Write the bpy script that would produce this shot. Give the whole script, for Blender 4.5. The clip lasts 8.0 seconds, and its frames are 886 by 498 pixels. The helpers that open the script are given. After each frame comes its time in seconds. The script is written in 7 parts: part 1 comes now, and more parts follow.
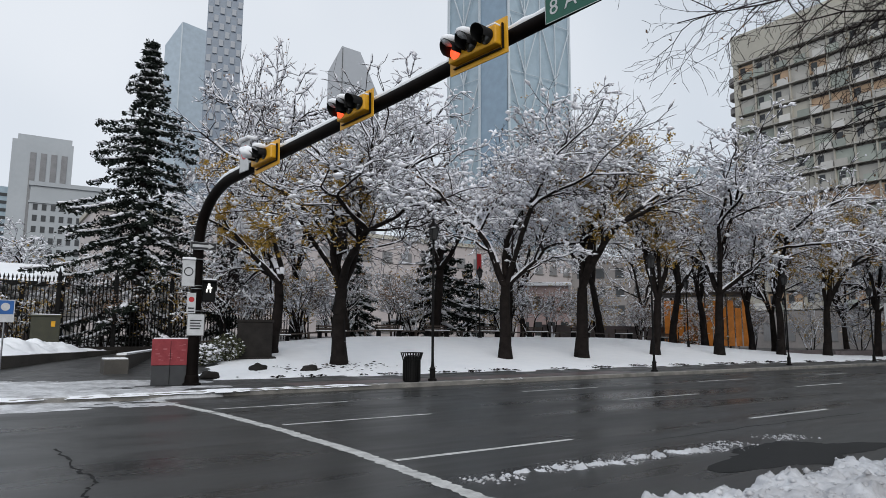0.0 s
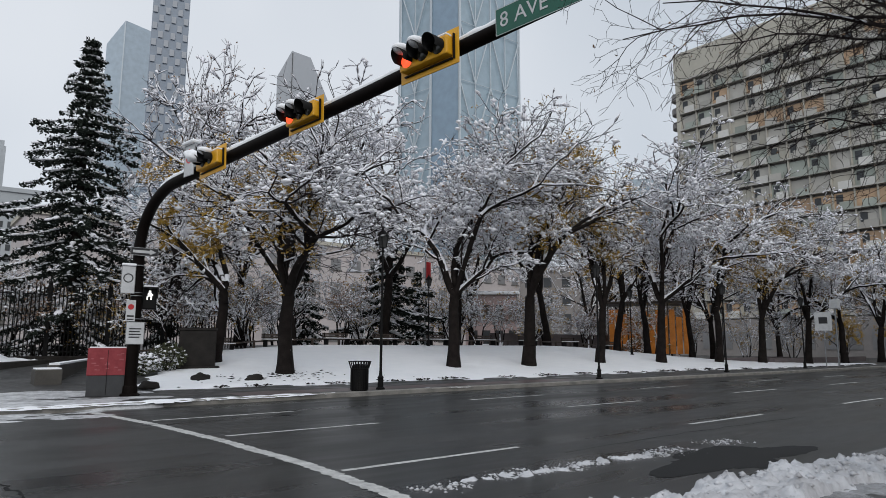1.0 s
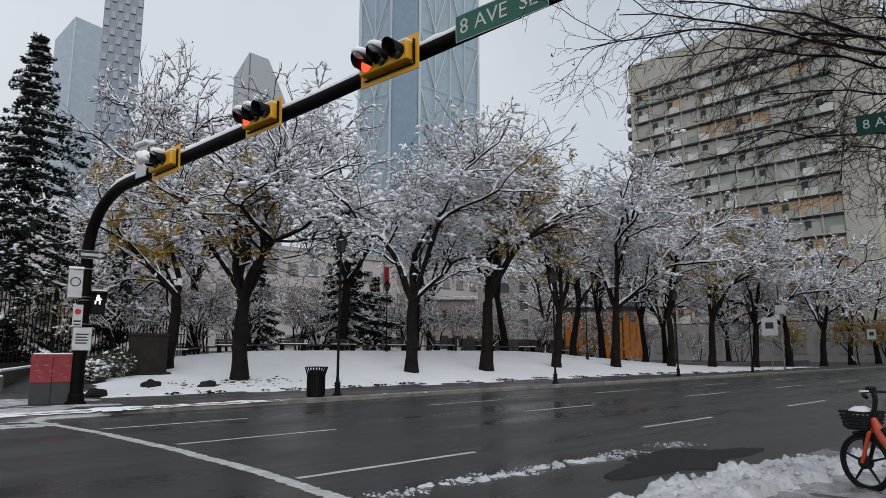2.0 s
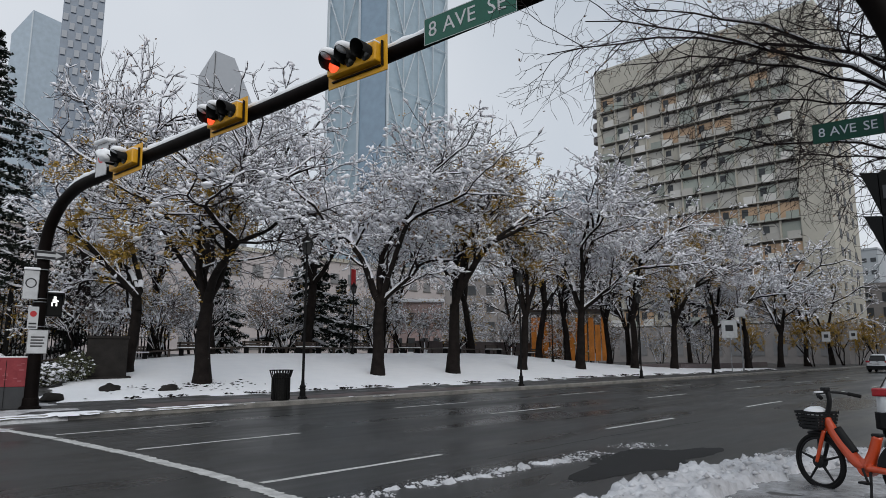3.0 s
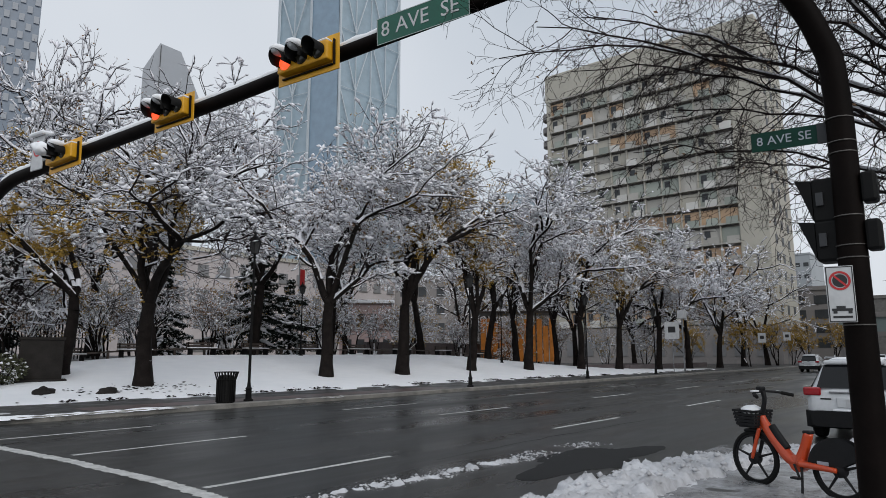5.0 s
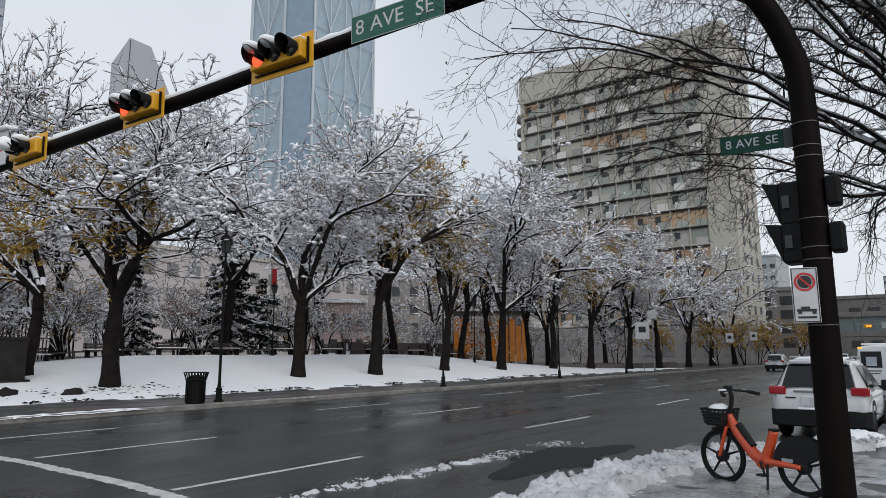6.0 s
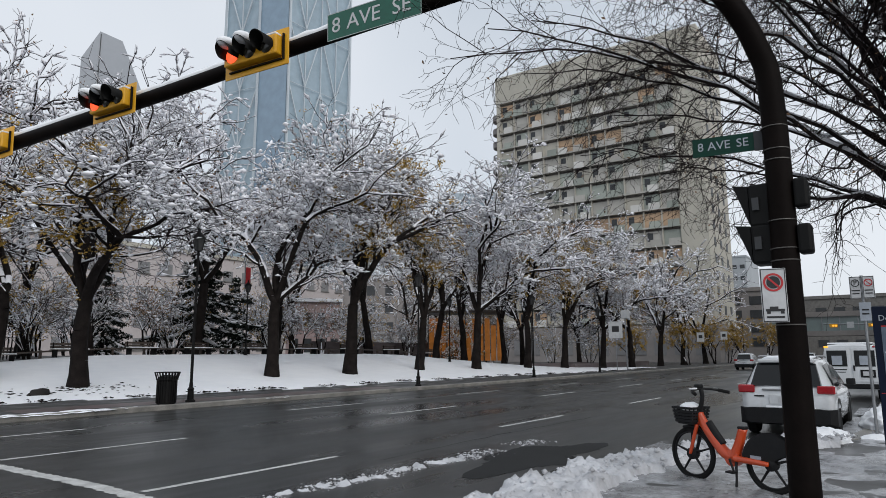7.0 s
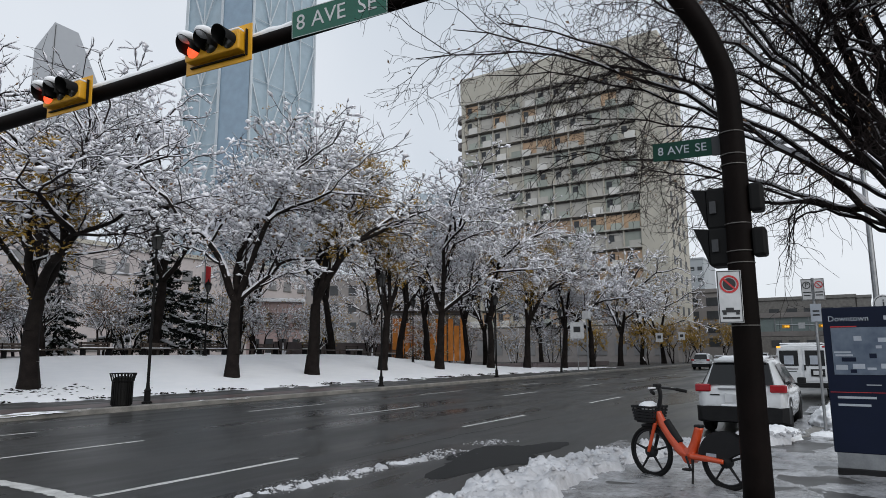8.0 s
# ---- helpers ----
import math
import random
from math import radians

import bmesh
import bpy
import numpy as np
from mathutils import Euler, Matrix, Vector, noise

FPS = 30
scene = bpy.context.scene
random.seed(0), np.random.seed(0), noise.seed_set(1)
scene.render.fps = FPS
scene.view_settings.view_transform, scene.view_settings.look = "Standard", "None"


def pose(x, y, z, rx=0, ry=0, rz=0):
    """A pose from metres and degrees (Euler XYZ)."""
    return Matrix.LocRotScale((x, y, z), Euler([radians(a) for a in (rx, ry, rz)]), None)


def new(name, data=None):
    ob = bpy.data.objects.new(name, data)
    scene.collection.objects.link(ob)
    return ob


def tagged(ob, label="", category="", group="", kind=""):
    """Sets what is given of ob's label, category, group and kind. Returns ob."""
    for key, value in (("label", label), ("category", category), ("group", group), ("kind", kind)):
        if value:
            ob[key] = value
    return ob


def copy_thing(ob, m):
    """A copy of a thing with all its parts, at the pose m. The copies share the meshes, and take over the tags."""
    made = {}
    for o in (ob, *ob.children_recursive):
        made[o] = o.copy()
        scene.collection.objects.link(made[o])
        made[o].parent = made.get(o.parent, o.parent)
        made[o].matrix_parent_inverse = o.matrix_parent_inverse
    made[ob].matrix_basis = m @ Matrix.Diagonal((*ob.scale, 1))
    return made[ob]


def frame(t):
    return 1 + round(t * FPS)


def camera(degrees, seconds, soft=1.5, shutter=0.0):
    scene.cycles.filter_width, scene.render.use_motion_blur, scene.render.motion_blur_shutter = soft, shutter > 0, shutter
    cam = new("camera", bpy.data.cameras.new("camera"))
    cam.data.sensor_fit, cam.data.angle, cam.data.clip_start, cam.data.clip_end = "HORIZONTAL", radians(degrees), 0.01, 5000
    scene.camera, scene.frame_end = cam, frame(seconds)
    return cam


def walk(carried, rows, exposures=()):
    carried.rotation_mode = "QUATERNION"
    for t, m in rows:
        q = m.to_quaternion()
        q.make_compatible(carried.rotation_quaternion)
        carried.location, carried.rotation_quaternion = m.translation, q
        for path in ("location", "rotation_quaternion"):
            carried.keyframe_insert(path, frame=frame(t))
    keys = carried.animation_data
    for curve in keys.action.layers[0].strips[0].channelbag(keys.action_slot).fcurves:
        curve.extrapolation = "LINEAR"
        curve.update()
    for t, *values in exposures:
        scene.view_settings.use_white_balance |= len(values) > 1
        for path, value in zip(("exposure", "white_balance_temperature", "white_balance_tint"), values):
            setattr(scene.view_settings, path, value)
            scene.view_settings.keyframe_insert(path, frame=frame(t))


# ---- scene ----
# ------------------------------------------------------------------ camera
EYE = (0.0, 0.0, 1.8)
PATH = (
    (0.0, -34.97, 7.60, 0.33), (0.5, -37.04, 8.03, 0.26), (1.0, -39.41, 8.34, 0.24), (1.5, -41.37, 8.60, 0.17),
    (3.0, -45.94, 9.02, -0.01), (3.5, -47.17, 9.06, -0.04), (4.0, -48.23, 9.06, -0.07), (4.5, -49.23, 9.09, -0.09),
    (6.0, -52.61, 9.10, -0.17), (6.5, -53.79, 9.06, -0.19), (7.0, -54.76, 9.04, -0.22), (7.5, -55.94, 9.05, -0.25),
    (8.0, -57.93, 9.05, -0.28))
cam = camera(67.95, 8.0, soft=0.8)
walk(cam, [(t, pose(*EYE, 90 + p, 0, y) @ pose(0, 0, 0, 0, 0, r)) for t, y, p, r in PATH],
     exposures=((0.0, 0.18), (1.5, 0.01), (4.5, -0.01), (6.0, 0.15), (8.0, 0.18)))

# ------------------------------------------------------------------ light: overcast winter sky
SUN_ELEV, SUN_ROT = 32.0, 200.0
world = bpy.data.worlds.new("overcast_sky")
scene.world = world
world.use_nodes = True
wn, wl = world.node_tree.nodes, world.node_tree.links
wn.clear()
w_out = wn.new("ShaderNodeOutputWorld")
w_bg = wn.new("ShaderNodeBackground")
w_sky = wn.new("ShaderNodeTexSky")
w_sky.sky_type = "NISHITA"
w_sky.sun_disc = False
w_sky.sun_elevation = radians(SUN_ELEV)
w_sky.sun_rotation = radians(SUN_ROT)
w_bg.inputs[1].default_value = 0.1
w_cloud = wn.new("ShaderNodeTexNoise")
w_cloud.inputs["Scale"].default_value = 1.6
w_cloud.inputs["Detail"].default_value = 3
w_ramp = wn.new("ShaderNodeValToRGB")
w_ramp.color_ramp.elements[0].position, w_ramp.color_ramp.elements[0].color = 0.3, (5.4, 5.95, 6.65, 1)
w_ramp.color_ramp.elements[1].position, w_ramp.color_ramp.elements[1].color = 0.7, (7.35, 7.7, 8.2, 1)
w_mix = wn.new("ShaderNodeMix")
w_mix.data_type = "RGBA"
w_mix.inputs[0].default_value = 0.93
wl.new(w_cloud.outputs["Fac"], w_ramp.inputs[0])
wl.new(w_sky.outputs[0], w_mix.inputs[6])
wl.new(w_ramp.outputs[0], w_mix.inputs[7])
wl.new(w_mix.outputs[2], w_bg.inputs[0])
wl.new(w_bg.outputs[0], w_out.inputs[0])
sun = new("sun", bpy.data.lights.new("sun", "SUN"))
sun.data.energy, sun.data.angle, sun.data.color = 1.05, radians(40), (1.0, 0.97, 0.93)
sun.matrix_world = pose(0, 0, 60, 90 - SUN_ELEV, 0, -30)

# ------------------------------------------------------------------ materials
def mat(name, col, rough=0.7, col2=None, scale=4.0, fine=40.0, bump=0.15, dist=0.01, metal=0.0, spec=0.5, coat=0.0,
        vary=0.0, emit=None, power=0.0, rough2=None, obj=False, stretch=None):
    """A procedural surface: two colours mixed by coarse and fine noise, with fine relief."""
    m = bpy.data.materials.new(name)
    m.use_nodes = True
    n, l = m.node_tree.nodes, m.node_tree.links
    b = n["Principled BSDF"]
    co = n.new("ShaderNodeTexCoord")
    src = co.outputs["Object"] if obj else n.new("ShaderNodeNewGeometry").outputs["Position"]
    if stretch:
        mp = n.new("ShaderNodeMapping")
        mp.inputs["Scale"].default_value = stretch
        l.new(src, mp.inputs["Vector"])
        src1 = mp.outputs[0]
    else:
        src1 = src
    n1, n2 = n.new("ShaderNodeTexNoise"), n.new("ShaderNodeTexNoise")
    for q, s, d, sv in ((n1, scale, 5, src1), (n2, fine, 3, src)):
        q.inputs["Scale"].default_value, q.inputs["Detail"].default_value = s, d
        l.new(sv, q.inputs["Vector"])
    add = n.new("ShaderNodeMath")
    add.operation = "MULTIPLY_ADD"
    l.new(n2.outputs["Fac"], add.inputs[0])
    add.inputs[1].default_value = 0.4
    l.new(n1.outputs["Fac"], add.inputs[2])
    ramp = n.new("ShaderNodeValToRGB")
    ramp.color_ramp.elements[0].position, ramp.color_ramp.elements[1].position = 0.45, 0.95
    ramp.color_ramp.elements[0].color = (*col, 1)
    c2 = col2 or tuple(c * 0.75 for c in col)
    ramp.color_ramp.elements[1].color = (*c2, 1)
    l.new(add.outputs[0], ramp.inputs[0])
    out = ramp.outputs[0]
    if vary:
        info, hsv, mul = n.new("ShaderNodeObjectInfo"), n.new("ShaderNodeHueSaturation"), n.new("ShaderNodeMapRange")
        mul.inputs[3].default_value, mul.inputs[4].default_value = 1 - vary, 1 + vary
        l.new(info.outputs["Random"], mul.inputs[0])
        l.new(mul.outputs[0], hsv.inputs["Value"])
        l.new(out, hsv.inputs["Color"])
        out = hsv.outputs[0]
    l.new(out, b.inputs["Base Color"])
    b.inputs["Roughness"].default_value = rough
    if rough2 is not None:
        mr = n.new("ShaderNodeMapRange")
        mr.inputs[1].default_value, mr.inputs[2].default_value = 0.35, 0.65
        mr.inputs[3].default_value, mr.inputs[4].default_value = rough, rough2
        l.new(n1.outputs["Fac"], mr.inputs[0])
        l.new(mr.outputs[0], b.inputs["Roughness"])
    b.inputs["Metallic"].default_value = metal
    b.inputs["Specular IOR Level"].default_value = spec
    b.inputs["Coat Weight"].default_value = coat
    if bump:
        bp = n.new("ShaderNodeBump")
        bp.inputs["Strength"].default_value, bp.inputs["Distance"].default_value = bump, dist
        l.new(add.outputs[0], bp.inputs["Height"])
        l.new(bp.outputs[0], b.inputs["Normal"])
    if emit:
        b.inputs["Emission Color"].default_value = (*emit, 1)
        b.inputs["Emission Strength"].default_value = power
    return m


def glass_mat(name, col, rough=0.05):
    return mat(name, col, rough, tuple(c * 0.8 for c in col), 0.3, 3, 0.02, 0.01, spec=0.9)


M_ROAD = mat("wet_asphalt", (0.016, 0.0168, 0.0164), 0.20, (0.040, 0.040, 0.0385), 0.55, 55, 0.35, 0.006, rough2=0.52, spec=0.42, stretch=(0.16, 1.0, 1.0))
M_CITY = mat("city_ground", (0.22, 0.22, 0.23), 0.8, (0.4, 0.4, 0.42), 0.05, 2, 0.1)
M_LINE = mat("worn_road_paint", (0.70, 0.70, 0.68), 0.5, (0.34, 0.34, 0.33), 4, 22, 0.2, 0.003)
M_PAVE = mat("wet_concrete_pavement", (0.030, 0.031, 0.032), 0.3, (0.07, 0.068, 0.066), 1.2, 18, 0.3, 0.006, rough2=0.6)
M_BRICKPAVE = mat("wet_red_brick_paving", (0.11, 0.05, 0.045), 0.35, (0.09, 0.075, 0.07), 1.5, 18, 0.2, 0.005)
M_KERB = mat("wet_concrete_kerb", (0.30, 0.285, 0.26), 0.55, (0.13, 0.125, 0.115), 2, 25, 0.2)
M_SNOW = mat("snow", (0.93, 0.94, 0.96), 0.75, (0.87, 0.89, 0.92), 1.3, 14, 0.4, 0.03)
M_BANK = mat("dirty_ploughed_snow", (0.68, 0.69, 0.72), 0.6, (0.36, 0.36, 0.375), 1.8, 16, 0.6, 0.03)
M_TSNOW = mat("branch_snow", (0.94, 0.94, 0.97), 0.8, (0.88, 0.88, 0.94), 3, 20, 0.3, 0.02)
M_SLUSH = mat("slush", (0.78, 0.79, 0.81), 0.4, (0.24, 0.24, 0.25), 2.2, 12, 0.6, 0.03)
M_SLUSHNEAR = mat("grey_trodden_slush", (0.42, 0.43, 0.45), 0.25, (0.09, 0.092, 0.096), 2.6, 14, 0.8, 0.04)
M_BARK = mat("wet_bark", (0.008, 0.0065, 0.006), 0.85, (0.021, 0.017, 0.0155), 3, 25, 0.7, 0.02, spec=0.08)
M_TWIG = mat("twig_bark", (0.018, 0.014, 0.014), 0.85, (0.038, 0.030, 0.030), 3, 25, 0.2, spec=0.08)
M_LEAF = mat("yellow_leaf", (0.46, 0.29, 0.035), 0.6, (0.30, 0.18, 0.03), 2, 9, 0.1)
M_BROWNLEAF = mat("withered_leaf", (0.26, 0.15, 0.075), 0.6, (0.17, 0.10, 0.06), 2, 9, 0.1)
M_NEEDLE = mat("spruce_needles", (0.010, 0.015, 0.012), 0.9, (0.022, 0.028, 0.022), 3, 20, 0.4, spec=0.15)
M_BLACK = mat("black_painted_steel", (0.005, 0.005, 0.0055), 0.5, (0.010, 0.0095, 0.009), 3, 30, 0.08, 0.004, spec=0.12)
M_POLE = mat("dark_brown_painted_pole", (0.0042, 0.003, 0.0026), 0.6, (0.008, 0.0055, 0.0048), 3, 24, 0.15, 0.004, spec=0.06)
M_STEEL = mat("galvanised_steel", (0.36, 0.37, 0.38), 0.4, (0.25, 0.26, 0.27), 6, 40, 0.08, metal=0.8)
M_BAND = mat("dull_steel_band", (0.16, 0.15, 0.14), 0.5, (0.08, 0.075, 0.07), 6, 40, 0.08, metal=0.5)
M_YELLOW = mat("signal_yellow", (0.78, 0.40, 0.015), 0.4, (0.62, 0.30, 0.012), 4, 30, 0.05)
M_VISOR = mat("black_visor", (0.005, 0.005, 0.005), 0.6, bump=0.03, spec=0.2)
M_RED = mat("lit_red_lens", (0.6, 0.03, 0.02), 0.3, emit=(1.0, 0.09, 0.03), power=1.5)
M_DARKLENS = mat("unlit_lens", (0.03, 0.028, 0.02), 0.15, bump=0)
M_WALKLENS = mat("lit_white_symbol", (0.9, 0.9, 0.9), 0.4, emit=(1, 1, 0.95), power=1.6, bump=0)
M_GREEN = mat("street_sign_green", (0.006, 0.105, 0.065), 0.35, (0.008, 0.085, 0.055), 4, 20, 0.03)
M_GREENDARK = mat("dull_sign_green", (0.004, 0.045, 0.03), 0.5, (0.005, 0.035, 0.024), 6, 20, 0.03, spec=0.2)
M_WHITE = mat("sign_white", (0.60, 0.61, 0.62), 0.5, (0.46, 0.47, 0.48), 4, 20, 0.03)
M_SIGNRED = mat("sign_red", (0.55, 0.03, 0.035), 0.45, bump=0.02)
M_SIGNBLACK = mat("sign_black", (0.02, 0.02, 0.022), 0.45, bump=0.02)
M_NAVY = mat("navy_panel", (0.0035, 0.0075, 0.022), 0.4, (0.005, 0.0095, 0.028), 3, 20, 0.02, spec=0.2)
M_MAP = mat("map_print", (0.15, 0.185, 0.235), 0.4, (0.075, 0.10, 0.145), 5, 14, 0.02, spec=0.3)
M_PALE = mat("pale_print", (0.42, 0.46, 0.52), 0.35, bump=0.02)
M_BLUE = mat("sign_blue", (0.02, 0.12, 0.38), 0.4, bump=0.02)
M_REDBOX = mat("faded_red_vinyl", (0.20, 0.012, 0.02), 0.55, (0.27, 0.03, 0.038), 5, 18, 0.1)
M_REDPRINT = mat("worn_pink_print", (0.36, 0.10, 0.11), 0.6, (0.26, 0.05, 0.06), 6, 20, 0.05)
M_GREYBOX = mat("dark_grey_steel_box", (0.035, 0.037, 0.04), 0.5, (0.025, 0.026, 0.029), 4, 25, 0.08)
M_OLIVE = mat("olive_green_paint", (0.045, 0.045, 0.024), 0.5, (0.03, 0.03, 0.018), 3, 20, 0.08)
M_CONC = mat("weathered_concrete", (0.20, 0.195, 0.185), 0.8, (0.12, 0.115, 0.11), 1.5, 14, 0.3, 0.01)
M_WETCONC = mat("wet_stained_concrete", (0.085, 0.078, 0.068), 0.7, (0.045, 0.042, 0.038), 1.2, 12, 0.3, 0.01)
M_DARKSTONE = mat("dark_wet_stone", (0.012, 0.0105, 0.0095), 0.75, (0.026, 0.023, 0.021), 2, 20, 0.4, 0.015, spec=0.2)
M_WOODBENCH = mat("dark_wet_wood", (0.022, 0.016, 0.013), 0.45, (0.075, 0.055, 0.042), 3, 30, 0.15)
M_ORANGEPAINT = mat("orange_bike_paint", (0.64, 0.075, 0.014), 0.35, (0.52, 0.055, 0.012), 6, 30, 0.03, coat=0.4, obj=True)
M_RUBBER = mat("rubber", (0.007, 0.007, 0.007), 0.8, (0.012, 0.012, 0.012), 8, 60, 0.15, spec=0.2)
M_PLASTIC = mat("black_plastic", (0.007, 0.007, 0.008), 0.55, (0.012, 0.012, 0.013), 8, 50, 0.06, spec=0.25)
M_CARWHITE = mat("white_car_paint", (0.72, 0.74, 0.76), 0.22, (0.58, 0.59, 0.60), 1.2, 12, 0.01, coat=0.6, obj=True)
M_CARGLASS = mat("dark_car_glass", (0.008, 0.009, 0.010), 0.12, (0.006, 0.007, 0.008), 0.3, 3, 0.01, spec=0.35)
M_TAIL = mat("tail_lamp_red", (0.42, 0.008, 0.015), 0.15, (0.30, 0.006, 0.012), 6, 20, 0.05, coat=0.5)
M_ALLOY = mat("alloy", (0.35, 0.35, 0.36), 0.35, metal=0.8, bump=0.02)
M_AMBER = mat("amber_lamp", (0.8, 0.35, 0.02), 0.3, emit=(1.0, 0.45, 0.05), power=1.0, bump=0)
M_HOTEL = mat("brown_grey_concrete", (0.50, 0.475, 0.41), 0.85, (0.40, 0.38, 0.33), 0.12, 1.2, 0.1)
M_HALL = mat("mauve_grey_stone", (0.56, 0.51, 0.50), 0.85, (0.44, 0.40, 0.40), 0.25, 2, 0.15)
M_HALLWIN = mat("grey_hall_window", (0.25, 0.25, 0.255), 0.4, (0.18, 0.18, 0.185), 0.4, 3, 0.02, spec=0.3)
# darker wall tone that paints the shade beneath the balcony slabs
M_SLABSHADE = mat("painted_slab_shade", (0.24, 0.22, 0.20), 0.8, (0.08, 0.075, 0.07), 0.4, 3, 0.1)
M_PANEL_GREY = mat("grey_balcony_panel", (0.46, 0.445, 0.41), 0.7, (0.38, 0.365, 0.335), 0.3, 3, 0.05, vary=0.12)
M_PANEL_WHITE = mat("white_balcony_panel", (0.66, 0.65, 0.62), 0.7, (0.56, 0.55, 0.52), 0.3, 3, 0.05, vary=0.1)
M_PANEL_SAGE = mat("grey_green_panel", (0.36, 0.39, 0.35), 0.7, (0.30, 0.325, 0.29), 0.3, 3, 0.05, vary=0.15)
M_PANEL_TAN = mat("tan_balcony_panel", (0.52, 0.36, 0.235), 0.7, (0.44, 0.305, 0.20), 0.3, 3, 0.05, vary=0.12)
# far tower colours lean pale blue-grey: the mist is mixed into them
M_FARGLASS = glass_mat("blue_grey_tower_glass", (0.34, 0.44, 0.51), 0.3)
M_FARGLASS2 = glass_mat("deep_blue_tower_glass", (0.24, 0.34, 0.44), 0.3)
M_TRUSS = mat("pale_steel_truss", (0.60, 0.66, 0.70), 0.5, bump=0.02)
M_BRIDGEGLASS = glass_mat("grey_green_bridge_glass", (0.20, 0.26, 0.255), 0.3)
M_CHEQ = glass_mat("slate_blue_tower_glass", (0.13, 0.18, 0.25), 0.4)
# these three have the distance haze in their base colour
M_HAZEGLASS = glass_mat("hazed_blue_tower_glass", (0.42, 0.50, 0.57), 0.3)
M_GREYTOWER = mat("hazed_grey_cladding", (0.37, 0.39, 0.42), 0.6, (0.33, 0.35, 0.38), 0.02, 0.4, 0.02)
M_STONETOWER = mat("hazed_stone_cladding", (0.44, 0.465, 0.485), 0.8, (0.37, 0.395, 0.415), 0.05, 0.5, 0.02)
M_FARWIN = mat("far_window", (0.07, 0.075, 0.08), 0.45, (0.045, 0.048, 0.052), 0.4, 3, 0.02, spec=0.25)
M_ROSE = mat("rose_grey_stone", (0.52, 0.39, 0.37), 0.8, (0.40, 0.31, 0.30), 0.5, 4, 0.15)
M_STONEGREY = mat("grey_civic_stone", (0.30, 0.28, 0.27), 0.85, (0.22, 0.205, 0.20), 0.2, 2, 0.15)
M_DARKBRICK = mat("dull_brown_brick", (0.18, 0.15, 0.15), 0.85, (0.10, 0.085, 0.088), 0.3, 3, 0.2)
# weak emission in the timber itself imitates orange lighting; no lamp is built
M_GLOWTIMBER = mat("orange_glowing_timber", (0.44, 0.14, 0.022), 0.6, (0.10, 0.035, 0.012), 1.3, 5, 0.1, emit=(1.0, 0.36, 0.05), power=0.10)
M_HEDGE = mat("shrub_leaves", (0.035, 0.045, 0.022), 0.8, (0.07, 0.07, 0.03), 3, 20, 0.3)

# ------------------------------------------------------------------ building tools
def mesh_of(name, verts, faces, material, smooth=False):
    me = bpy.data.meshes.new(name)
    me.from_pydata([tuple(v) for v in verts], [], [tuple(f) for f in faces])
    me.materials.append(material)
    if smooth:
        me.polygons.foreach_set("use_smooth", [True] * len(me.polygons))
    me.update()
    return me


def link(name, me, parent=None, label="", m=None):
    ob = new(name, me)
    if parent is not None:
        ob.parent = parent
    if m is not None:
        ob.matrix_basis = m
    if label:
        ob["label"] = label
    return ob


def part(name, bm, material, parent=None, label="", smooth=False, m=None):
    """Links a bmesh as one mesh object under a thing or a part."""
    me = bpy.data.meshes.new(name)
    bmesh.ops.recalc_face_normals(bm, faces=bm.faces[:])
    bm.to_mesh(me)
    bm.free()
    me.materials.append(material)
    if smooth:
        me.polygons.foreach_set("use_smooth", [True] * len(me.polygons))
    return link(name, me, parent, label, m)


def thing(name, label, category, m=None, group="", kind=""):
    ob = new(name)
    ob.empty_display_size = 0.3
    if m is not None:
        ob.matrix_basis = m
    return tagged(ob, label, category, group, kind)


def box(bm, x0, x1, y0, y1, z0, z1, bevel=0.0, m=None):
    r = bmesh.ops.create_cube(bm, size=1)
    vs = r["verts"]
    for v in vs:
        v.co = Vector((x0 + (v.co.x + .5) * (x1 - x0), y0 + (v.co.y + .5) * (y1 - y0), z0 + (v.co.z + .5) * (z1 - z0)))
    if m is not None:
        bmesh.ops.transform(bm, matrix=m, verts=vs)
    if bevel:
        es = list({e for v in vs for e in v.link_edges})
        bmesh.ops.bevel(bm, geom=es, offset=bevel, segments=2, affect="EDGES", profile=0.5)
    return bm


def boxes(*args, bevel=0.0):
    bm = bmesh.new()
    for a in args:
        box(bm, *a, bevel=bevel)
    return bm


def tube(bm, pts, radii, n=10, cap=True):
    """A round tube through points."""
    pts = [Vector(p) for p in pts]
    if not hasattr(radii, "__len__"):
        radii = [radii] * len(pts)
    rings, side = [], None
    for i, p in enumerate(pts):
        d = (pts[min(i + 1, len(pts) - 1)] - pts[max(i - 1, 0)]).normalized()
        if side is None:
            side = d.orthogonal().normalized()
        side = (side - d * side.dot(d)).normalized()
        up = d.cross(side)
        rings.append([bm.verts.new(p + radii[i] * (math.cos(2 * math.pi * k / n) * side + math.sin(2 * math.pi * k / n) * up)) for k in range(n)])
    for a, b in zip(rings, rings[1:]):
        for k in range(n):
            bm.faces.new((a[k], a[(k + 1) % n], b[(k + 1) % n], b[k]))
    if cap:
        bm.faces.new(rings[0][::-1])
        bm.faces.new(rings[-1])
    return bm


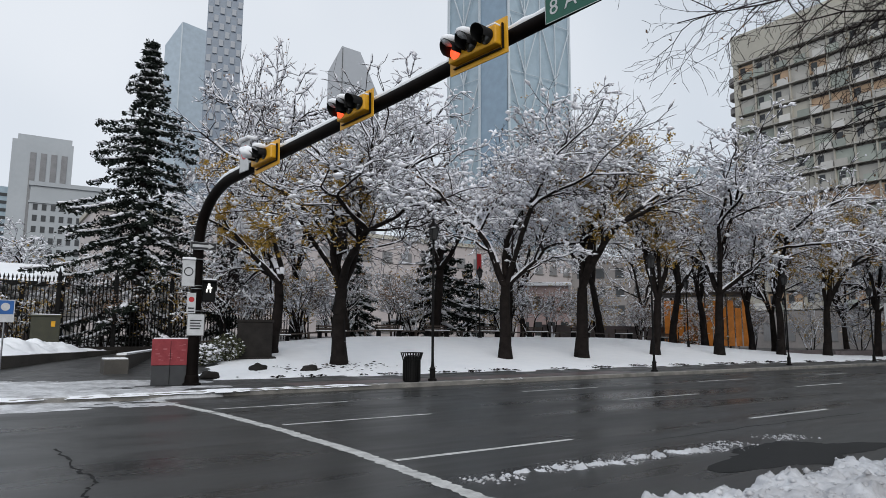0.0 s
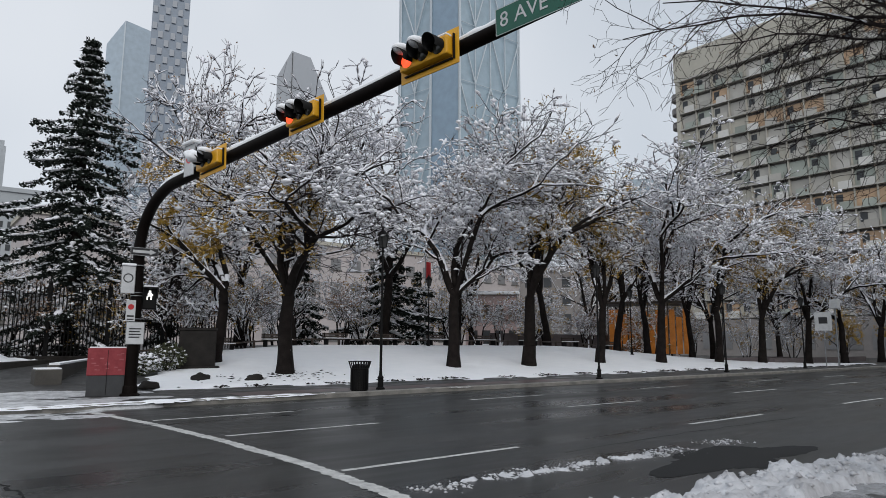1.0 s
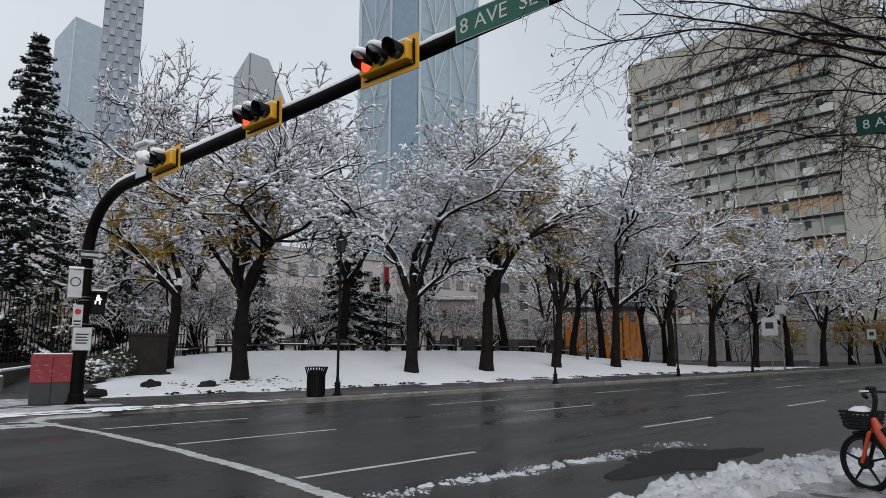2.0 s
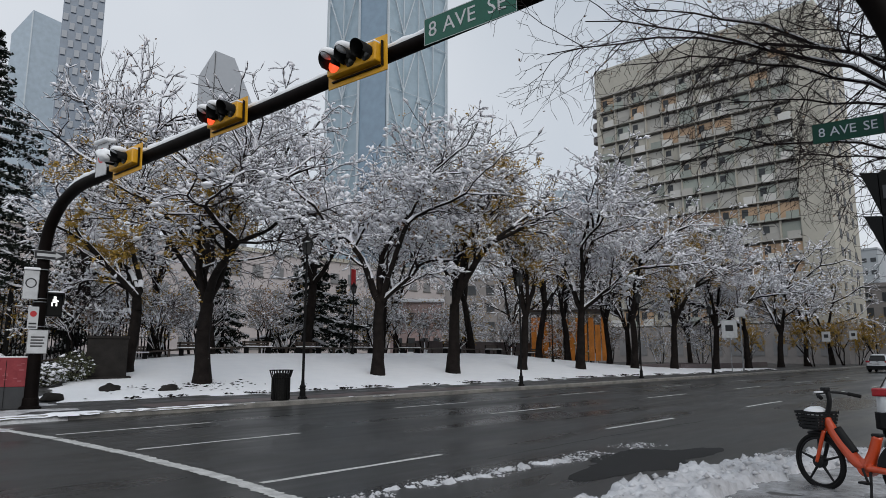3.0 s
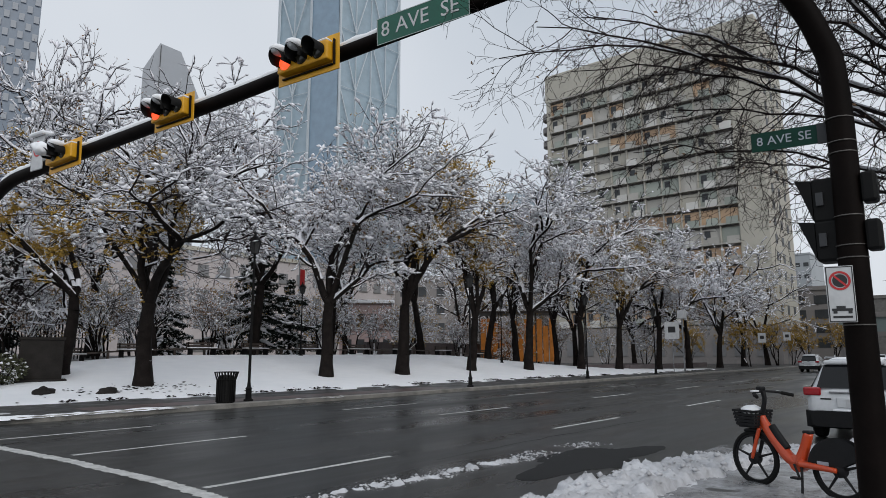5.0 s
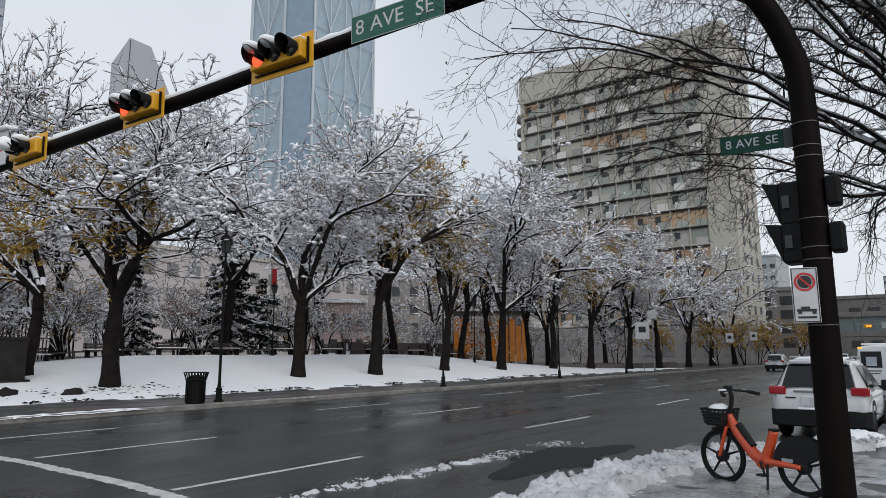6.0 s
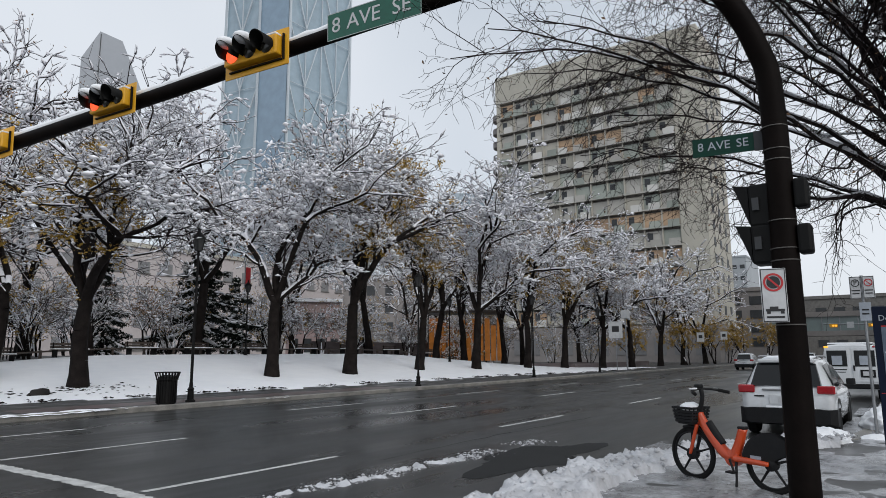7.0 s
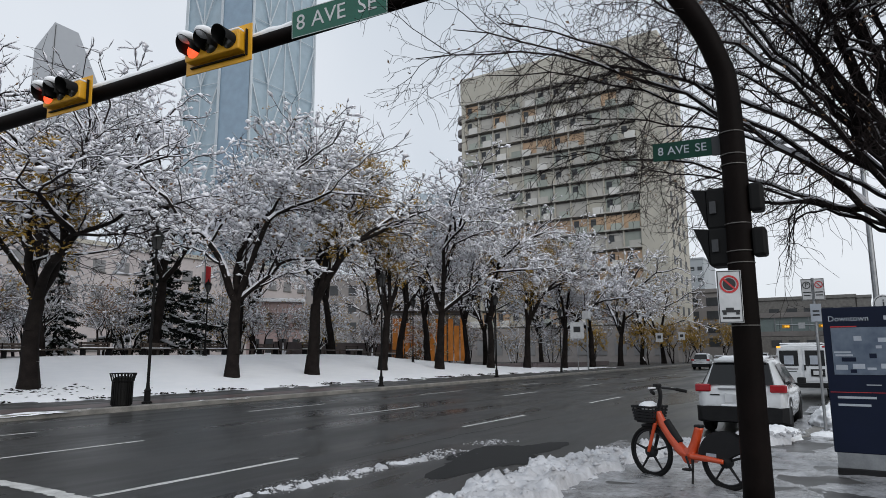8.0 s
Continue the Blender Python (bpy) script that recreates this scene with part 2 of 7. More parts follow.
def lathe(bm, profile, n=16, centre=(0, 0, 0)):
    c = Vector(centre)
    rings = [[bm.verts.new(c + Vector((r * math.cos(2 * math.pi * k / n), r * math.sin(2 * math.pi * k / n), z))) for k in range(n)] for r, z in profile]
    for a, b in zip(rings, rings[1:]):
        for k in range(n):
            bm.faces.new((a[k], a[(k + 1) % n], b[(k + 1) % n], b[k]))
    bm.faces.new(rings[0][::-1])
    bm.faces.new(rings[-1])
    return bm


def prism(bm, outline, z0, z1):
    """A slab over an outline in the plan."""
    a = [bm.verts.new((x, y, z0)) for x, y in outline]
    b = [bm.verts.new((x, y, z1)) for x, y in outline]
    bm.faces.new(a[::-1])
    bm.faces.new(b)
    k = len(a)
    for i in range(k):
        bm.faces.new((a[i], a[(i + 1) % k], b[(i + 1) % k], b[i]))
    return bm


def lettering(name, text, size, material, parent, m, label=""):
    """Solid letters of the built-in font, standing on the local x axis, facing -y after m."""
    cu = bpy.data.curves.new(name, "FONT")
    cu.body, cu.size, cu.extrude, cu.align_x, cu.align_y = text, size, 0.003, "CENTER", "CENTER"
    cu.resolution_u = 3
    tmp = bpy.data.objects.new(name, cu)
    me = bpy.data.meshes.new_from_object(tmp)
    bpy.data.objects.remove(tmp)
    me.materials.append(material)
    return link(name, me, parent, label, m)


def segs_mesh(name, P0, P1, R0, R1, n, material, flat=1.0):
    """Many short tapered tubes as one mesh, n sides each. flat squeezes them in height."""
    P0, P1, R0, R1 = (np.asarray(a, float) for a in (P0, P1, R0, R1))
    d = P1 - P0
    d /= np.maximum(np.linalg.norm(d, axis=1), 1e-6)[:, None]
    ref = np.where(np.abs(d[:, 2:3]) > 0.9, np.array([[1.0, 0, 0]]), np.array([[0, 0, 1.0]]))
    s = np.cross(d, ref)
    s /= np.linalg.norm(s, axis=1)[:, None]
    u = np.cross(s, d)
    ang = 2 * np.pi * np.arange(n) / n
    ring = np.cos(ang)[None, :, None] * s[:, None, :] + np.sin(ang)[None, :, None] * u[:, None, :] * flat
    V = np.concatenate([P0[:, None, :] + ring * R0[:, None, None], P1[:, None, :] + ring * R1[:, None, None]], axis=1).reshape(-1, 3)
    N = len(P0)
    k = np.arange(n)
    quad = np.stack([k, (k + 1) % n, n + (k + 1) % n, n + k], 1)
    Q = (quad[None] + (np.arange(N) * 2 * n)[:, None, None]).reshape(-1, 4)
    return quads_mesh(name, V, Q, material, True)


def quads_mesh(name, V, Q, material, smooth=False):
    me = bpy.data.meshes.new(name)
    V, Q = np.asarray(V, np.float32), np.asarray(Q, np.int32)
    w = Q.shape[1]
    me.vertices.add(len(V))
    me.vertices.foreach_set("co", V.ravel())
    me.loops.add(Q.size)
    me.loops.foreach_set("vertex_index", Q.ravel())
    me.polygons.add(len(Q))
    me.polygons.foreach_set("loop_start", np.arange(len(Q), dtype=np.int32) * w)
    me.polygons.foreach_set("use_smooth", np.full(len(Q), smooth))
    me.materials.append(material)
    me.update(calc_edges=True)
    me.validate()
    return me


def blobs_mesh(name, C, R, material, rng, flat=0.6):
    """Small uneven lumps (eight-sided), one mesh."""
    C, R = np.asarray(C, float), np.asarray(R, float)
    base = np.array([(1, 0, 0), (0, 1, 0), (-1, 0, 0), (0, -1, 0), (0, 0, flat), (0, 0, -flat)], float)
    jit = 1 + rng.uniform(-0.35, 0.35, (len(C), 6, 1))
    V = (C[:, None, :] + base[None] * jit * R[:, None, None]).reshape(-1, 3)
    tri = np.array([(0, 1, 4), (1, 2, 4), (2, 3, 4), (3, 0, 4), (1, 0, 5), (2, 1, 5), (3, 2, 5), (0, 3, 5)])
    Q = (tri[None] + (np.arange(len(C)) * 6)[:, None, None]).reshape(-1, 3)
    return quads_mesh(name, V, Q, material, True)


def lumps_mesh(name, C, D, A, W, material, rng, flat=0.75):
    """Uneven lumps of snow stretched along directions D: half length A, half width W."""
    C, D, A, W = (np.asarray(q, float) for q in (C, D, A, W))
    s = np.cross(D, np.array([[0, 0, 1.0]]))
    s /= np.maximum(np.linalg.norm(s, axis=1), 1e-3)[:, None]
    up = np.array([[0, 0, 1.0]]) * (W * flat)[:, None]
    a, b = D * A[:, None], s * W[:, None]
    axes = np.stack([a, b, -a, -b, up, -0.55 * up], 1) * (1 + rng.uniform(-0.3, 0.3, (len(C), 6, 1)))
    V = (C[:, None, :] + axes).reshape(-1, 3)
    tri = np.array([(0, 1, 4), (1, 2, 4), (2, 3, 4), (3, 0, 4), (1, 0, 5), (2, 1, 5), (3, 2, 5), (0, 3, 5)])
    Q = (tri[None] + (np.arange(len(C)) * 6)[:, None, None]).reshape(-1, 3)
    return quads_mesh(name, V, Q, material, True)


def leaves_mesh(name, C, S, material, rng):
    """Small folded leaves, each two triangles, turned at random."""
    C = np.asarray(C, float)
    N = len(C)
    a = rng.normal(size=(N, 3))
    a /= np.linalg.norm(a, axis=1)[:, None]
    b = np.cross(a, rng.normal(size=(N, 3)))
    b /= np.linalg.norm(b, axis=1)[:, None]
    S = np.asarray(S, float)[:, None]
    nrm = np.cross(a, b) * S * 0.25
    V = np.stack([C - a * S, C + b * S * 0.5 + nrm, C + a * S, C - b * S * 0.5 + nrm], 1).reshape(-1, 3)
    tri = np.array([(0, 1, 2), (0, 2, 3)])
    Q = (tri[None] + (np.arange(N) * 4)[:, None, None]).reshape(-1, 3)
    return quads_mesh(name, V, Q, material, False)


def smooth01(a):
    a = min(1.0, max(0.0, a))
    return a * a * (3 - 2 * a)


def land(x, y):
    """Height of the far side's ground: flat pavement, then a mound behind it."""
    f = (y - 23.8) / 14.2
    f = min(1.0, max(0.0, f))
    f = 0.85 * f + 0.15 * smooth01(f)
    fx = (0.25 + 0.75 * smooth01((x - 2) / 20)) * (1 - smooth01((x - 42) / 32))
    return 0.15 + 1.6 * f * fx


# ------------------------------------------------------------------ ground, road, pavements
def sheet(name, x0, x1, y0, y1, nx, ny, zf, material, smooth=True):
    xs, ys = np.linspace(x0, x1, nx), np.linspace(y0, y1, ny)
    V = [(x, y, zf(x, y)) for y in ys for x in xs]
    Q = [(j * nx + i, j * nx + i + 1, (j + 1) * nx + i + 1, (j + 1) * nx + i) for j in range(ny - 1) for i in range(nx - 1)]
    return mesh_of(name, V, Q, material, smooth)


tagged(link("ground", sheet("ground", -2500, 2500, -2500, 2500, 2, 2, lambda x, y: -0.05, M_CITY)),
       "grey snow-dusted city ground reaching the horizon", "ground", kind="structure")
road_thing = tagged(link("road", mesh_of("road", [(-90, -40, 0), (700, -40, 0), (700, 60, 0), (-90, 60, 0)], [(0, 1, 2, 3)], M_ROAD)),
                    "wet dark asphalt street with worn lane lines", "road", kind="structure")

# lane dashes and the stop line, thin paint standing just proud of the asphalt
def dash(x0, x1, y, w=0.13):
    rng = random.Random(int(x0 * 7 + y * 31))
    k = max(4, int((x1 - x0) / 0.35))
    top, bot = [], []
    for i in range(k + 1):
        x = x0 + (x1 - x0) * i / k
        top.append((x, y + w / 2 + rng.uniform(-.012, .012), 0.004))
        bot.append((x, y - w / 2 + rng.uniform(-.012, .012), 0.004))
    V = bot + top
    F = [(i, i + 1, k + 2 + i, k + 1 + i) for i in range(k)]
    return mesh_of("lane_dash", V, F, M_LINE)


for y, xs in ((8.54, (5.14, 14.5, 23.7, 32.8, 41.8)), (13.12, (5.22, 15.65, 25.6, 35.0, 44.5, 54.0)), (16.78, (4.88, 15.0, 24.8, 34.5, 44.0))):
    for x0 in xs:
        link("lane_dash", dash(x0, x0 + 3.65, y), road_thing)


def stop_line():
    rng = random.Random(5)
    V, F = [], []
    k = 240
    for i in range(k + 1):
        y = 4.8 + (19.6 - 4.8) * i / k
        x = float(np.interp(y, (4.8, 6.2, 9.4, 12.5, 16.0, 19.6), (4.68, 4.80, 4.98, 4.93, 4.68, 4.18)))
        V += [(x - 0.115 + rng.uniform(-.03, .03), y, 0.004), (x + 0.115 + rng.uniform(-.03, .03), y, 0.004)]
    for i in range(k):
        if rng.random() > 0.012:
            F.append((2 * i, 2 * i + 1, 2 * i + 3, 2 * i + 2))
    return mesh_of("stop_line", V, F, M_LINE)


link("stop_line", stop_line(), road_thing, "worn white stop line")


def crack(pts, w, seed, name="crack"):
    rng = random.Random(seed)
    V, F = [], []
    for (x0, y0), (x1, y1) in zip(pts, pts[1:]):
        k = 9
        for i in range(k + 1):
            x, y = x0 + (x1 - x0) * i / k + rng.uniform(-.05, .05), y0 + (y1 - y0) * i / k + rng.uniform(-.05, .05)
            ww = w * rng.uniform(.3, 1)
            V += [(x - ww, y, 0.0035), (x + ww, y + ww, 0.0035)]
    for i in range(len(V) // 2 - 1):
        F.append((2 * i, 2 * i + 1, 2 * i + 3, 2 * i + 2))
    return mesh_of(name, V, F, M_RUBBER)


link("crack", crack([(1.17, 12.3), (1.22, 10.5), (1.35, 9.35), (1.1, 8.6), (1.0, 7.2)], 0.03, 1), road_thing)
link("crack", crack([(15.5, 10.6), (19.0, 10.9), (24.0, 10.7)], 0.03, 2), road_thing)
link("crack", crack([(9.0, 7.6), (13.0, 7.75), (18.0, 7.6)], 0.03, 3), road_thing)


def puddle(cx, cy, a, b, seed, z=0.004):
    rng = random.Random(seed)
    pts, k = [], 90
    ph = [rng.uniform(0, 6.28) for _ in range(4)]
    for i in range(k):
        t = 2 * math.pi * i / k
        r = 1 + sum(0.13 * math.sin((j + 2) * t + ph[j]) for j in range(4)) + 0.09 * noise.noise(Vector((3 * math.cos(t), 3 * math.sin(t), seed))) + rng.uniform(-.05, .05)
        pts.append((cx + a * r * math.cos(t), cy + b * r * math.sin(t), z))
    return mesh_of("puddle", pts, [tuple(range(k))], M_PUDDLE)


M_PUDDLE = mat("fresh_wet_asphalt", (0.005, 0.005, 0.0052), 0.6, (0.010, 0.010, 0.010), 1.4, 30, 0.5, 0.01, spec=0.2)
link("patch", puddle(10.8, 5.6, 1.75, 0.8, 3), road_thing, "darker wet asphalt patch")

# kerbs and pavements: far side
far_block = [(5.2, 20.2), (2.0, 20.0), (-8, 20.2), (-60, 20.6), (-60, 300), (420, 300), (420, 20.7), (60, 20.6), (20, 20.35)]
pave = tagged(part("pavement_far", prism(bmesh.new(), far_block, -0.04, 0.15), M_PAVE), "wet dark concrete pavement across the street", "pavement", kind="structure")


def kerb_strip(name, pts, w, z0, z1, material):
    bm = bmesh.new()
    L = [Vector((x, y, 0)) for x, y in pts]
    rows = []
    for i, p in enumerate(L):
        d = (L[min(i + 1, len(L) - 1)] - L[max(i - 1, 0)]).normalized()
        nrm = Vector((-d.y, d.x, 0))
        o, q = p + nrm * w, p - nrm * 0.02
        rows.append([bm.verts.new((a.x, a.y, z)) for a, z in ((q, z0), (q, z1 - 0.025), (q + nrm * 0.03, z1), (o, z1), (o, z0))])
    for a, b in zip(rows, rows[1:]):
        for k in range(4):
            bm.faces.new((a[k], b[k], b[k + 1], a[k + 1]))
    return part(name, bm, material)


k1 = kerb_strip("kerb_far", [(-60, 20.6), (-8, 20.2), (2.0, 20.0), (5.2, 20.2), (20, 20.35), (60, 20.6), (420, 20.7)], 0.3, -0.03, 0.165, M_KERB)
tagged(k1, "worn concrete kerb with a rim of snow", "kerb", kind="structure")


def lumpy(name, x0, x1, y0, y1, step, zf, mask, material, rng_seed=1):
    """A snow cover: a sheet over the part of a rectangle that mask allows, with an uneven edge."""
    nx, ny = max(2, int((x1 - x0) / step) + 1), max(2, int((y1 - y0) / step) + 1)
    xs, ys = np.linspace(x0, x1, nx), np.linspace(y0, y1, ny)
    idx, V, Q = {}, [], []
    for j, y in enumerate(ys):
        for i, x in enumerate(xs):
            mk = mask(x, y)
            if mk > -0.5:
                idx[i, j] = len(V)
                V.append((x, y, zf(x, y, mk)))
    for j in range(ny - 1):
        for i in range(nx - 1):
            c = ((i, j), (i + 1, j), (i + 1, j + 1), (i, j + 1))
            if all(q in idx for q in c):
                Q.append([idx[q] for q in c])
    return quads_mesh(name, V, Q, material, True)


def nz(x, y, s=1.0, k=0.0):
    return noise.noise(Vector((x * s, y * s, k)))


def front_edge(x):
    """Where the lawn's snow ends towards the pavement."""
    return 24.45 + 0.5 * smooth01((16 - x) / 9) - 1.0 * smooth01((x - 44) / 10) + 0.35 * nz(x, 0, 0.7) + 0.2 * nz(x, 3, 2.5)


def lawn_mask(x, y):
    left = 7.2 + 0.45 * max(0, y - 27) * (1 if y < 33 else 0.9) + 0.5 * nz(x, y, 0.8, 4)
    right = 76 - 1.0 * abs(y - 25)
    return min(y - front_edge(x), x - left, right - x, 39.5 - y)


lawn = lumpy("snow_lawn", 6, 76, 22.4, 40, 0.33,
             lambda x, y, mk: land(x, y) + 0.05 * smooth01((mk + 0.05) / 0.6) - 0.06 * (mk < 0) + 0.03 * nz(x, y, 0.7) + 0.02 * nz(x, y, 2.4), lawn_mask, M_SNOW)
tagged(link("snow_lawn", lawn), "snow-covered grass mound under the trees", "snow", kind="structure")
terr = sheet("terrace", -40, 160, 23.6, 110, 120, 60, lambda x, y: land(x, y) - 0.02 + (0.0 if y > 24 else -0.05), M_PAVE)
tagged(link("terrace", terr), "paved park terrace rising behind the pavement", "ground", kind="structure")

tagged(link("brick_paving", sheet("brick_paving", 8.8, 26, 21.0, 22.4, 40, 6, lambda x, y: 0.154, M_BRICKPAVE)), "strip of wet red brick paving", "pavement", kind="structure")

# loose snow on the corner of the far pavement and along its kerb
def corner_snow(x, y):
    return 1.15 - ((x + 1.0) / 7.0) ** 2 - ((y - 22.0) / 4.2) ** 2 + 1.0 * nz(x * .5, y, 0.8) + 0.5 * nz(x * .6, y, 2.2)


cs = lumpy("slush_cover", -12, 7, 18.2, 27.5, 0.11, lambda x, y, mk: (land(x, y) + 0.004 if y > 20.1 else 0.0) + min(0.08, 0.07 * max(-0.2, mk)) + 0.015 * nz(x, y, 5), lambda x, y: corner_snow(x, y) - 0.25, M_SLUSH)
tagged(link("slush_cover", cs), "trampled wet snow on the corner pavement", "snow", kind="stuff")


def kerb_snow():
    def mask(x, y):
        c = float(np.interp(x, (-8, 2.0, 5.2, 20, 60), (20.2, 20.0, 20.2, 20.35, 20.6))) + 0.14
        return 0.17 - abs(y - c) + 0.09 * nz(x, y, 0.9) + 0.05 * nz(x, y, 3.0) - 0.15 * smooth01((x - 9) / 6) + 0.12 * smooth01((nz(x, 8, 0.25) - 0.25) * 4)
    return lumpy("kerb_snow", -2, 48, 19.8, 21.2, 0.09, lambda x, y, mk: 0.15 + 0.06 * min(1.0, max(-0.4, mk / 0.2)) + 0.02 * nz(x, y, 3), lambda x, y: mask(x, y) - 0.02 if mask(x, y) > -0.12 else -1, M_SNOW)


tagged(link("kerb_snow", kerb_snow()), "thin line of old snow along the kerb", "snow", kind="stuff")

# near side: pavement with a bulb at the corner
near_line = [(-60, 3.0), (-6, 3.2), (3.5, 3.7), (6.5, 4.1), (9.6, 4.1), (12.3, 3.3), (14.0, 2.1), (15.2, 1.25), (17, 1.05), (420, 1.0)]
near_out = [(x, y) for x, y in near_line] + [(420, -12), (-60, -12)]
tagged(part("pavement_near", prism(bmesh.new(), near_out[::-1], -0.04, 0.15), M_PAVE), "wet slushy concrete pavement at the corner", "pavement", kind="structure")
k2 = kerb_strip("kerb_near", near_line[::-1], 0.25, -0.03, 0.162, M_KERB)
tagged(k2, "concrete kerb of the near pavement", "kerb", kind="structure")


def bank_mask(x, y):
    """Ploughed snow along the bulb of the near pavement."""
    edge = float(np.interp(x, (3.5, 6.0, 9.6, 11.0, 12.5, 15.8), (4.45, 4.48, 4.38, 3.92, 3.35, 0.9)))
    inner = 3.1 + 0.9 * nz(x, y, 0.9, 2) + (0.25 * max(0, x - 9))
    inner = min(inner, edge - 1.5)
    return min(edge - y + 0.35 * nz(x, y, 1.3), (y - inner) * 1.0, x - 3.5, 15.8 - x)


def bank_z(x, y, mk):
    rough = 0.06 * nz(x, y, 2.4) + 0.09 * nz(x, y, 6) + 0.05 * nz(x, y, 13)
    k = smooth01((mk + 0.1) / 0.5)
    return (0.15 if mk > 0.3 else 0.05) * (1 if mk > 0 else 0) + k * (0.12 + rough) - 0.05 * (mk < 0)


bank = lumpy("snow_bank", 3.2, 16, 1.2, 6.2, 0.045, bank_z, bank_mask, M_BANK)
tagged(link("snow_bank", bank), "crumbly ploughed snow bank on the near kerb", "snow", kind="stuff")


def slush_near(x, y):
    return 0.35 + 1.3 * nz(x, y, 0.5, 7) + 0.6 * nz(x, y, 1.9, 3) - (0.25 if y < -3 else 0)


sl = lumpy("slush_near", 4, 24, -4, 4.3, 0.07, lambda x, y, mk: 0.146 + 0.035 * max(-0.4, min(1.0, mk * 3)) + 0.010 * nz(x, y, 9) * (mk > 0), lambda x, y: min(slush_near(x, y), (3.6 if x < 13 else 1.0) - y, x - 4.8 + 0.9 * nz(x, y, 0.9, 4)), M_SLUSHNEAR)
tagged(link("slush_near", sl), "half-melted trodden slush on the near pavement", "snow", kind="stuff")


def windrow(name, x0, x1, yc, half, seed, dens, size):
    """Crumbs of snow left in a row on the asphalt."""
    rng = np.random.default_rng(seed)
    n = int((x1 - x0) * dens)
    x = rng.uniform(x0, x1, n)
    keep = np.array([nz(q, seed, 0.9) > -0.35 for q in x])
    x = x[keep]
    y = np.array([yc(q) for q in x]) + rng.normal(0, half, len(x))
    r = size * rng.uniform(0.1, 1.0, len(x)) ** 3 + 0.008
    C = np.stack([x, y, r * 0.25], 1)
    return tagged(link(name, blobs_mesh(name, C, r, M_BANK, rng, 0.55)), "crumbs of ploughed snow left on the asphalt", "snow", kind="stuff")


def row_mask(x, y):
    c = 6.80 - 0.05 * (x - 6) + 0.07 * math.sin(x * 2.3)
    return 0.05 + 0.12 * nz(x, y, 1.1, 5) + 0.22 * nz(x, y, 4.5, 2) + 0.08 * nz(x, y, 11, 2) - abs(y - c) * 0.75 - 0.15 * smooth01((6.2 - x) / 0.8) - 0.3 * smooth01((x - 9.6) / 1.5)


rs_me = lumpy("snow_row", 5.2, 11, 6.1, 7.4, 0.03, lambda x, y, mk: 0.13 * max(-0.15, min(0.75, mk * 3.2)) + 0.03 * nz(x, y, 9) * (mk > 0) + 0.015 * nz(x, y, 22) * (mk > 0), lambda x, y: row_mask(x, y) if row_mask(x, y) > -0.12 else -1, M_BANK)
tagged(link("snow_row", rs_me), "thin row of ploughed snow left on the asphalt", "snow", kind="stuff")
windrow("snow_crumbs", 5.2, 10.2, lambda x: 6.80 - 0.05 * (x - 6) + 0.08 * math.sin(x * 3), 0.13, 3, 130, 0.035)
windrow("snow_crumbs", 10.0, 13.0, lambda x: 6.6, 0.16, 5, 140, 0.03)
rngb = np.random.default_rng(11)
bx, by = rngb.uniform(3.6, 15.2, 7000), rngb.uniform(1.0, 5.7, 7000)
bm_ok = np.array([bank_mask(a, b) > -0.25 for a, b in zip(bx, by)])
bx, by = bx[bm_ok], by[bm_ok]
br = 0.008 + 0.055 * rngb.uniform(0, 1, len(bx)) ** 5
bz = np.array([bank_z(a, b, bank_mask(a, b)) for a, b in zip(bx, by)])
tagged(link("snow_clods", blobs_mesh("snow_clods", np.stack([bx, by, bz + br * 0.2], 1), br, M_BANK, rngb, 0.7)), "loose snow clods on the ploughed bank", "snow", kind="stuff")

rngl = np.random.default_rng(21)
lx = rngl.uniform(7.5, 74, 2600)
lx = lx[np.array([nz(q, 1.7, 0.6) > 0.02 for q in lx])]
ly = np.array([front_edge(q) for q in lx]) + rngl.normal(0.0, 0.14, len(lx)) + rngl.exponential(0.12, len(lx)) * (rngl.random(len(lx)) < .3)
lr = rngl.uniform(0.02, 0.09, len(lx))
tagged(link("leaf_litter", blobs_mesh("leaf_litter", np.stack([lx, ly, np.array([land(a, b) for a, b in zip(lx, ly)]) + .04], 1), lr, M_BARK, rngl, 0.3)), "wet dark leaf litter along the edge of the snow", "leaf litter", kind="stuff")
tx, ty = rngl.normal(13.4, 1.6, 120), rngl.normal(27.2, 0.7, 120)
tagged(link("twig_litter", blobs_mesh("twig_litter", np.stack([tx, ty, np.array([land(a, b) for a, b in zip(tx, ty)]) + .06], 1), rngl.uniform(.03, .11, 120), M_BARK, rngl, 0.2)), "bits of bark and leaves on the snow under the elm", "leaf litter", kind="stuff")

# ------------------------------------------------------------------ far buildings
def polar(az, d):
    a = radians(az)
    return d * math.sin(a), d * math.cos(a)


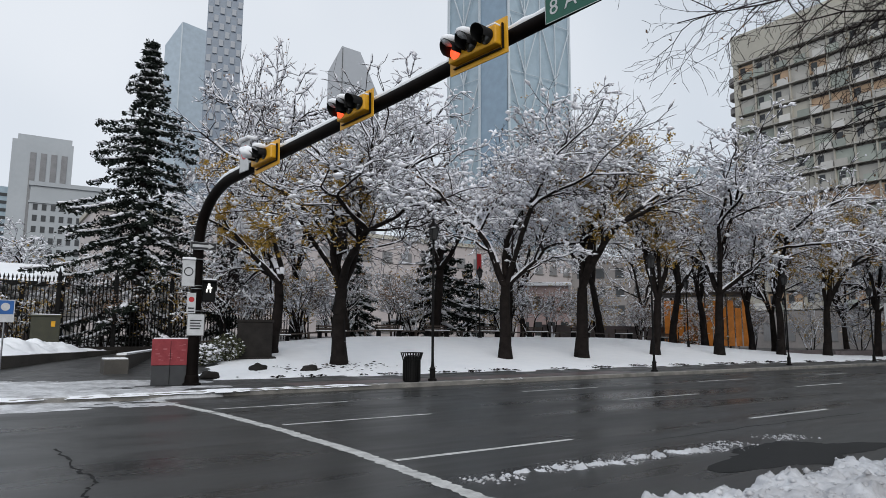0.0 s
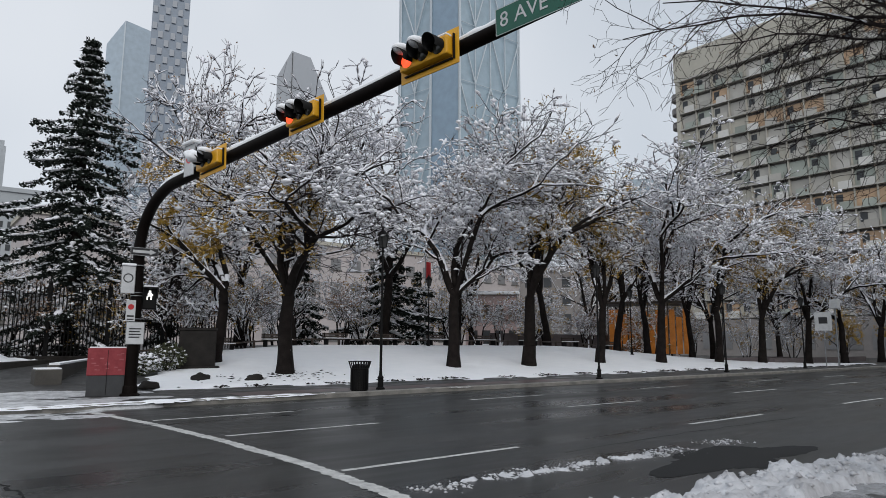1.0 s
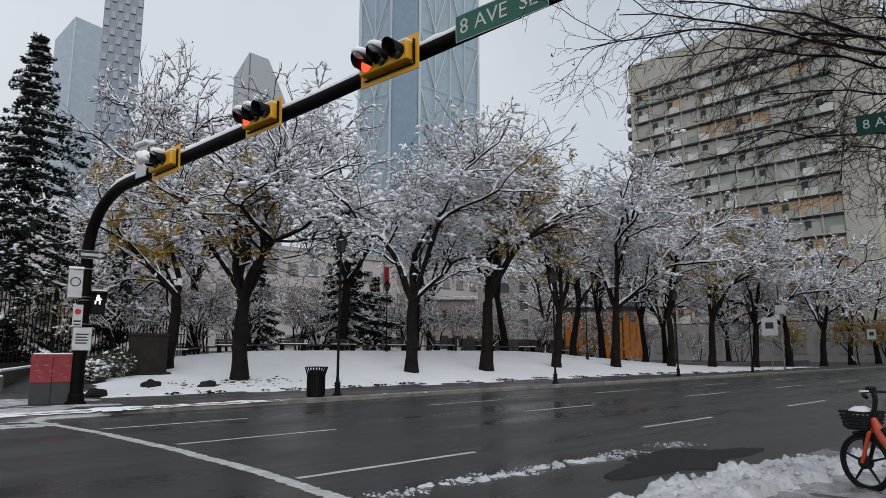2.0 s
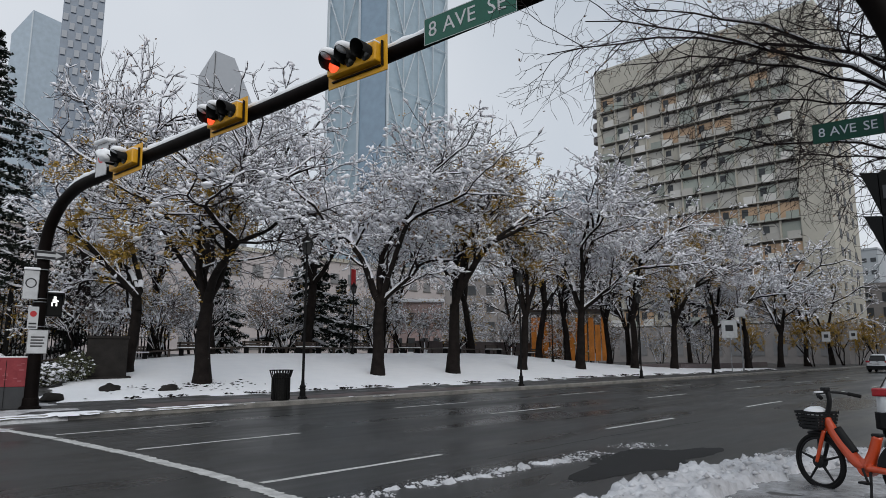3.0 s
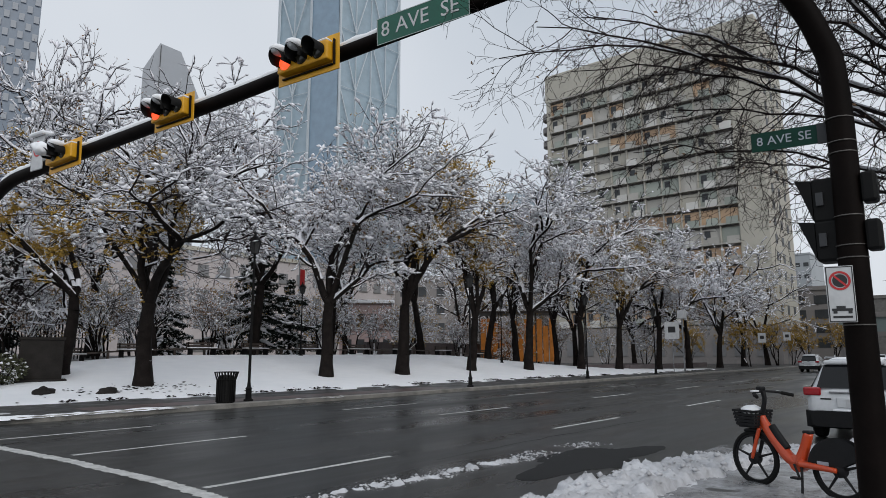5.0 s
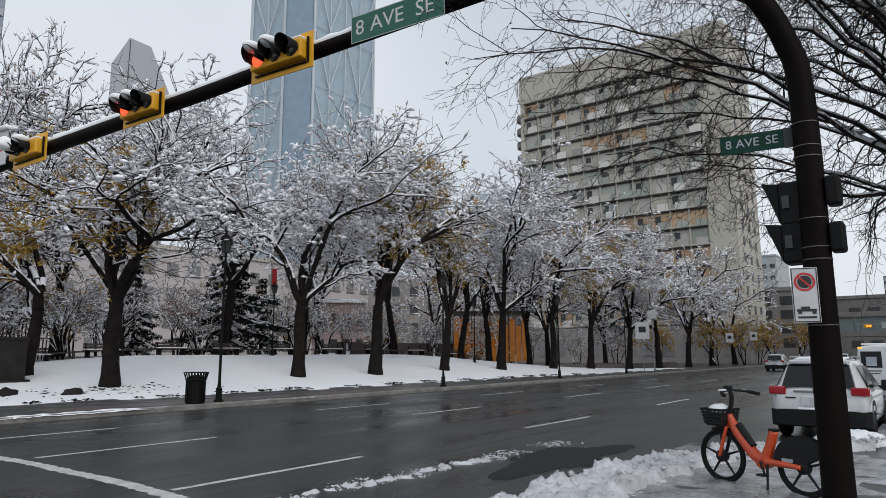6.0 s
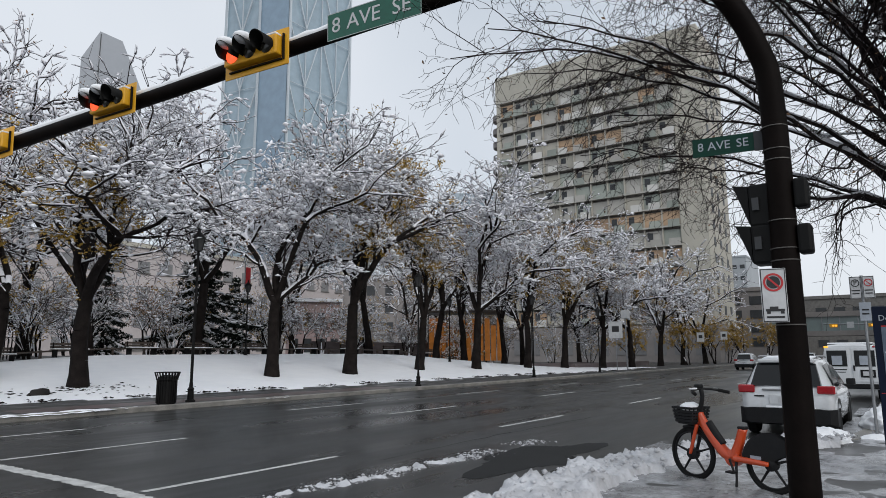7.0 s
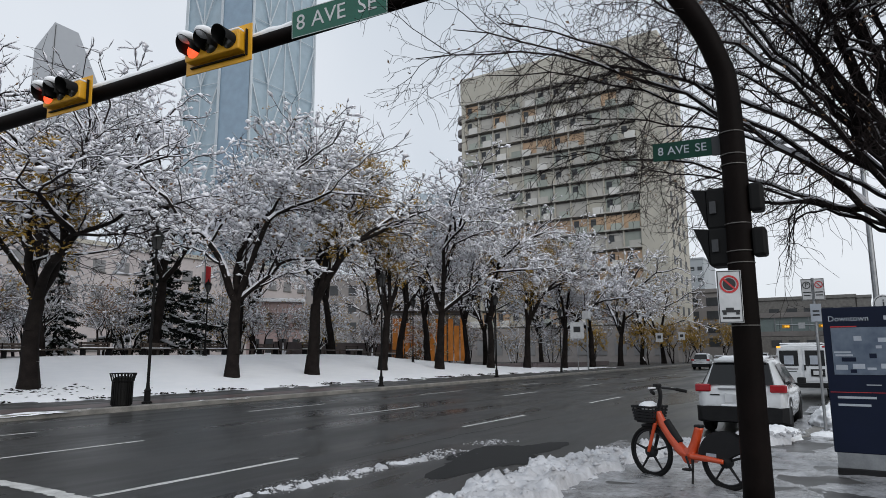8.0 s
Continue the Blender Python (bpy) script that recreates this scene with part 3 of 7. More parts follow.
def hotel():
    X, Y0, Y1, H = 118.0, 27.0, 69.0, 61.0
    h = thing("concrete_hotel", "tall brown-grey concrete slab hotel with rows of recessed balconies", "building", pose(X, Y0, 0))
    W = Y1 - Y0
    part("wall", boxes((0.9, 17, 0, W, 0, 55.2)), M_HOTEL, h)
    part("roof_parapet", boxes((-0.15, 17.2, -0.15, W + .15, 55.2, 61.0)), M_HOTEL, h)
    part("end_wall", boxes((0, 0.9, 0, 4.6, 0, 55.2)), M_HOTEL, h)
    part("end_pier", boxes((0, 0.9, W - .8, W, 0, 55.2)), M_HOTEL, h)
    part("base", boxes((-1.2, 17, -0.8, W + 2, 0, 6.6)), M_STONEGREY, h, "plain podium storeys")
    for i in range(12):
        part("podium_window", boxes((-1.3, -1.1, 1.0 + i * 3.5, 3.1 + i * 3.5, 1.4, 4.6)), M_HALLWIN, h)
    END, bays, floors, fh = 4.6, 11, 14, 3.43
    bw = (W - .8 - END) / bays
    slab = mesh_of("slab", *cube_data(-0.25, 0.9, END, W - .8, 0, 0.30), M_PANEL_GREY)
    fin = mesh_of("fin", *cube_data(0.1, 0.9, -0.12, 0.12, 7.2, 55.2), M_HOTEL)
    for f in range(floors + 1):
        link("slab", slab, h, m=pose(0, 0, 7.2 + f * fh - 0.30))
    for b in range(bays + 1):
        link("fin", fin, h, m=pose(0, END + b * bw, 0))
    backs = {k: mesh_of("infill_panel", *cube_data(0.45, 0.9, 0.12, bw - .12, 0, 2.7), k) for k in (M_PANEL_GREY, M_PANEL_SAGE, M_PANEL_TAN, M_HOTEL)}
    fronts = {k: mesh_of("balcony_panel", *cube_data(-0.32, -0.22, 0.15, bw * .66, -0.3, 1.05), k) for k in (M_PANEL_GREY, M_PANEL_WHITE, M_PANEL_SAGE)}
    win = mesh_of("window", *cube_data(0.38, 0.5, bw * .55, bw * .86, 0.9, 2.4), M_FARWIN)
    # dark strip under the slab above, its shadow put in as colour
    head = mesh_of("window_head", *cube_data(0.8, 0.92, 0.12, bw - .12, 2.7, 3.13), M_SLABSHADE)
    rng = random.Random(8)
    for f in range(floors):
        tone = rng.random()
        for b in range(bays):
            r = 0.55 * tone + 0.45 * rng.random()
            k = M_PANEL_TAN if r < .40 else (M_HOTEL if r < .55 else (M_PANEL_GREY if r < .75 else M_PANEL_SAGE))
            p = pose(0, END + b * bw, 7.2 + f * fh)
            link("infill_panel", backs[k], h, m=p)
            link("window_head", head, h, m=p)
            if rng.random() < .55:
                link("window", win, h, m=p)
            r = rng.random()
            link("balcony_panel", fronts[M_PANEL_WHITE if r < .4 else (M_PANEL_GREY if r < .8 else M_PANEL_SAGE)], h, m=p @ pose(0, bw * .3 * (rng.random() < .3), 0))
    sill = mesh_of("window_end", *cube_data(0, 1.4, -0.05, 0.1, 0, 1.6), M_FARWIN)
    for f in range(17):
        for x in (3.5, 8.0, 12.5):
            link("window", sill, h, m=pose(x, 0, 5.5 + f * 3.0))
    # rounded balconies on the far flank
    for f in range(16):
        part("round_balcony", lathe(bmesh.new(), [(1.7, 0), (1.85, 0.1), (1.85, 1.3), (1.7, 1.4)], 14), M_STONEGREY, h, m=pose(3.0, W + 0.6, 7 + f * 3.0))


def cube_data(x0, x1, y0, y1, z0, z1):
    V = [(x, y, z) for z in (z0, z1) for x, y in ((x0, y0), (x1, y0), (x1, y1), (x0, y1))]
    return V, [(3, 2, 1, 0), (4, 5, 6, 7), (0, 1, 5, 4), (1, 2, 6, 5), (2, 3, 7, 6), (3, 0, 4, 7)]


hotel()


def glass_tower():
    L, C, R, B = polar(35.5, 285), polar(40.75, 262), polar(46.15, 285), polar(40.8, 330)
    Lm = tuple(L[i] + (C[i] - L[i]) * 0.56 for i in (0, 1))
    t = thing("glass_tower", "tall blue-grey glass office tower with a white diagonal lattice", "building", pose(*C, 0))
    o = lambda p: (p[0] - C[0], p[1] - C[1])
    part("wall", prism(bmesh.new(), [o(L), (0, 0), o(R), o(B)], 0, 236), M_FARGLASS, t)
    # darker plain bay beside the corner
    q = [o(Lm), (0, 0)]
    nrm = Vector((-(C[1] - L[1]), C[0] - L[0], 0)).normalized() * -0.4
    if nrm.y > 0:
        nrm = -nrm
    bm = bmesh.new()
    vs = [bm.verts.new((x + nrm.x, y + nrm.y, z)) for z in (0, 236) for x, y in q]
    bm.faces.new((vs[0], vs[1], vs[3], vs[2]))
    part("dark_bay", bm, M_FARGLASS2, t, "deeper blue glass bay")

    def bar(a, b, w=0.55):
        bm2 = bmesh.new()
        tube(bm2, [a, b], w, 4)
        return bm2

    def face(P, Q, cols, module, name):
        P, Q = Vector((*o(P), 0)), Vector((*o(Q), 0))
        d = Q - P
        off = Vector((d.y, -d.x, 0)).normalized() * 0.9
        if off.y > 0:
            off = -off
        for i in range(cols + 1):
            a = P + d * (i / cols) + off
            part("mullion", bar(a, a + Vector((0, 0, 236)), 0.55 if i in (0, cols) else 0.26), M_TRUSS, t)
        zs = np.arange(60, 236, module)
        for z in zs:
            a = P + off + Vector((0, 0, z))
            part("belt", bar(a, a + d, 0.14), M_TRUSS, t)
            for i in range(0, cols, 2):
                if i + 2 > cols:
                    continue
                u, v = P + d * (i / cols) + off, P + d * ((i + 2) / cols) + off
                mid = (u + v) / 2
                part("brace", bar(u + Vector((0, 0, z + module)), mid + Vector((0, 0, z)), 0.3), M_TRUSS, t)
                part("brace", bar(v + Vector((0, 0, z + module)), mid + Vector((0, 0, z)), 0.3), M_TRUSS, t)

    face(L, Lm, 2, 26, "left")
    face(C, R, 4, 26, "right")


glass_tower()


def tower_on(name, label, az0, az1, d, depth, z_top, material, base=0.0):
    a, b = Vector((*polar(az0, d), 0)), Vector((*polar(az1, d), 0))
    t = thing(name, label, "building", Matrix.Translation(a))
    ux = (b - a).normalized()
    uy = Vector((-ux.y, ux.x, 0))
    t.matrix_basis = Matrix(((ux.x, uy.x, 0, a.x), (ux.y, uy.y, 0, a.y), (0, 0, 1, 0), (0, 0, 0, 1)))
    return t, (b - a).length


# tower with a cut, pointed crown
t, w = tower_on("crown_tower", "grey office tower with a sloped pointed crown, coloured pale for mist", 24.5, 29.1, 420, 30, 0, M_GREYTOWER)
bm = bmesh.new()
prof = [(0, 0), (w, 0), (w, 158), (w * 0.93, 164), (w * 0.62, 189), (w * 0.26, 192.5), (0, 174)]
f0 = [bm.verts.new((x, 0, z)) for x, z in prof]
f1 = [bm.verts.new((x, 30, z)) for x, z in prof]
bm.faces.new(f0)
bm.faces.new(f1[::-1])
for i in range(len(prof)):
    bm.faces.new((f0[i], f0[(i + 1) % len(prof)], f1[(i + 1) % len(prof)], f1[i]))
part("wall", bm, M_GREYTOWER, t)
part("crown_joint", boxes((w * .27, w * .275 + .3, -0.3, 0, 100, 191)), M_FARWIN, t)

# tower with a chequered skin
t, w = tower_on("chequered_tower", "slim tower with a chequered skin of dark and pale panels", 14.1, 17.0, 430, 20, 0, M_FARGLASS2)
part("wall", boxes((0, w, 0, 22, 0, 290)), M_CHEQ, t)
cols = 6
cw = w / cols
panel = mesh_of("panel", *cube_data(0.5, cw - .5, -0.9, 0, 0.4, 4.6), M_GREYTOWER)
for k in range(11, 42):
    for c in range(cols):
        if (c + k) % 2 == 0:
            link("panel", panel, t, m=pose(c * cw, 0, k * 5.5))
# pale blue tower, its mist carried by the wall colour
t, w = tower_on("pale_tower", "blue glass tower coloured pale to look half lost in mist", 10.9, 14.4, 520, 30, 0, M_HAZEGLASS)
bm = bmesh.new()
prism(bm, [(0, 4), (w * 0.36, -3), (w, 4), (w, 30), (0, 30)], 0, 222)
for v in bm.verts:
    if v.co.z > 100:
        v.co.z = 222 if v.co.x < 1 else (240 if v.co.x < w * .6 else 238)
part("wall", bm, M_HAZEGLASS, t)
part("corner_rib", boxes((w * .36 - .4, w * .36 + .4, -3.6, -2.8, 0, 239)), M_TRUSS, t)
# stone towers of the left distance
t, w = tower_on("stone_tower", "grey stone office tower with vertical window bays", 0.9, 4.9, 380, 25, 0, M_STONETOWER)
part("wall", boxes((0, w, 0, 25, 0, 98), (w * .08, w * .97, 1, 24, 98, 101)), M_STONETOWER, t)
for i in range(4):
    part("window_bay", boxes((w * (0.3 + .17 * i), w * (0.3 + .17 * i) + 2.6, -0.3, 0, 20, 92)), M_HALLWIN, t)
t, w = tower_on("old_stone_building", "pale stone building with a cornice and punched windows", 2.3, 7.4, 250, 20, 0, M_STONETOWER)
part("wall", boxes((0, w, 0, 20, 0, 51)), M_STONETOWER, t)
part("cornice", boxes((-0.5, w + .5, -0.6, 20, 50.2, 51.6), (-0.3, w + .3, -0.4, 20, 44.5, 45.1)), M_STONETOWER, t)
wm = mesh_of("window", *cube_data(0, 1.3, -0.12, 0.1, 0, 2.0), M_FARWIN)
for fl in range(7):
    for i in range(8):
        link("window", wm, t, m=pose(1.1 + i * (w - 2) / 8, 0, 20 + fl * 3.7))
t, w = tower_on("blue_block", "low blue-grey block in the distance", -2.5, 1.4, 400, 20, 0, M_FARGLASS)
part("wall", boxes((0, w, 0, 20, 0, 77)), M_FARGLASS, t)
part("window_bands", boxes(*[(0.5, w - .5, -0.3, 0, z, z + 1.6) for z in range(20, 75, 4)]), M_FARWIN, t)


def long_building(name, label, x0, x1, y, h, material, fl, bay):
    t = thing(name, label, "building", pose(x0, y, 0))
    w = x1 - x0
    part("wall", boxes((0, w, 0, 14, 0, h)), material, t)
    part("roof_edge", boxes((-0.3, w + .3, -0.4, 14.2, h, h + 0.7)), M_HOTEL, t)
    wm = mesh_of("window", *cube_data(0, bay * .5, -0.06, 0.1, 0, 1.9), M_HALLWIN)
    sm = mesh_of("sill", *cube_data(-.15, bay * .5 + .15, -0.2, 0, -0.2, 0), M_CONC)
    for f in range(fl):
        for i in range(int(w / bay)):
            link("window", wm, t, m=pose(i * bay + bay * .25, 0, 2.6 + f * (h - 2.5) / fl))
            link("sill", sm, t, m=pose(i * bay + bay * .25, 0, 2.6 + f * (h - 2.5) / fl))
    return t


long_building("brown_hall", "dull brown brick hall behind the park trees", 12, 116, 104, 19.5, M_HALL, 4, 4.2)
long_building("stone_hall", "grey stone civic building behind the park", -30, 22, 122, 12, M_CONC, 3, 4.5)

t, w = tower_on("grey_stone_block", "grey stone block closing the park's far side", 46.0, 61.0, 150, 20, 0, M_CONC)
part("wall", boxes((0, w, 0, 12, 0, 19)), M_STONEGREY, t)
part("cornice", boxes((-.3, w + .3, -.4, 12, 18.4, 19.4)), M_STONEGREY, t)
wm = mesh_of("window", *cube_data(0, 1.8, -.1, .1, 0, 2.2), M_FARWIN)
for fl in range(4):
    for i in range(9):
        link("window", wm, t, m=pose(1.5 + i * (w - 2) / 9, 0, 2.5 + fl * 4.1))
t, w = tower_on("pale_block", "pale grey block behind the park trees", 55.6, 59.4, 260, 20, 0, M_STONETOWER)
part("wall", boxes((0, w, 0, 20, 0, 66)), M_HAZEGLASS, t)
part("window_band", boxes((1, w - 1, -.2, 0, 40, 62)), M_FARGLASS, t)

t, w = tower_on("rose_stone_house", "low rose-grey stone house with snow on its roof", 41.4, 45.8, 84, 8, 0, M_ROSE)
part("wall", boxes((0, w, 0, 8, 0, 8.2)), M_ROSE, t)
part("roof_snow", boxes((-.4, w + .4, -.5, 8.4, 8.2, 8.65), bevel=.1), M_SNOW, t, "snow-covered flat roof")
wm = mesh_of("window", *cube_data(0, .9, -.08, .1, 0, 1.7), M_FARWIN)
sm = mesh_of("sill", *cube_data(-.1, 1.0, -.2, 0, -.18, 0), M_SNOW)
for fl in range(2):
    for i in range(4):
        link("window", wm, t, m=pose(.6 + i * w / 4, 0, 2.0 + fl * 3.2))
        link("sill", sm, t, m=pose(.6 + i * w / 4, 0, 2.0 + fl * 3.2))
fx0, fy0 = polar(37.9, 62)
fl_t = thing("banner_post", "thin post with a red street banner", "banner", pose(fx0, fy0, land(fx0, fy0)))
part("post", tube(bmesh.new(), [(0, 0, 0), (0, 0, 8.4)], .06, 8), M_STEEL, fl_t)
part("banner", boxes((.08, .6, -.012, .012, 6.0, 7.9)), M_SIGNRED, fl_t, "red cloth banner")

# pavilion behind the mound; its screens emit a little to stand for warm light
pv = thing("timber_pavilion", "low pavilion with orange timber screens given a faint warm glow", "pavilion", pose(60.6, 44.9, 0.9, 0, 0, -57))
part("roof", boxes((-0.4, 8.6, -0.3, 5, 5.5, 5.75)), M_WOODBENCH, pv)
rpv = random.Random(6)
for i in range(12):
    part("screen_panel", boxes((0.1 + i * .7, 0.68 + i * .7, 0, 0.14, 0.1, 3.6 + 1.6 * rpv.random())), M_GLOWTIMBER, pv)
    if i % 3 == 0:
        part("post", boxes((-.06 + i * .7, 0.06 + i * .7, -0.1, 0.2, 0, 5.5)), M_WOODBENCH, pv)


# ------------------------------------------------------------------ trees
def unit(v):
    return v / max(1e-9, np.linalg.norm(v))


class Grower:
    """Grows a branching skeleton of short tapered segments."""

    def __init__(self, seed):
        self.rng = np.random.default_rng(seed)
        self.seg = []      # p0, p1, r0, r1
        self.lot = []      # one random number a branch, repeated for its segments
        self.tips = []

    def limb(self, p, d, length, r0, r1, n, wob, lift):
        pts, lot = [p], self.rng.random()
        for i in range(n):
            self.lot.append(lot)
            d = unit(d + self.rng.normal(0, wob, 3) + np.array([0, 0, lift]))
            q = p + d * length / n
            a, b = r0 + (r1 - r0) * i / n, r0 + (r1 - r0) * (i + 1) / n
            self.seg.append((p, q, a, b))
            p = q
            pts.append(p)
        return pts, d

    def side(self, d, spread):
        """A direction that leaves d by about spread radians."""
        o = unit(np.cross(d, self.rng.normal(size=3)))
        return unit(d * math.cos(spread) + o * math.sin(spread))

    def branch(self, p, d, length, r, level, spec):
        n, wob, lift, kids, laterals, shrink, spread = spec[level]
        rend = r * (0.72 if level < len(spec) - 1 else 0.5)
        pts, dend = self.limb(p, d, length, r, rend, n, wob, lift)
        if level + 1 >= len(spec):
            self.tips.append(pts[-1])
            return
        for k in range(kids):
            dd = self.side(dend, spread * self.rng.uniform(0.55, 1.2))
            self.branch(pts[-1], dd, length * shrink * self.rng.uniform(0.75, 1.2), rend * self.rng.uniform(0.62, 0.88), level + 1, spec)
        for k in range(laterals):
            i = self.rng.integers(max(1, len(pts) // 3), len(pts))
            dd = self.side(dend, spread * self.rng.uniform(1.1, 1.7))
            dd = unit(dd + np.array([0, 0, 0.12]))
            self.branch(pts[i], dd, length * shrink * self.rng.uniform(0.6, 1.0), rend * self.rng.uniform(0.4, 0.6), level + 1, spec)


def clump(P):
    """A smooth uneven field in space, about -1 to 1, by which snow and leaves gather in clumps."""
    x, y, z = P[:, 0], P[:, 1], P[:, 2]
    a = np.sin(2.1 * x + 1.3 * np.sin(1.7 * y + 0.6 * z)) + np.sin(2.4 * y + 1.1 * np.sin(1.9 * z + 0.7 * x)) + np.sin(3.1 * z + 1.2 * np.sin(1.5 * x - 0.8 * y))
    return a / 2.2 + 0.35 * np.sin(5.3 * x + 4.1 * y) * np.sin(4.7 * z - 3.3 * y)


def tree_from(g, name, label, snow=1.0, leaf=None, leaf_n=0, snow_r=0.034, twig_min=0.0078, leaf_s=1.0, crown_z=6.5, leaf_zone=None, blob=1.0):
    t = thing(name, label, "tree")
    P0, P1 = np.array([q[0] for q in g.seg]), np.array([q[1] for q in g.seg])
    R0, R1 = np.array([q[2] for q in g.seg]), np.array([q[3] for q in g.seg])
    R0, R1 = np.maximum(R0, twig_min), np.maximum(R1, twig_min * .6)
    big = R0 > 0.045
    link("trunk", segs_mesh("trunk", P0[big], P1[big], R0[big], R1[big], 8, M_BARK), t)
    link("crown", segs_mesh("crown", P0[~big], P1[~big], R0[~big], R1[~big], 3, M_TWIG), t)
    d = P1 - P0
    L = np.linalg.norm(d, axis=1)
    flat = np.sqrt(np.maximum(0, 1 - (d[:, 2] / np.maximum(L, 1e-6)) ** 2))
    rng = g.rng
    mid = (P0 + P1) / 2
    field = clump(mid)
    lot = np.array(g.lot + [0.5] * (len(L) - len(g.lot)))
    high = np.clip((mid[:, 2] - crown_z) / 3.0, -1, 1)
    ok = (flat > 0.3) & (lot < np.clip(snow * (0.62 + 0.5 * field + 0.25 * high + 0.3 * (R0 > 0.03)), 0, 1)) & (R0 < 0.26)
    # limbs carry a ridge along their top, twigs carry stretched lumps
    ridge = ok & (R0 > 0.02)
    thick = (snow_r * 0.6 + np.minimum(R0, 0.14) * 0.66) * (0.85 + 0.4 * np.clip(field, -0.5, 1)) * (0.7 + 0.6 * rng.random(len(L)))
    up = np.stack([np.zeros_like(L), np.zeros_like(L), R0 * 0.72 + thick * 0.35], 1)
    cover = link("snow_cover", segs_mesh("snow_cover", (P0 + up)[ridge], (P1 + up)[ridge], thick[ridge], thick[ridge] * 0.9, 5, M_TSNOW, 0.8), t, "snow lying along the branches")
    cover["kind"] = "stuff"
    if blob:
        fine = ok & ~ridge
        k = fine.sum()
        w = snow_r * blob * (0.55 + 1.5 * rng.random(k) ** 2) * (1 + 0.6 * np.clip(field[fine], -0.4, 1))
        c = mid[fine] + np.stack([np.zeros(k), np.zeros(k), R0[fine] * 0.6 + w * 0.35], 1)
        tagged(link("snow_tuft", lumps_mesh("snow_tuft", c, d[fine] / np.maximum(L[fine], 1e-6)[:, None], L[fine] * 0.56 + w * 0.4, w, M_TSNOW, rng), t), kind="stuff")
        tips = np.array(g.tips)
        sel = (rng.random(len(tips)) < 0.5 * blob * snow / 0.64) & (clump(tips) > 0.15) & (tips[:, 2] > crown_z - 1)
        c = tips[sel] + rng.normal(0, 0.03, (sel.sum(), 3))
        tagged(link("snow_puff", blobs_mesh("snow_puff", c, (0.05 + 0.12 * rng.random(len(c)) ** 2) * blob, M_TSNOW, rng, 0.6), t), kind="stuff")
    if leaf_n:
        tips = np.array(g.tips)
        if leaf_zone is not None:
            dist = np.linalg.norm(tips - np.array(leaf_zone[:3]), axis=1)
            tips = tips[(dist < leaf_zone[3] * 1.5) & (clump(tips * 1.3) > 0.35)]
        if len(tips):
            c = tips[rng.integers(0, len(tips), leaf_n)] + rng.normal(0, 0.10, (leaf_n, 3))
            link("leaves", leaves_mesh("leaves", c, rng.uniform(0.05, 0.11, leaf_n) * leaf_s, leaf, rng), t, "last withered leaves")
    return t


ELM = [(6, 0.05, 0.02, 4, 0, 1.22, 0.60), (9, 0.11, 0.015, 2, 3, 0.72, 0.56), (7, 0.15, 0.0, 2, 4, 0.66, 0.62), (5, 0.18, -0.01, 2, 4, 0.60, 0.74),
       (3, 0.22, -0.03, 2, 2, 0.54, 0.80), (2, 0.26, -0.05, 0, 0, 0.6, 0.7)]
ELM_UP = [(6, 0.05, 0.02, 4, 0, 1.30, 0.40), (9, 0.09, 0.03, 2, 3, 0.72, 0.46), (7, 0.13, 0.02, 2, 4, 0.66, 0.55), (5, 0.17, 0.01, 2, 4, 0.60, 0.66),
          (3, 0.2, 0.0, 2, 2, 0.54, 0.75), (2, 0.24, -0.02, 0, 0, 0.6, 0.7)]
ELM_FAR = [(5, 0.06, 0.02, 4, 0, 1.2, 0.48), (6, 0.10, 0.02, 2, 3, 0.72, 0.52), (4, 0.13, 0.01, 2, 3, 0.64, 0.60), (3, 0.16, 0.0, 2, 3, 0.60, 0.72), (2, 0.2, -0.02, 2, 1, 0.55, 0.8), (1, 0.2, -0.03, 0, 0, 0.6, 0.7)]


def elm(seed, height=12.0, trunk_r=0.26, lean=(0, 0), spec=None, **kw):
    g = Grower(seed)
    g.branch(np.array([0, 0, -0.15]), unit(np.array([lean[0], lean[1], 1.0])), height * 0.285, trunk_r, 0, spec or ELM)
    # flared foot
    g.seg.append((np.array([0, 0, -0.2]), np.array([0, 0, 0.25]), trunk_r * 1.3, trunk_r * 1.12))
    g.seg.append((np.array([0, 0, 0.25]), np.array([0, 0, 0.9]), trunk_r * 1.12, trunk_r * 0.84))
    return tree_from(g, "elm_tree", kw.pop("label", "bare dark elm with snow along every branch"), snow=kw.pop("snow", 0.64), **kw)


ROW = "street elms on the snowy mound"
protos = [elm(5, 12, 0.265, snow=0.75, snow_r=0.040, leaf=M_LEAF, leaf_s=0.8, leaf_n=4200, leaf_zone=(-2, 1, 6.5, 2.4)),
          elm(7, 12.0, 0.27, snow=1.2, snow_r=0.052, leaf=M_BROWNLEAF, leaf_n=600, leaf_zone=(1, 1, 8, 3.4), label="spreading elm heavily loaded with clumps of snow"),
          elm(12, 11.5, 0.28, spec=ELM_UP, snow=0.62, leaf=M_LEAF, leaf_s=0.8, leaf_n=6000, leaf_zone=(0.5, -1, 7.5, 3.6), label="upright bare elm with thin snow and some yellow leaves"),
          elm(21, 12, 0.27, snow=1.0, snow_r=0.044, leaf=M_LEAF, leaf_s=0.8, leaf_n=4500, leaf_zone=(-1, -1.5, 6.5, 2.8)),
          elm(31, 12, 0.30, spec=ELM_FAR, twig_min=0.013, snow_r=0.055, snow=0.95, leaf=M_LEAF, leaf_n=1200, leaf_zone=(0, 0, 7, 3)), elm(32, 12.5, 0.28, spec=ELM_FAR, twig_min=0.013, snow_r=0.055, snow=0.85, leaf=M_BROWNLEAF, leaf_n=600)]
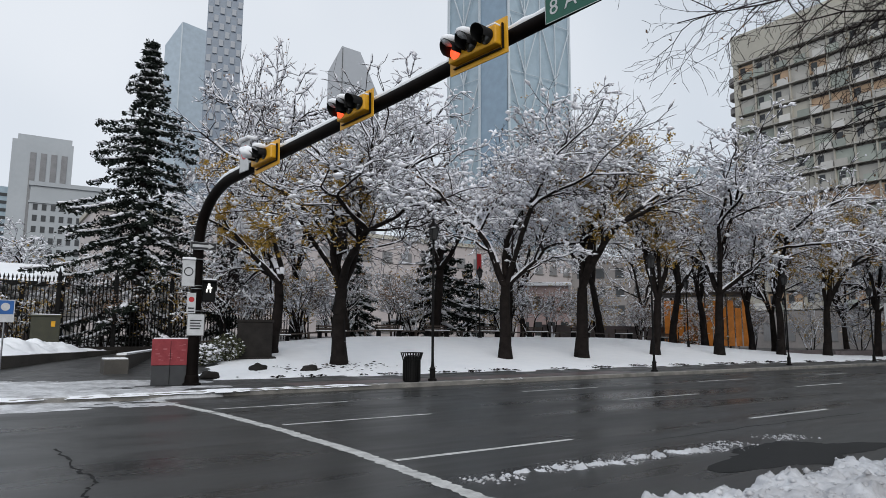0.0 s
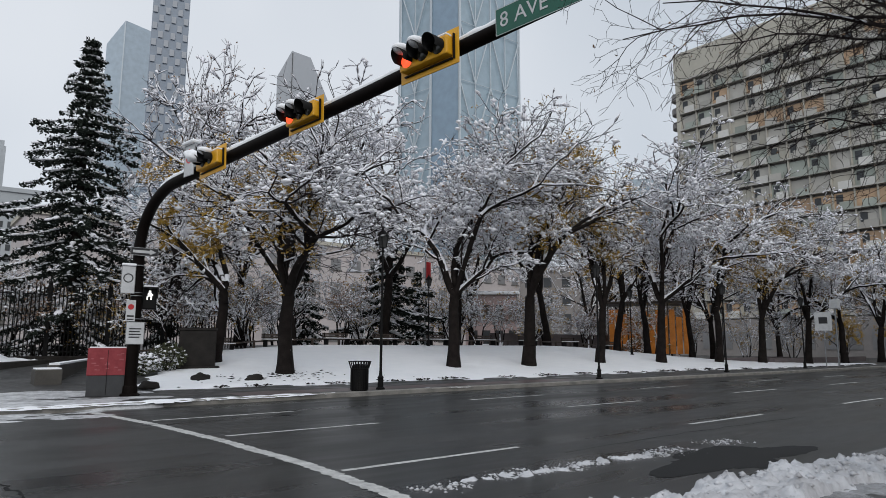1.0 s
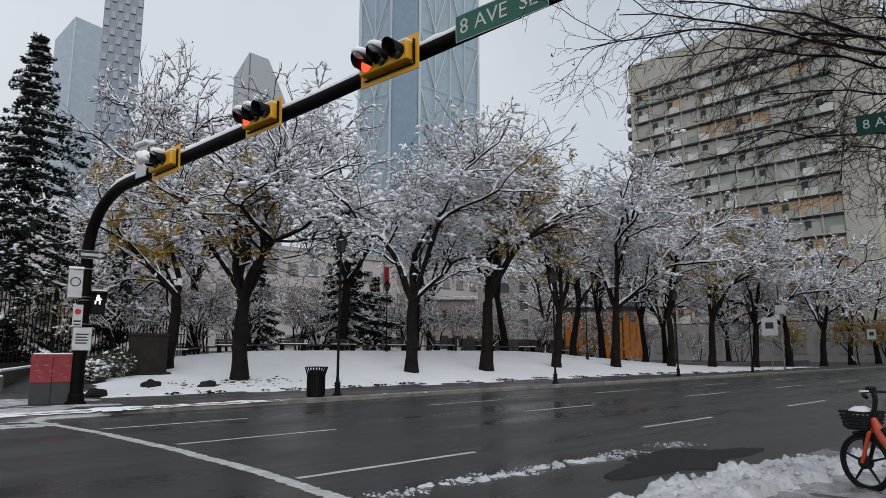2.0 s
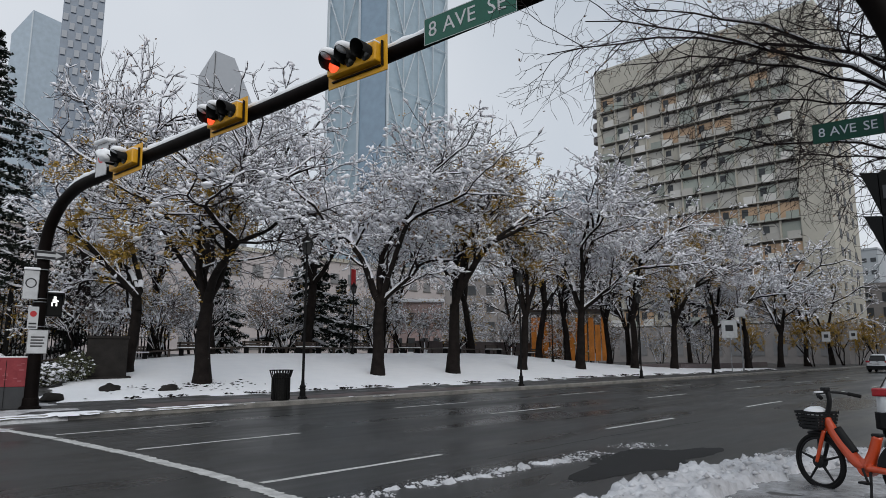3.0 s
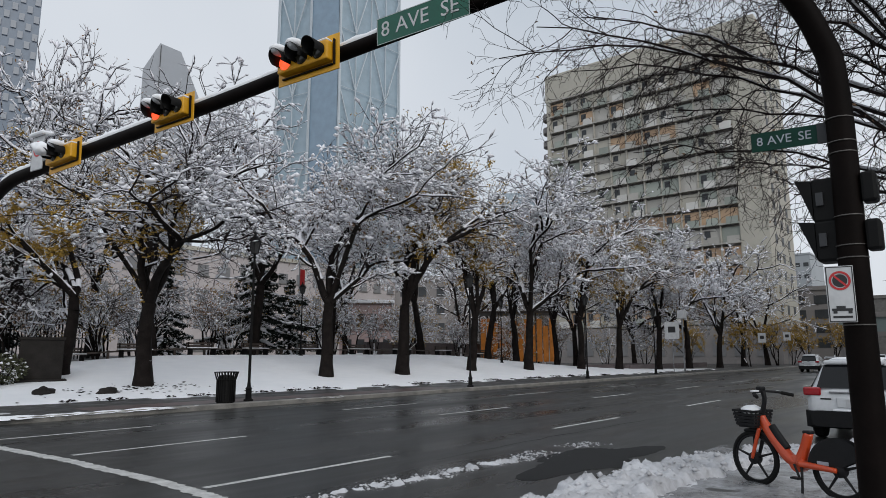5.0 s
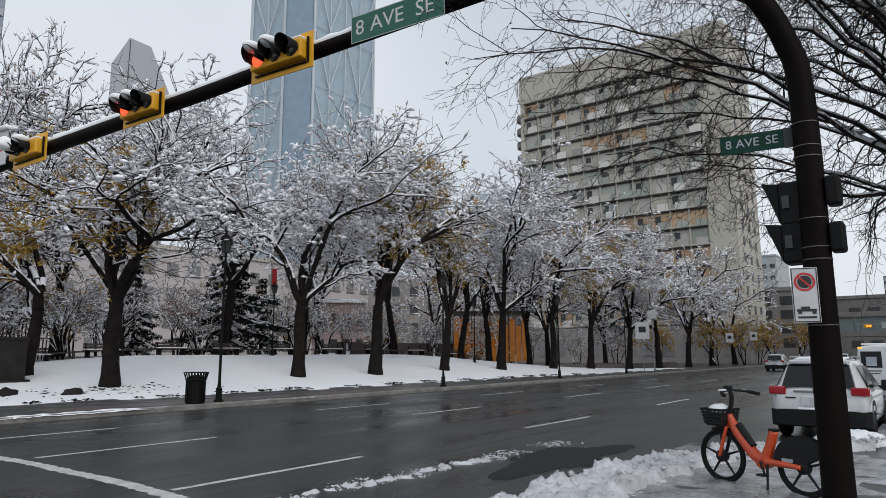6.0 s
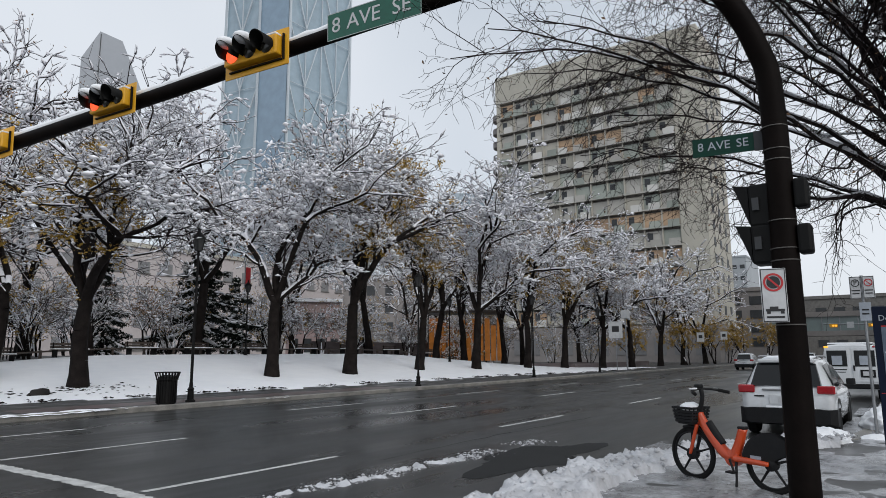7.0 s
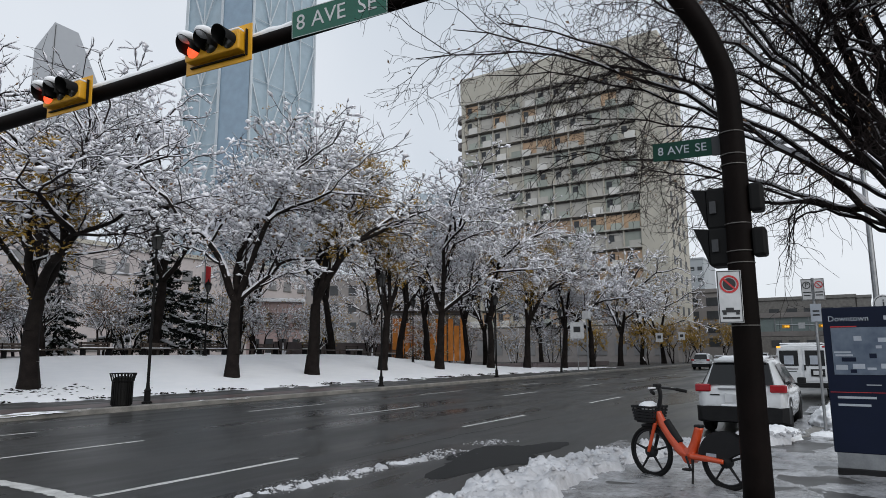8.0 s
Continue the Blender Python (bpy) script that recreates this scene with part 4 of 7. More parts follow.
places = [(13.8, 28.1, 20, 0, 1.0), (23.8, 28.0, 110, 1, 0.98), (29.7, 27.9, 250, 2, 1.08), (37.3, 28.4, 300, 2, 0.82), (44.1, 28, 60, 1, 0.98), (52.6, 28, 150, 0, 0.9),
          (60.2, 28, 240, 2, 0.9), (67.5, 27, 30, 1, 0.9), (75, 26.5, 100, 3, 0.92), (84, 26, 310, 0, 0.95), (94, 26, 80, 1, 0.9), (104, 25.5, 10, 2, 0.9),
          (12.6, 33.6, 75, 3, 1.0), (20, 40, 250, 3, 1.05), (28, 41, 15, 0, 1.0), (36, 42, 330, 1, 1.05), (45, 40, 190, 3, 1.0), (50.5, 36.5, 45, 1, 0.95), (57.5, 38, 140, 2, 0.95), (64, 37, 265, 3, 0.9),
          (72, 39, 350, 0, 0.95), (82, 36, 120, 1, 0.9), (14.5, 48, 10, 1, 1.0), (20.5, 50, 200, 2, 1.0), (52, 58, 290, 1, 1.0), (70, 56, 240, 2, 1.0), (84, 60, 85, 3, 1.0),
          (3.0, 58, 160, 0, 1.0), (9, 66, 310, 3, 1.0)]
used = set()
for x, y, turn, k, sc in places:
    heavy = (x, y) == (28, 41)
    k = 1 if heavy else k if y < 35 and x < 80 else 4 + k % 2
    z = pose(x, y, land(x, y), 0, 0, turn)
    tall = sc * (1.24 if 15 < x < 35 and y < 35 else 1.4 if x < 80 else 1.25)
    wide = sc * (1.38 if y < 35 else 1.25)
    if x < 15 and y < 30:
        tall = sc * 1.08
    if x < 30 and y > 33:
        tall, wide = sc * 1.12, sc * 1.15
    if (x, y) in ((14.5, 48), (20.5, 50)):
        tall, wide = (1.8, 1.2) if x < 16 else (1.5, 1.2)
    if heavy:
        tall, wide = 1.55, 1.5
    if x < 10:
        tall, wide = sc * 0.72, sc * 0.9
    if k not in used:
        used.add(k)
        protos[k].matrix_basis = z @ Matrix.Diagonal((wide, wide, tall, 1))
        tagged(protos[k], group=ROW)
    else:
        c = copy_thing(protos[k], z)
        c.scale = (wide, wide, tall)


def thicket(seed, x, y, h, leafy, leaves=900, snow=1.3):
    """A many-stemmed bare shrub tree behind the mound."""
    g = Grower(seed)
    spec = [(4, .08, .03, 2, 2, .75, .45), (3, .1, .03, 2, 2, .7, .5), (3, .12, .0, 2, 1, .66, .6), (2, .14, -.02, 2, 0, .66, .6), (1, .15, -.03, 0, 0, .6, .6)]
    for k in range(3):
        a = g.rng.uniform(0, 6.28)
        g.branch(np.array([.25 * math.cos(a), .25 * math.sin(a), -.1]), unit(np.array([.3 * math.cos(a), .3 * math.sin(a), 1.0])), h * .3, .085, 0, spec)
    t = tree_from(g, "shrub_tree", "bare brown many-stemmed small tree with a little snow", snow=snow, crown_z=2.5, snow_r=.040, twig_min=.012, blob=1.0, leaf=leafy, leaf_n=leaves if leafy else 0)
    t.matrix_basis = pose(x, y, land(x, y))
    return t


th = [thicket(51, 17, 50, 7.5, M_LEAF), thicket(52, 26, 54, 7, None), thicket(53, 35, 58, 7.5, M_BROWNLEAF)]
for i, (x, y) in enumerate(((42, 50), (47, 56), (54, 50), (60, 55), (66, 48), (22, 60), (12, 54), (5, 50), (-3, 54), (38, 46), (63, 41.5), (67.5, 41), (72, 44), (70, 60), (78, 45), (86, 42), (30, 64), (50, 66), (95, 40))):
    copy_thing(th[i % 3], pose(x, y, land(x, y), 0, 0, i * 67))
for i, (x, y) in enumerate(((15.5, 43.5), (19.5, 45), (9.5, 45), (27.5, 43), (44, 45), (2, 46), (34.5, 50), (57, 46))):
    copy_thing(th[(i + 1) % 3], pose(x, y, land(x, y), 0, 0, i * 101)).scale = (0.8, 0.8, 0.75)


for i, (x, y) in enumerate(((13, 42), (17.5, 41.5), (21.5, 43.5), (25, 42), (29, 45.5), (36.5, 43), (40.5, 44), (46.5, 43.5), (50.5, 45), (54.5, 43), (11, 47.5), (20.5, 49), (6.5, 46), (61.5, 40), (37, 55), (45, 52))):
    copy_thing(th[(i + 2) % 3], pose(x, y, land(x, y), 0, 0, i * 83)).scale = (0.95, 0.95, 0.8 + 0.12 * (i % 3))
leafy = thicket(54, 92, 24.6, 8.0, M_LEAF, 3500, 0.25)
for x, y, turn, k in ((104, 24.0, 80, 1.1), (113, 24.2, 170, 0.9), (122, 23.2, 20, 1.2), (139, 23.0, 240, 1.3), (82, 29, 300, 0.9)):
    copy_thing(leafy, pose(x, y, land(x, y), 0, 0, turn)).scale = (k, k, k)


def spruce(name, label, h, rad, seed, snow=0.5):
    """A conifer: a straight stem with whorls of drooping boughs clad in needle tufts and snow."""
    rng = np.random.default_rng(seed)
    t = thing(name, label, "tree")
    bm = bmesh.new()
    tube(bm, [(0, 0, -0.2), (0, 0, h * .5), (0.03, 0, h)], [rad * .06, rad * .035, 0.02], 8)
    part("trunk", bm, M_BARK, t)
    P0, P1, R0, R1, tufts, tr, sn, sr = [], [], [], [], [], [], [], []
    S0, S1, SR = [], [], []
    z = h * 0.05
    while z < h * 0.985:
        f = 1 - z / h
        reach = rad * (f ** 0.82) * rng.uniform(0.6, 1.2) + 0.12
        n = 7 if f > .25 else 5
        ph = rng.uniform(0, 6.28)
        for k in range(n):
            a = ph + 6.283 * k / n + rng.normal(0, .2)
            L = reach * rng.uniform(0.5, 1.2)
            m = max(3, int(L / 0.33))
            prev = np.array([0, 0, z])
            for i in range(1, m + 1):
                u = i / m
                p = np.array([math.cos(a) * L * u, math.sin(a) * L * u, z - 0.46 * L * u ** 1.3 + 0.14 * L * u ** 4 + rng.normal(0, .02)])
                P0.append(prev); P1.append(p); R0.append(0.035 * f + .01); R1.append(0.03 * f + .008)
                if u > 0.3 and rng.random() < snow * 1.0:
                    S0.append(prev + [0, 0, .1]); S1.append(p + [0, 0, .1]); SR.append(rng.uniform(.07, .24) * (0.5 + 0.7 * f))
                prev = p
                wid = (0.18 + 0.42 * (1 - abs(u - .5))) * (0.5 + f)
                for _ in range(4):
                    c = p + np.array([-math.sin(a), math.cos(a), 0]) * rng.normal(0, wid * .45) + np.array([0, 0, -abs(rng.normal(0, .09))])
                    tufts.append(c); tr.append(rng.uniform(.09, .2))
                    if rng.random() < snow * 0.42:
                        sn.append(c + np.array([0, 0, .075])); sr.append(rng.uniform(.06, .20))
        z += 0.46 + 0.62 * f
    tagged(link("bough_wood", segs_mesh("bough_wood", P0, P1, R0, R1, 3, M_BARK), t), kind="stuff")
    tufts, tr = np.array(tufts), np.array(tr)
    # needles: spiky sprays round every tuft
    n = 5
    C = np.repeat(tufts, n, 0) + rng.normal(0, .09, (len(tufts) * n, 3))
    link("needles", leaves_mesh("needles", C, np.repeat(tr, n) * 0.9, M_NEEDLE, rng), t)
    tagged(link("snow_cover", segs_mesh("snow_cover", S0, S1, SR, np.array(SR) * .8, 6, M_TSNOW, 0.45), t, "snow lying on the boughs"), kind="stuff")
    tagged(link("snow_clump", blobs_mesh("snow_clump", sn, sr, M_TSNOW, rng, 0.42), t), kind="stuff")
    return t


sp = spruce("spruce_tree", "tall dark spruce with snow on its drooping boughs", 22.0, 6.2, 4, 0.85)
sp.matrix_basis = pose(8.3, 47.3, 0.7) @ Matrix.Diagonal((1.1, 1.1, 0.98, 1))
sp2 = spruce("spruce_tree", "broad dark spruce loaded with clumps of snow", 9.2, 4.0, 9, 0.85)
sp2.matrix_basis = pose(31.8, 46, 1.2) @ Matrix.Diagonal((1.45, 1.45, 1.15, 1))
copy_thing(sp2, pose(24.5, 47, 1.0, 0, 0, 80)).scale = (0.75, 0.75, 0.85)
copy_thing(sp2, pose(14.0, 48, 0.8, 0, 0, 200)).scale = (0.7, 0.7, 1.1)
copy_thing(sp2, pose(39.5, 52, 1.0, 0, 0, 140)).scale = (0.8, 0.8, 0.9)

# the near tree: boughs reaching over the pavement from a trunk beside the path
def near_tree():
    g = Grower(33)
    rng = g.rng
    base = np.array([13.5, -1.5, 0.1])
    fork = np.array([13.3, -1.35, 3.6])
    g.limb(base, unit(fork - base), 3.5, 0.24, 0.19, 6, 0.02, 0)
    g.seg.append((base - [0, 0, 0.1], base + [0, 0, 0.5], 0.38, 0.25))
    goals = [(55.5, .47, 8.8, .055), (59, .52, 8.4, .06), (63, .53, 9.0, .06), (62, .44, 9.4, .05), (70, .36, 10.2, .05), (75, .27, 10.6, .045), (79, .215, 11.0, .06),
             (72, .60, 7.8, .06), (81, .56, 8.4, .065), (90, .60, 9.6, .07), (96, .60, 9.5, .08), (104, .5, 12, .09), (75, .45, 9.6, .05), (67, .30, 10.4, .045), (83, .66, 8.3, .07), (88, .74, 8.0, .08), (78, .68, 7.8, .06), (93, .66, 8.6, .09), (86, .86, 7.6, .08), (82, .60, 8.4, .05), (76, .62, 8.0, .045), (85, .75, 8.0, .05), (80, .80, 7.6, .045), (90, .66, 8.4, .05), (73, .70, 7.6, .045), (98, .72, 8.5, .09), (89, .30, 11.2, .06)]
    TW = [(4, 0.22, -0.05, 2, 2, 0.66, 0.60), (3, 0.26, -0.09, 2, 1, 0.64, 0.70), (2, 0.28, -0.14, 1, 1, 0.62, 0.75), (2, 0.28, -0.14, 0, 0, 0.6, 0.7)]
    for az, el, D, r in goals:
        x, y = polar(az, D)
        end = np.array([x, y, 1.8 + el * D])
        start = fork + rng.normal(0, .08, 3)
        start[2] = 2.8 + 1.3 * rng.random()
        mid = (start + end) / 2 + np.array([0, 0, (0.2 if az < 78 else 0.1) * np.linalg.norm(end - start)]) + rng.normal(0, .25, 3)
        n = 16
        pts = [(1 - u) ** 2 * start + 2 * u * (1 - u) * mid + u * u * end + rng.normal(0, .035, 3) * (0 < u < 1) for u in np.linspace(0, 1, n + 1)]
        r0 = r * (1.0 if az < 78 else 1.2 if az < 84 else 1.4)
        for i in range(n):
            a, b = r0 * (1 - .85 * i / n), r0 * (1 - .85 * (i + 1) / n)
            g.seg.append((pts[i], pts[i + 1], a, b))
            if i > 8 or (i > 4 and rng.random() < 0.5):
                d = unit(pts[i + 1] - pts[i])
                for _ in range(2 if i > 7 else 1):
                    dd = unit(g.side(d, rng.uniform(.4, .9)) + np.array([0, 0, -0.22]))
                    g.branch(pts[i], dd, rng.uniform(.4, .95), max(.009, b * .5), 0, TW)
        g.tips.append(pts[-1])
    return tree_from(g, "street_tree", "bare street tree with thin snow-lined twigs overhanging the pavement", snow=1.0, crown_z=5.0, snow_r=0.02, twig_min=0.0038, blob=0.0, leaf=M_BROWNLEAF, leaf_n=500, leaf_s=0.35)


near_tree()


# ------------------------------------------------------------------ mast-arm signal poles
def bent(bm, pts, radii, n=14):
    """A tube through a smoothed line of points."""
    P = [Vector(p) for p in pts]
    out, rad = [], []
    for i in range(len(P) - 1):
        p0, p1, p2, p3 = P[max(i - 1, 0)], P[i], P[i + 1], P[min(i + 2, len(P) - 1)]
        for k in range(5):
            u = k / 5
            out.append(0.5 * ((2 * p1) + (p2 - p0) * u + (2 * p0 - 5 * p1 + 4 * p2 - p3) * u * u + (3 * p1 - p0 - 3 * p2 + p3) * u ** 3))
            rad.append(radii[i] + (radii[i + 1] - radii[i]) * u)
    out.append(P[-1])
    rad.append(radii[-1])
    tube(bm, out, rad, n)
    return out, rad


def ridge_snow(out, rad, i0, i1, rng, lift=0.95, w=0.72):
    """A strip of snow along the top of a tube."""
    bm = bmesh.new()
    pts, rr = [], []
    for i in range(i0, i1):
        for k in range(4):
            u = k / 4
            p = out[i].lerp(out[i + 1], u)
            r = rad[i]
            pts.append(p + Vector((0, 0, r * lift + rng.uniform(-.012, .012))))
            rr.append(r * w * rng.uniform(.82, 1.08))
    tube(bm, pts, rr, 8)
    return bm


def visor(bm, x, z, r, y0, y1):
    """An open tunnel hood over a lens, cut away below, pointing to -y."""
    n = 14
    a0, a1 = radians(-30), radians(210)
    rings = []
    for y, cut in ((y0, 0), (y1, 0)):
        rings.append([(x + r * math.cos(a0 + (a1 - a0) * k / n), y + (0.10 * (1 - math.sin(max(0, a0 + (a1 - a0) * k / n))) if y == y1 else 0), z + r * math.sin(a0 + (a1 - a0) * k / n)) for k in range(n + 1)])
    o = [[bm.verts.new(p) for p in ring] for ring in rings]
    q = [[bm.verts.new((x + (p[0] - x) * .94, p[1], z + (p[2] - z) * .94)) for p in ring] for ring in rings]
    for k in range(n):
        bm.faces.new((o[0][k], o[0][k + 1], o[1][k + 1], o[1][k]))
        bm.faces.new((q[0][k + 1], q[0][k], q[1][k], q[1][k + 1]))
        bm.faces.new((o[1][k], o[1][k + 1], q[1][k + 1], q[1][k]))


def signal_head(parent, m, wide=1.62, high=0.70, lit=0, lamps=3, snow_on=True, seed=1, loaded=False):
    """A horizontal traffic signal: backplate, housing, hoods and lenses, facing local -y."""
    head = part("signal_head", boxes((-wide / 2, wide / 2, -0.012, 0.012, -high / 2, high / 2), bevel=0.008), M_YELLOW, parent, "yellow signal with a wide backplate", m=m)
    part("housing", boxes((-wide * .41, wide * .41, -0.2, -0.014, -0.19, 0.19), bevel=0.03), M_YELLOW, head)
    part("backplate_rib", boxes((-wide * .41, wide * .41, -0.06, -0.013, -0.26, -0.235), (wide * .43, wide * .445, -0.06, -0.013, -0.26, 0.24)), M_VISOR, head)
    part("bracket", boxes((-0.12, 0.12, 0.012, 0.2, -0.2, 0.2)), M_VISOR, head)
    step = wide * .27
    rng = random.Random(seed)
    for i in range(lamps):
        x = (i - (lamps - 1) / 2) * step
        bm = bmesh.new()
        visor(bm, x, 0, 0.165, -0.2, -0.55)
        part("hood", bm, M_VISOR, head, smooth=True)
        bm = bmesh.new()
        lathe(bm, [(0.15, 0), (0.14, 0.02), (0.09, 0.045), (0.02, 0.055)], 16)
        bmesh.ops.transform(bm, matrix=pose(x, -0.2, 0, 90), verts=bm.verts[:])
        part("lens", bm, M_RED if i == lit else M_DARKLENS, head, "lit red lens" if i == lit else "unlit lens", smooth=True)
        if snow_on and (i == 1 or rng.random() < .65):
            bm = bmesh.new()
            bmesh.ops.create_icosphere(bm, subdivisions=2, radius=1)
            bmesh.ops.transform(bm, matrix=pose(x, -0.36, 0.19) @ Matrix.Diagonal((0.165, 0.21, 0.105, 1)), verts=bm.verts[:])
            part("snow_cap", bm, M_SNOW, head, smooth=True)
    if loaded:
        bm = bmesh.new()
        bmesh.ops.create_icosphere(bm, subdivisions=3, radius=1)
        for v in bm.verts:
            v.co = v.co * (1 + 0.25 * noise.noise(v.co * 1.7))
        bmesh.ops.transform(bm, matrix=pose(-step * .75, -0.42, 0.14, 0, 25) @ Matrix.Diagonal((0.30, 0.24, 0.17, 1)), verts=bm.verts[:])
        part("snow_heap", bm, M_SNOW, head, smooth=True)
    part("snow_top", boxes((-wide * .4, wide * .4, -0.19, -0.02, 0.19, 0.235), bevel=0.02), M_SNOW, head)
    return head


def plate(parent, name, w, h, m, material, label="", rim=None):
    """A flat sign with rounded corners, facing local -y."""
    sgn = part(name, boxes((-w / 2, w / 2, -0.004, 0.004, -h / 2, h / 2), bevel=0.003), material, parent, label, m=m)
    if rim is not None:
        t = 0.009
        part("rim", boxes((-w / 2 + .006, w / 2 - .006, -0.0065, -0.0045, h / 2 - .006 - t, h / 2 - .006), (-w / 2 + .006, w / 2 - .006, -0.0065, -0.0045, -h / 2 + .006, -h / 2 + .006 + t),
                          (-w / 2 + .006, -w / 2 + .006 + t, -0.0065, -0.0045, -h / 2 + .015, h / 2 - .015), (w / 2 - .006 - t, w / 2 - .006, -0.0065, -0.0045, -h / 2 + .015, h / 2 - .015)), rim, sgn)
    return sgn


def ring_mark(parent, r, z, material, bar=True, y=-0.009):
    """A prohibition ring with its slash on a sign."""
    bm = bmesh.new()
    n = 28
    for k in range(n):
        a, b = 2 * math.pi * k / n, 2 * math.pi * (k + 1) / n
        vs = [bm.verts.new((q * math.cos(c), y, z + q * math.sin(c))) for q, c in ((r, a), (r, b), (r * .78, b), (r * .78, a))]
        bm.faces.new(vs)
    if bar:
        c = Matrix.Translation((0, 0, z)) @ pose(0, 0, 0, 0, 45, 0)
        box(bm, -r * .8, r * .8, y - .002, y + .001, -r * .1, r * .1, m=c)
    return part("prohibition_ring", bm, material, parent)


far_m = Matrix(((0.1354, 0.9908, 0, 5.94), (-0.9908, 0.1354, 0, 23.07), (0, 0, 1, 0.15), (0, 0, 0, 1)))
fp = thing("signal_pole", "dark curved mast-arm pole with snow along its arm and yellow signals", "traffic signal", far_m)
bm = bmesh.new()
line = [(0, 0, 0), (0, 0, 3.0), (0, 0, 5.0), (0.6, 0, 6.0), (1.7, 0, 6.55), (3.1, 0, 6.70), (6, 0, 6.86), (11, 0, 7.12), (14.8, 0, 7.36), (22, 0, 7.7)]
out, rad = bent(bm, line, [.19, .18, .175, .175, .17, .17, .165, .15, .14, .11])
part("pole", bm, M_POLE, fp, smooth=True)
rs = random.Random(3)
part("snow_ridge", ridge_snow(out, rad, 19, 44, rs), M_SNOW, fp, "snow lying on the arm", smooth=True)
bm = bmesh.new()
lathe(bm, [(0.30, 0), (0.30, 0.05), (0.23, 0.1), (0.22, 0.3), (0.2, 0.34)], 16)
part("base_collar", bm, M_POLE, fp)
for z in (1.7, 2.45, 3.2, 3.3, 4.2, 4.7):
    bm = bmesh.new()
    lathe(bm, [(0.186, z), (0.194, z + .005), (0.194, z + .022), (0.186, z + .027)], 16)
    part("steel_band", bm, M_STEEL, fp)
signal_head(fp, pose(13.55, -0.25, 7.24, 0, -1.5, 0), 1.56, 0.72, seed=1)
signal_head(fp, pose(9.50, -0.25, 7.02, 0, -2.0, 0), 1.36, 0.68, seed=5)
signal_head(fp, pose(5.10, -0.25, 6.74, 0, -3, 0), 1.45, 0.74, lit=9, lamps=2, seed=2, loaded=True)
# street name blade on the arm
blade = plate(fp, "street_sign", 1.93, 0.52, pose(16.13, -0.2, 7.42, 0, -1.5, 0), M_GREEN, "green street name sign", M_WHITE)
for wx, word in ((-0.77, "8"), (-0.19, "AVE"), (0.58, "SE")):
    lettering("lettering", word, 0.40, M_WHITE, blade, pose(wx, -0.008, 0, 90))
part("icicle", tube(bmesh.new(), [(0.45, 0, -0.26), (0.45, 0, -0.4)], [0.012, 0.002], 6), M_TRUSS, blade)
# signs clamped on the upright
ts = plate(fp, "turn_sign", 0.62, 0.95, pose(3.78, -0.3, 7.02), M_WHITE, "white no-turn sign capped with snow", M_SIGNBLACK)
ring_mark(ts, 0.22, 0.12, M_SIGNRED)
part("snow_cap", boxes((-0.34, 0.36, -0.12, 0.14, 0.47, 0.58), bevel=0.05), M_SNOW, ts)
ow = plate(fp, "one_way_sign", 0.86, 0.27, Matrix.Translation((0.24, 0.06, 4.66)) @ pose(0, 0, 0, 0, 0, 80), M_SIGNBLACK, "black one-way sign with a white arrow", M_WHITE)
bm = bmesh.new()
vs = [bm.verts.new((x, -0.008, z)) for x, z in ((-.36, -.045), (.16, -.045), (.16, -.1), (.36, 0), (.16, .1), (.16, .045), (-.36, .045))]
bm.faces.new(vs)
part("arrow", bm, M_WHITE, ow)
toward = pose(0, 0, 0, 0, 0, 75)
tn = plate(fp, "turn_sign", 0.42, 0.9, Matrix.Translation((0.14, -0.36, 3.72)) @ toward, M_WHITE, "white turn restriction sign", M_SIGNBLACK)
ring_mark(tn, 0.15, 0.05, M_SIGNBLACK, bar=False)
part("snow_cap", boxes((-0.22, 0.22, -0.06, 0.06, 0.45, 0.53), bevel=0.03), M_SNOW, tn)
sm = plate(fp, "notice", 0.28, 0.68, Matrix.Translation((0.16, -0.22, 2.72)) @ toward, M_WHITE, "narrow white notice with a red disc")
part("disc", lathe(bmesh.new(), [(0.09, 0), (0.09, 0.004)], 16), M_SIGNRED, sm, m=pose(0, -0.009, 0.12, 90))
part("print_bar", boxes((-.1, .1, -.009, -.006, -.2, -.15), (-.1, .1, -.009, -.006, -.3, -.26)), M_SIGNBLACK, sm)
bkn = plate(fp, "cycle_notice", 0.55, 0.72, Matrix.Translation((0.22, -0.06, 2.0)) @ toward, M_WHITE, "white notice board with dark print", M_SIGNBLACK)
part("print_bar", boxes(*[(-.18, .18 - .04 * (i % 2), -.009, -.006, .12 - i * .09, .16 - i * .09) for i in range(4)]), M_SIGNBLACK, bkn)
ps = part("pedestrian_signal", boxes((-0.23, 0.23, -0.12, 0.12, -0.36, 0.36), bevel=0.04), M_VISOR, fp, "black pedestrian signal showing the white walking symbol", m=Matrix.Translation((-0.05, 0.43, 3.15)) @ toward)
part("hood", boxes((-0.24, 0.24, -0.3, -0.12, 0.33, 0.37), (-.24, -.215, -.28, -.12, 0, .33), (.215, .24, -.28, -.12, 0, .33)), M_VISOR, ps)
part("snow_cap", boxes((-0.22, 0.22, -0.28, 0.1, 0.37, 0.42), bevel=0.02), M_SNOW, ps)
part("symbol", boxes((-.035, .035, -.127, -.121, .19, .26), (-.06, .05, -.127, -.121, .07, .18), (-.09, -.05, -.127, -.121, -.04, .07), (.03, .07, -.127, -.121, -.04, .07), (.05, .1, -.127, -.121, .1, .14)), M_WALKLENS, ps)

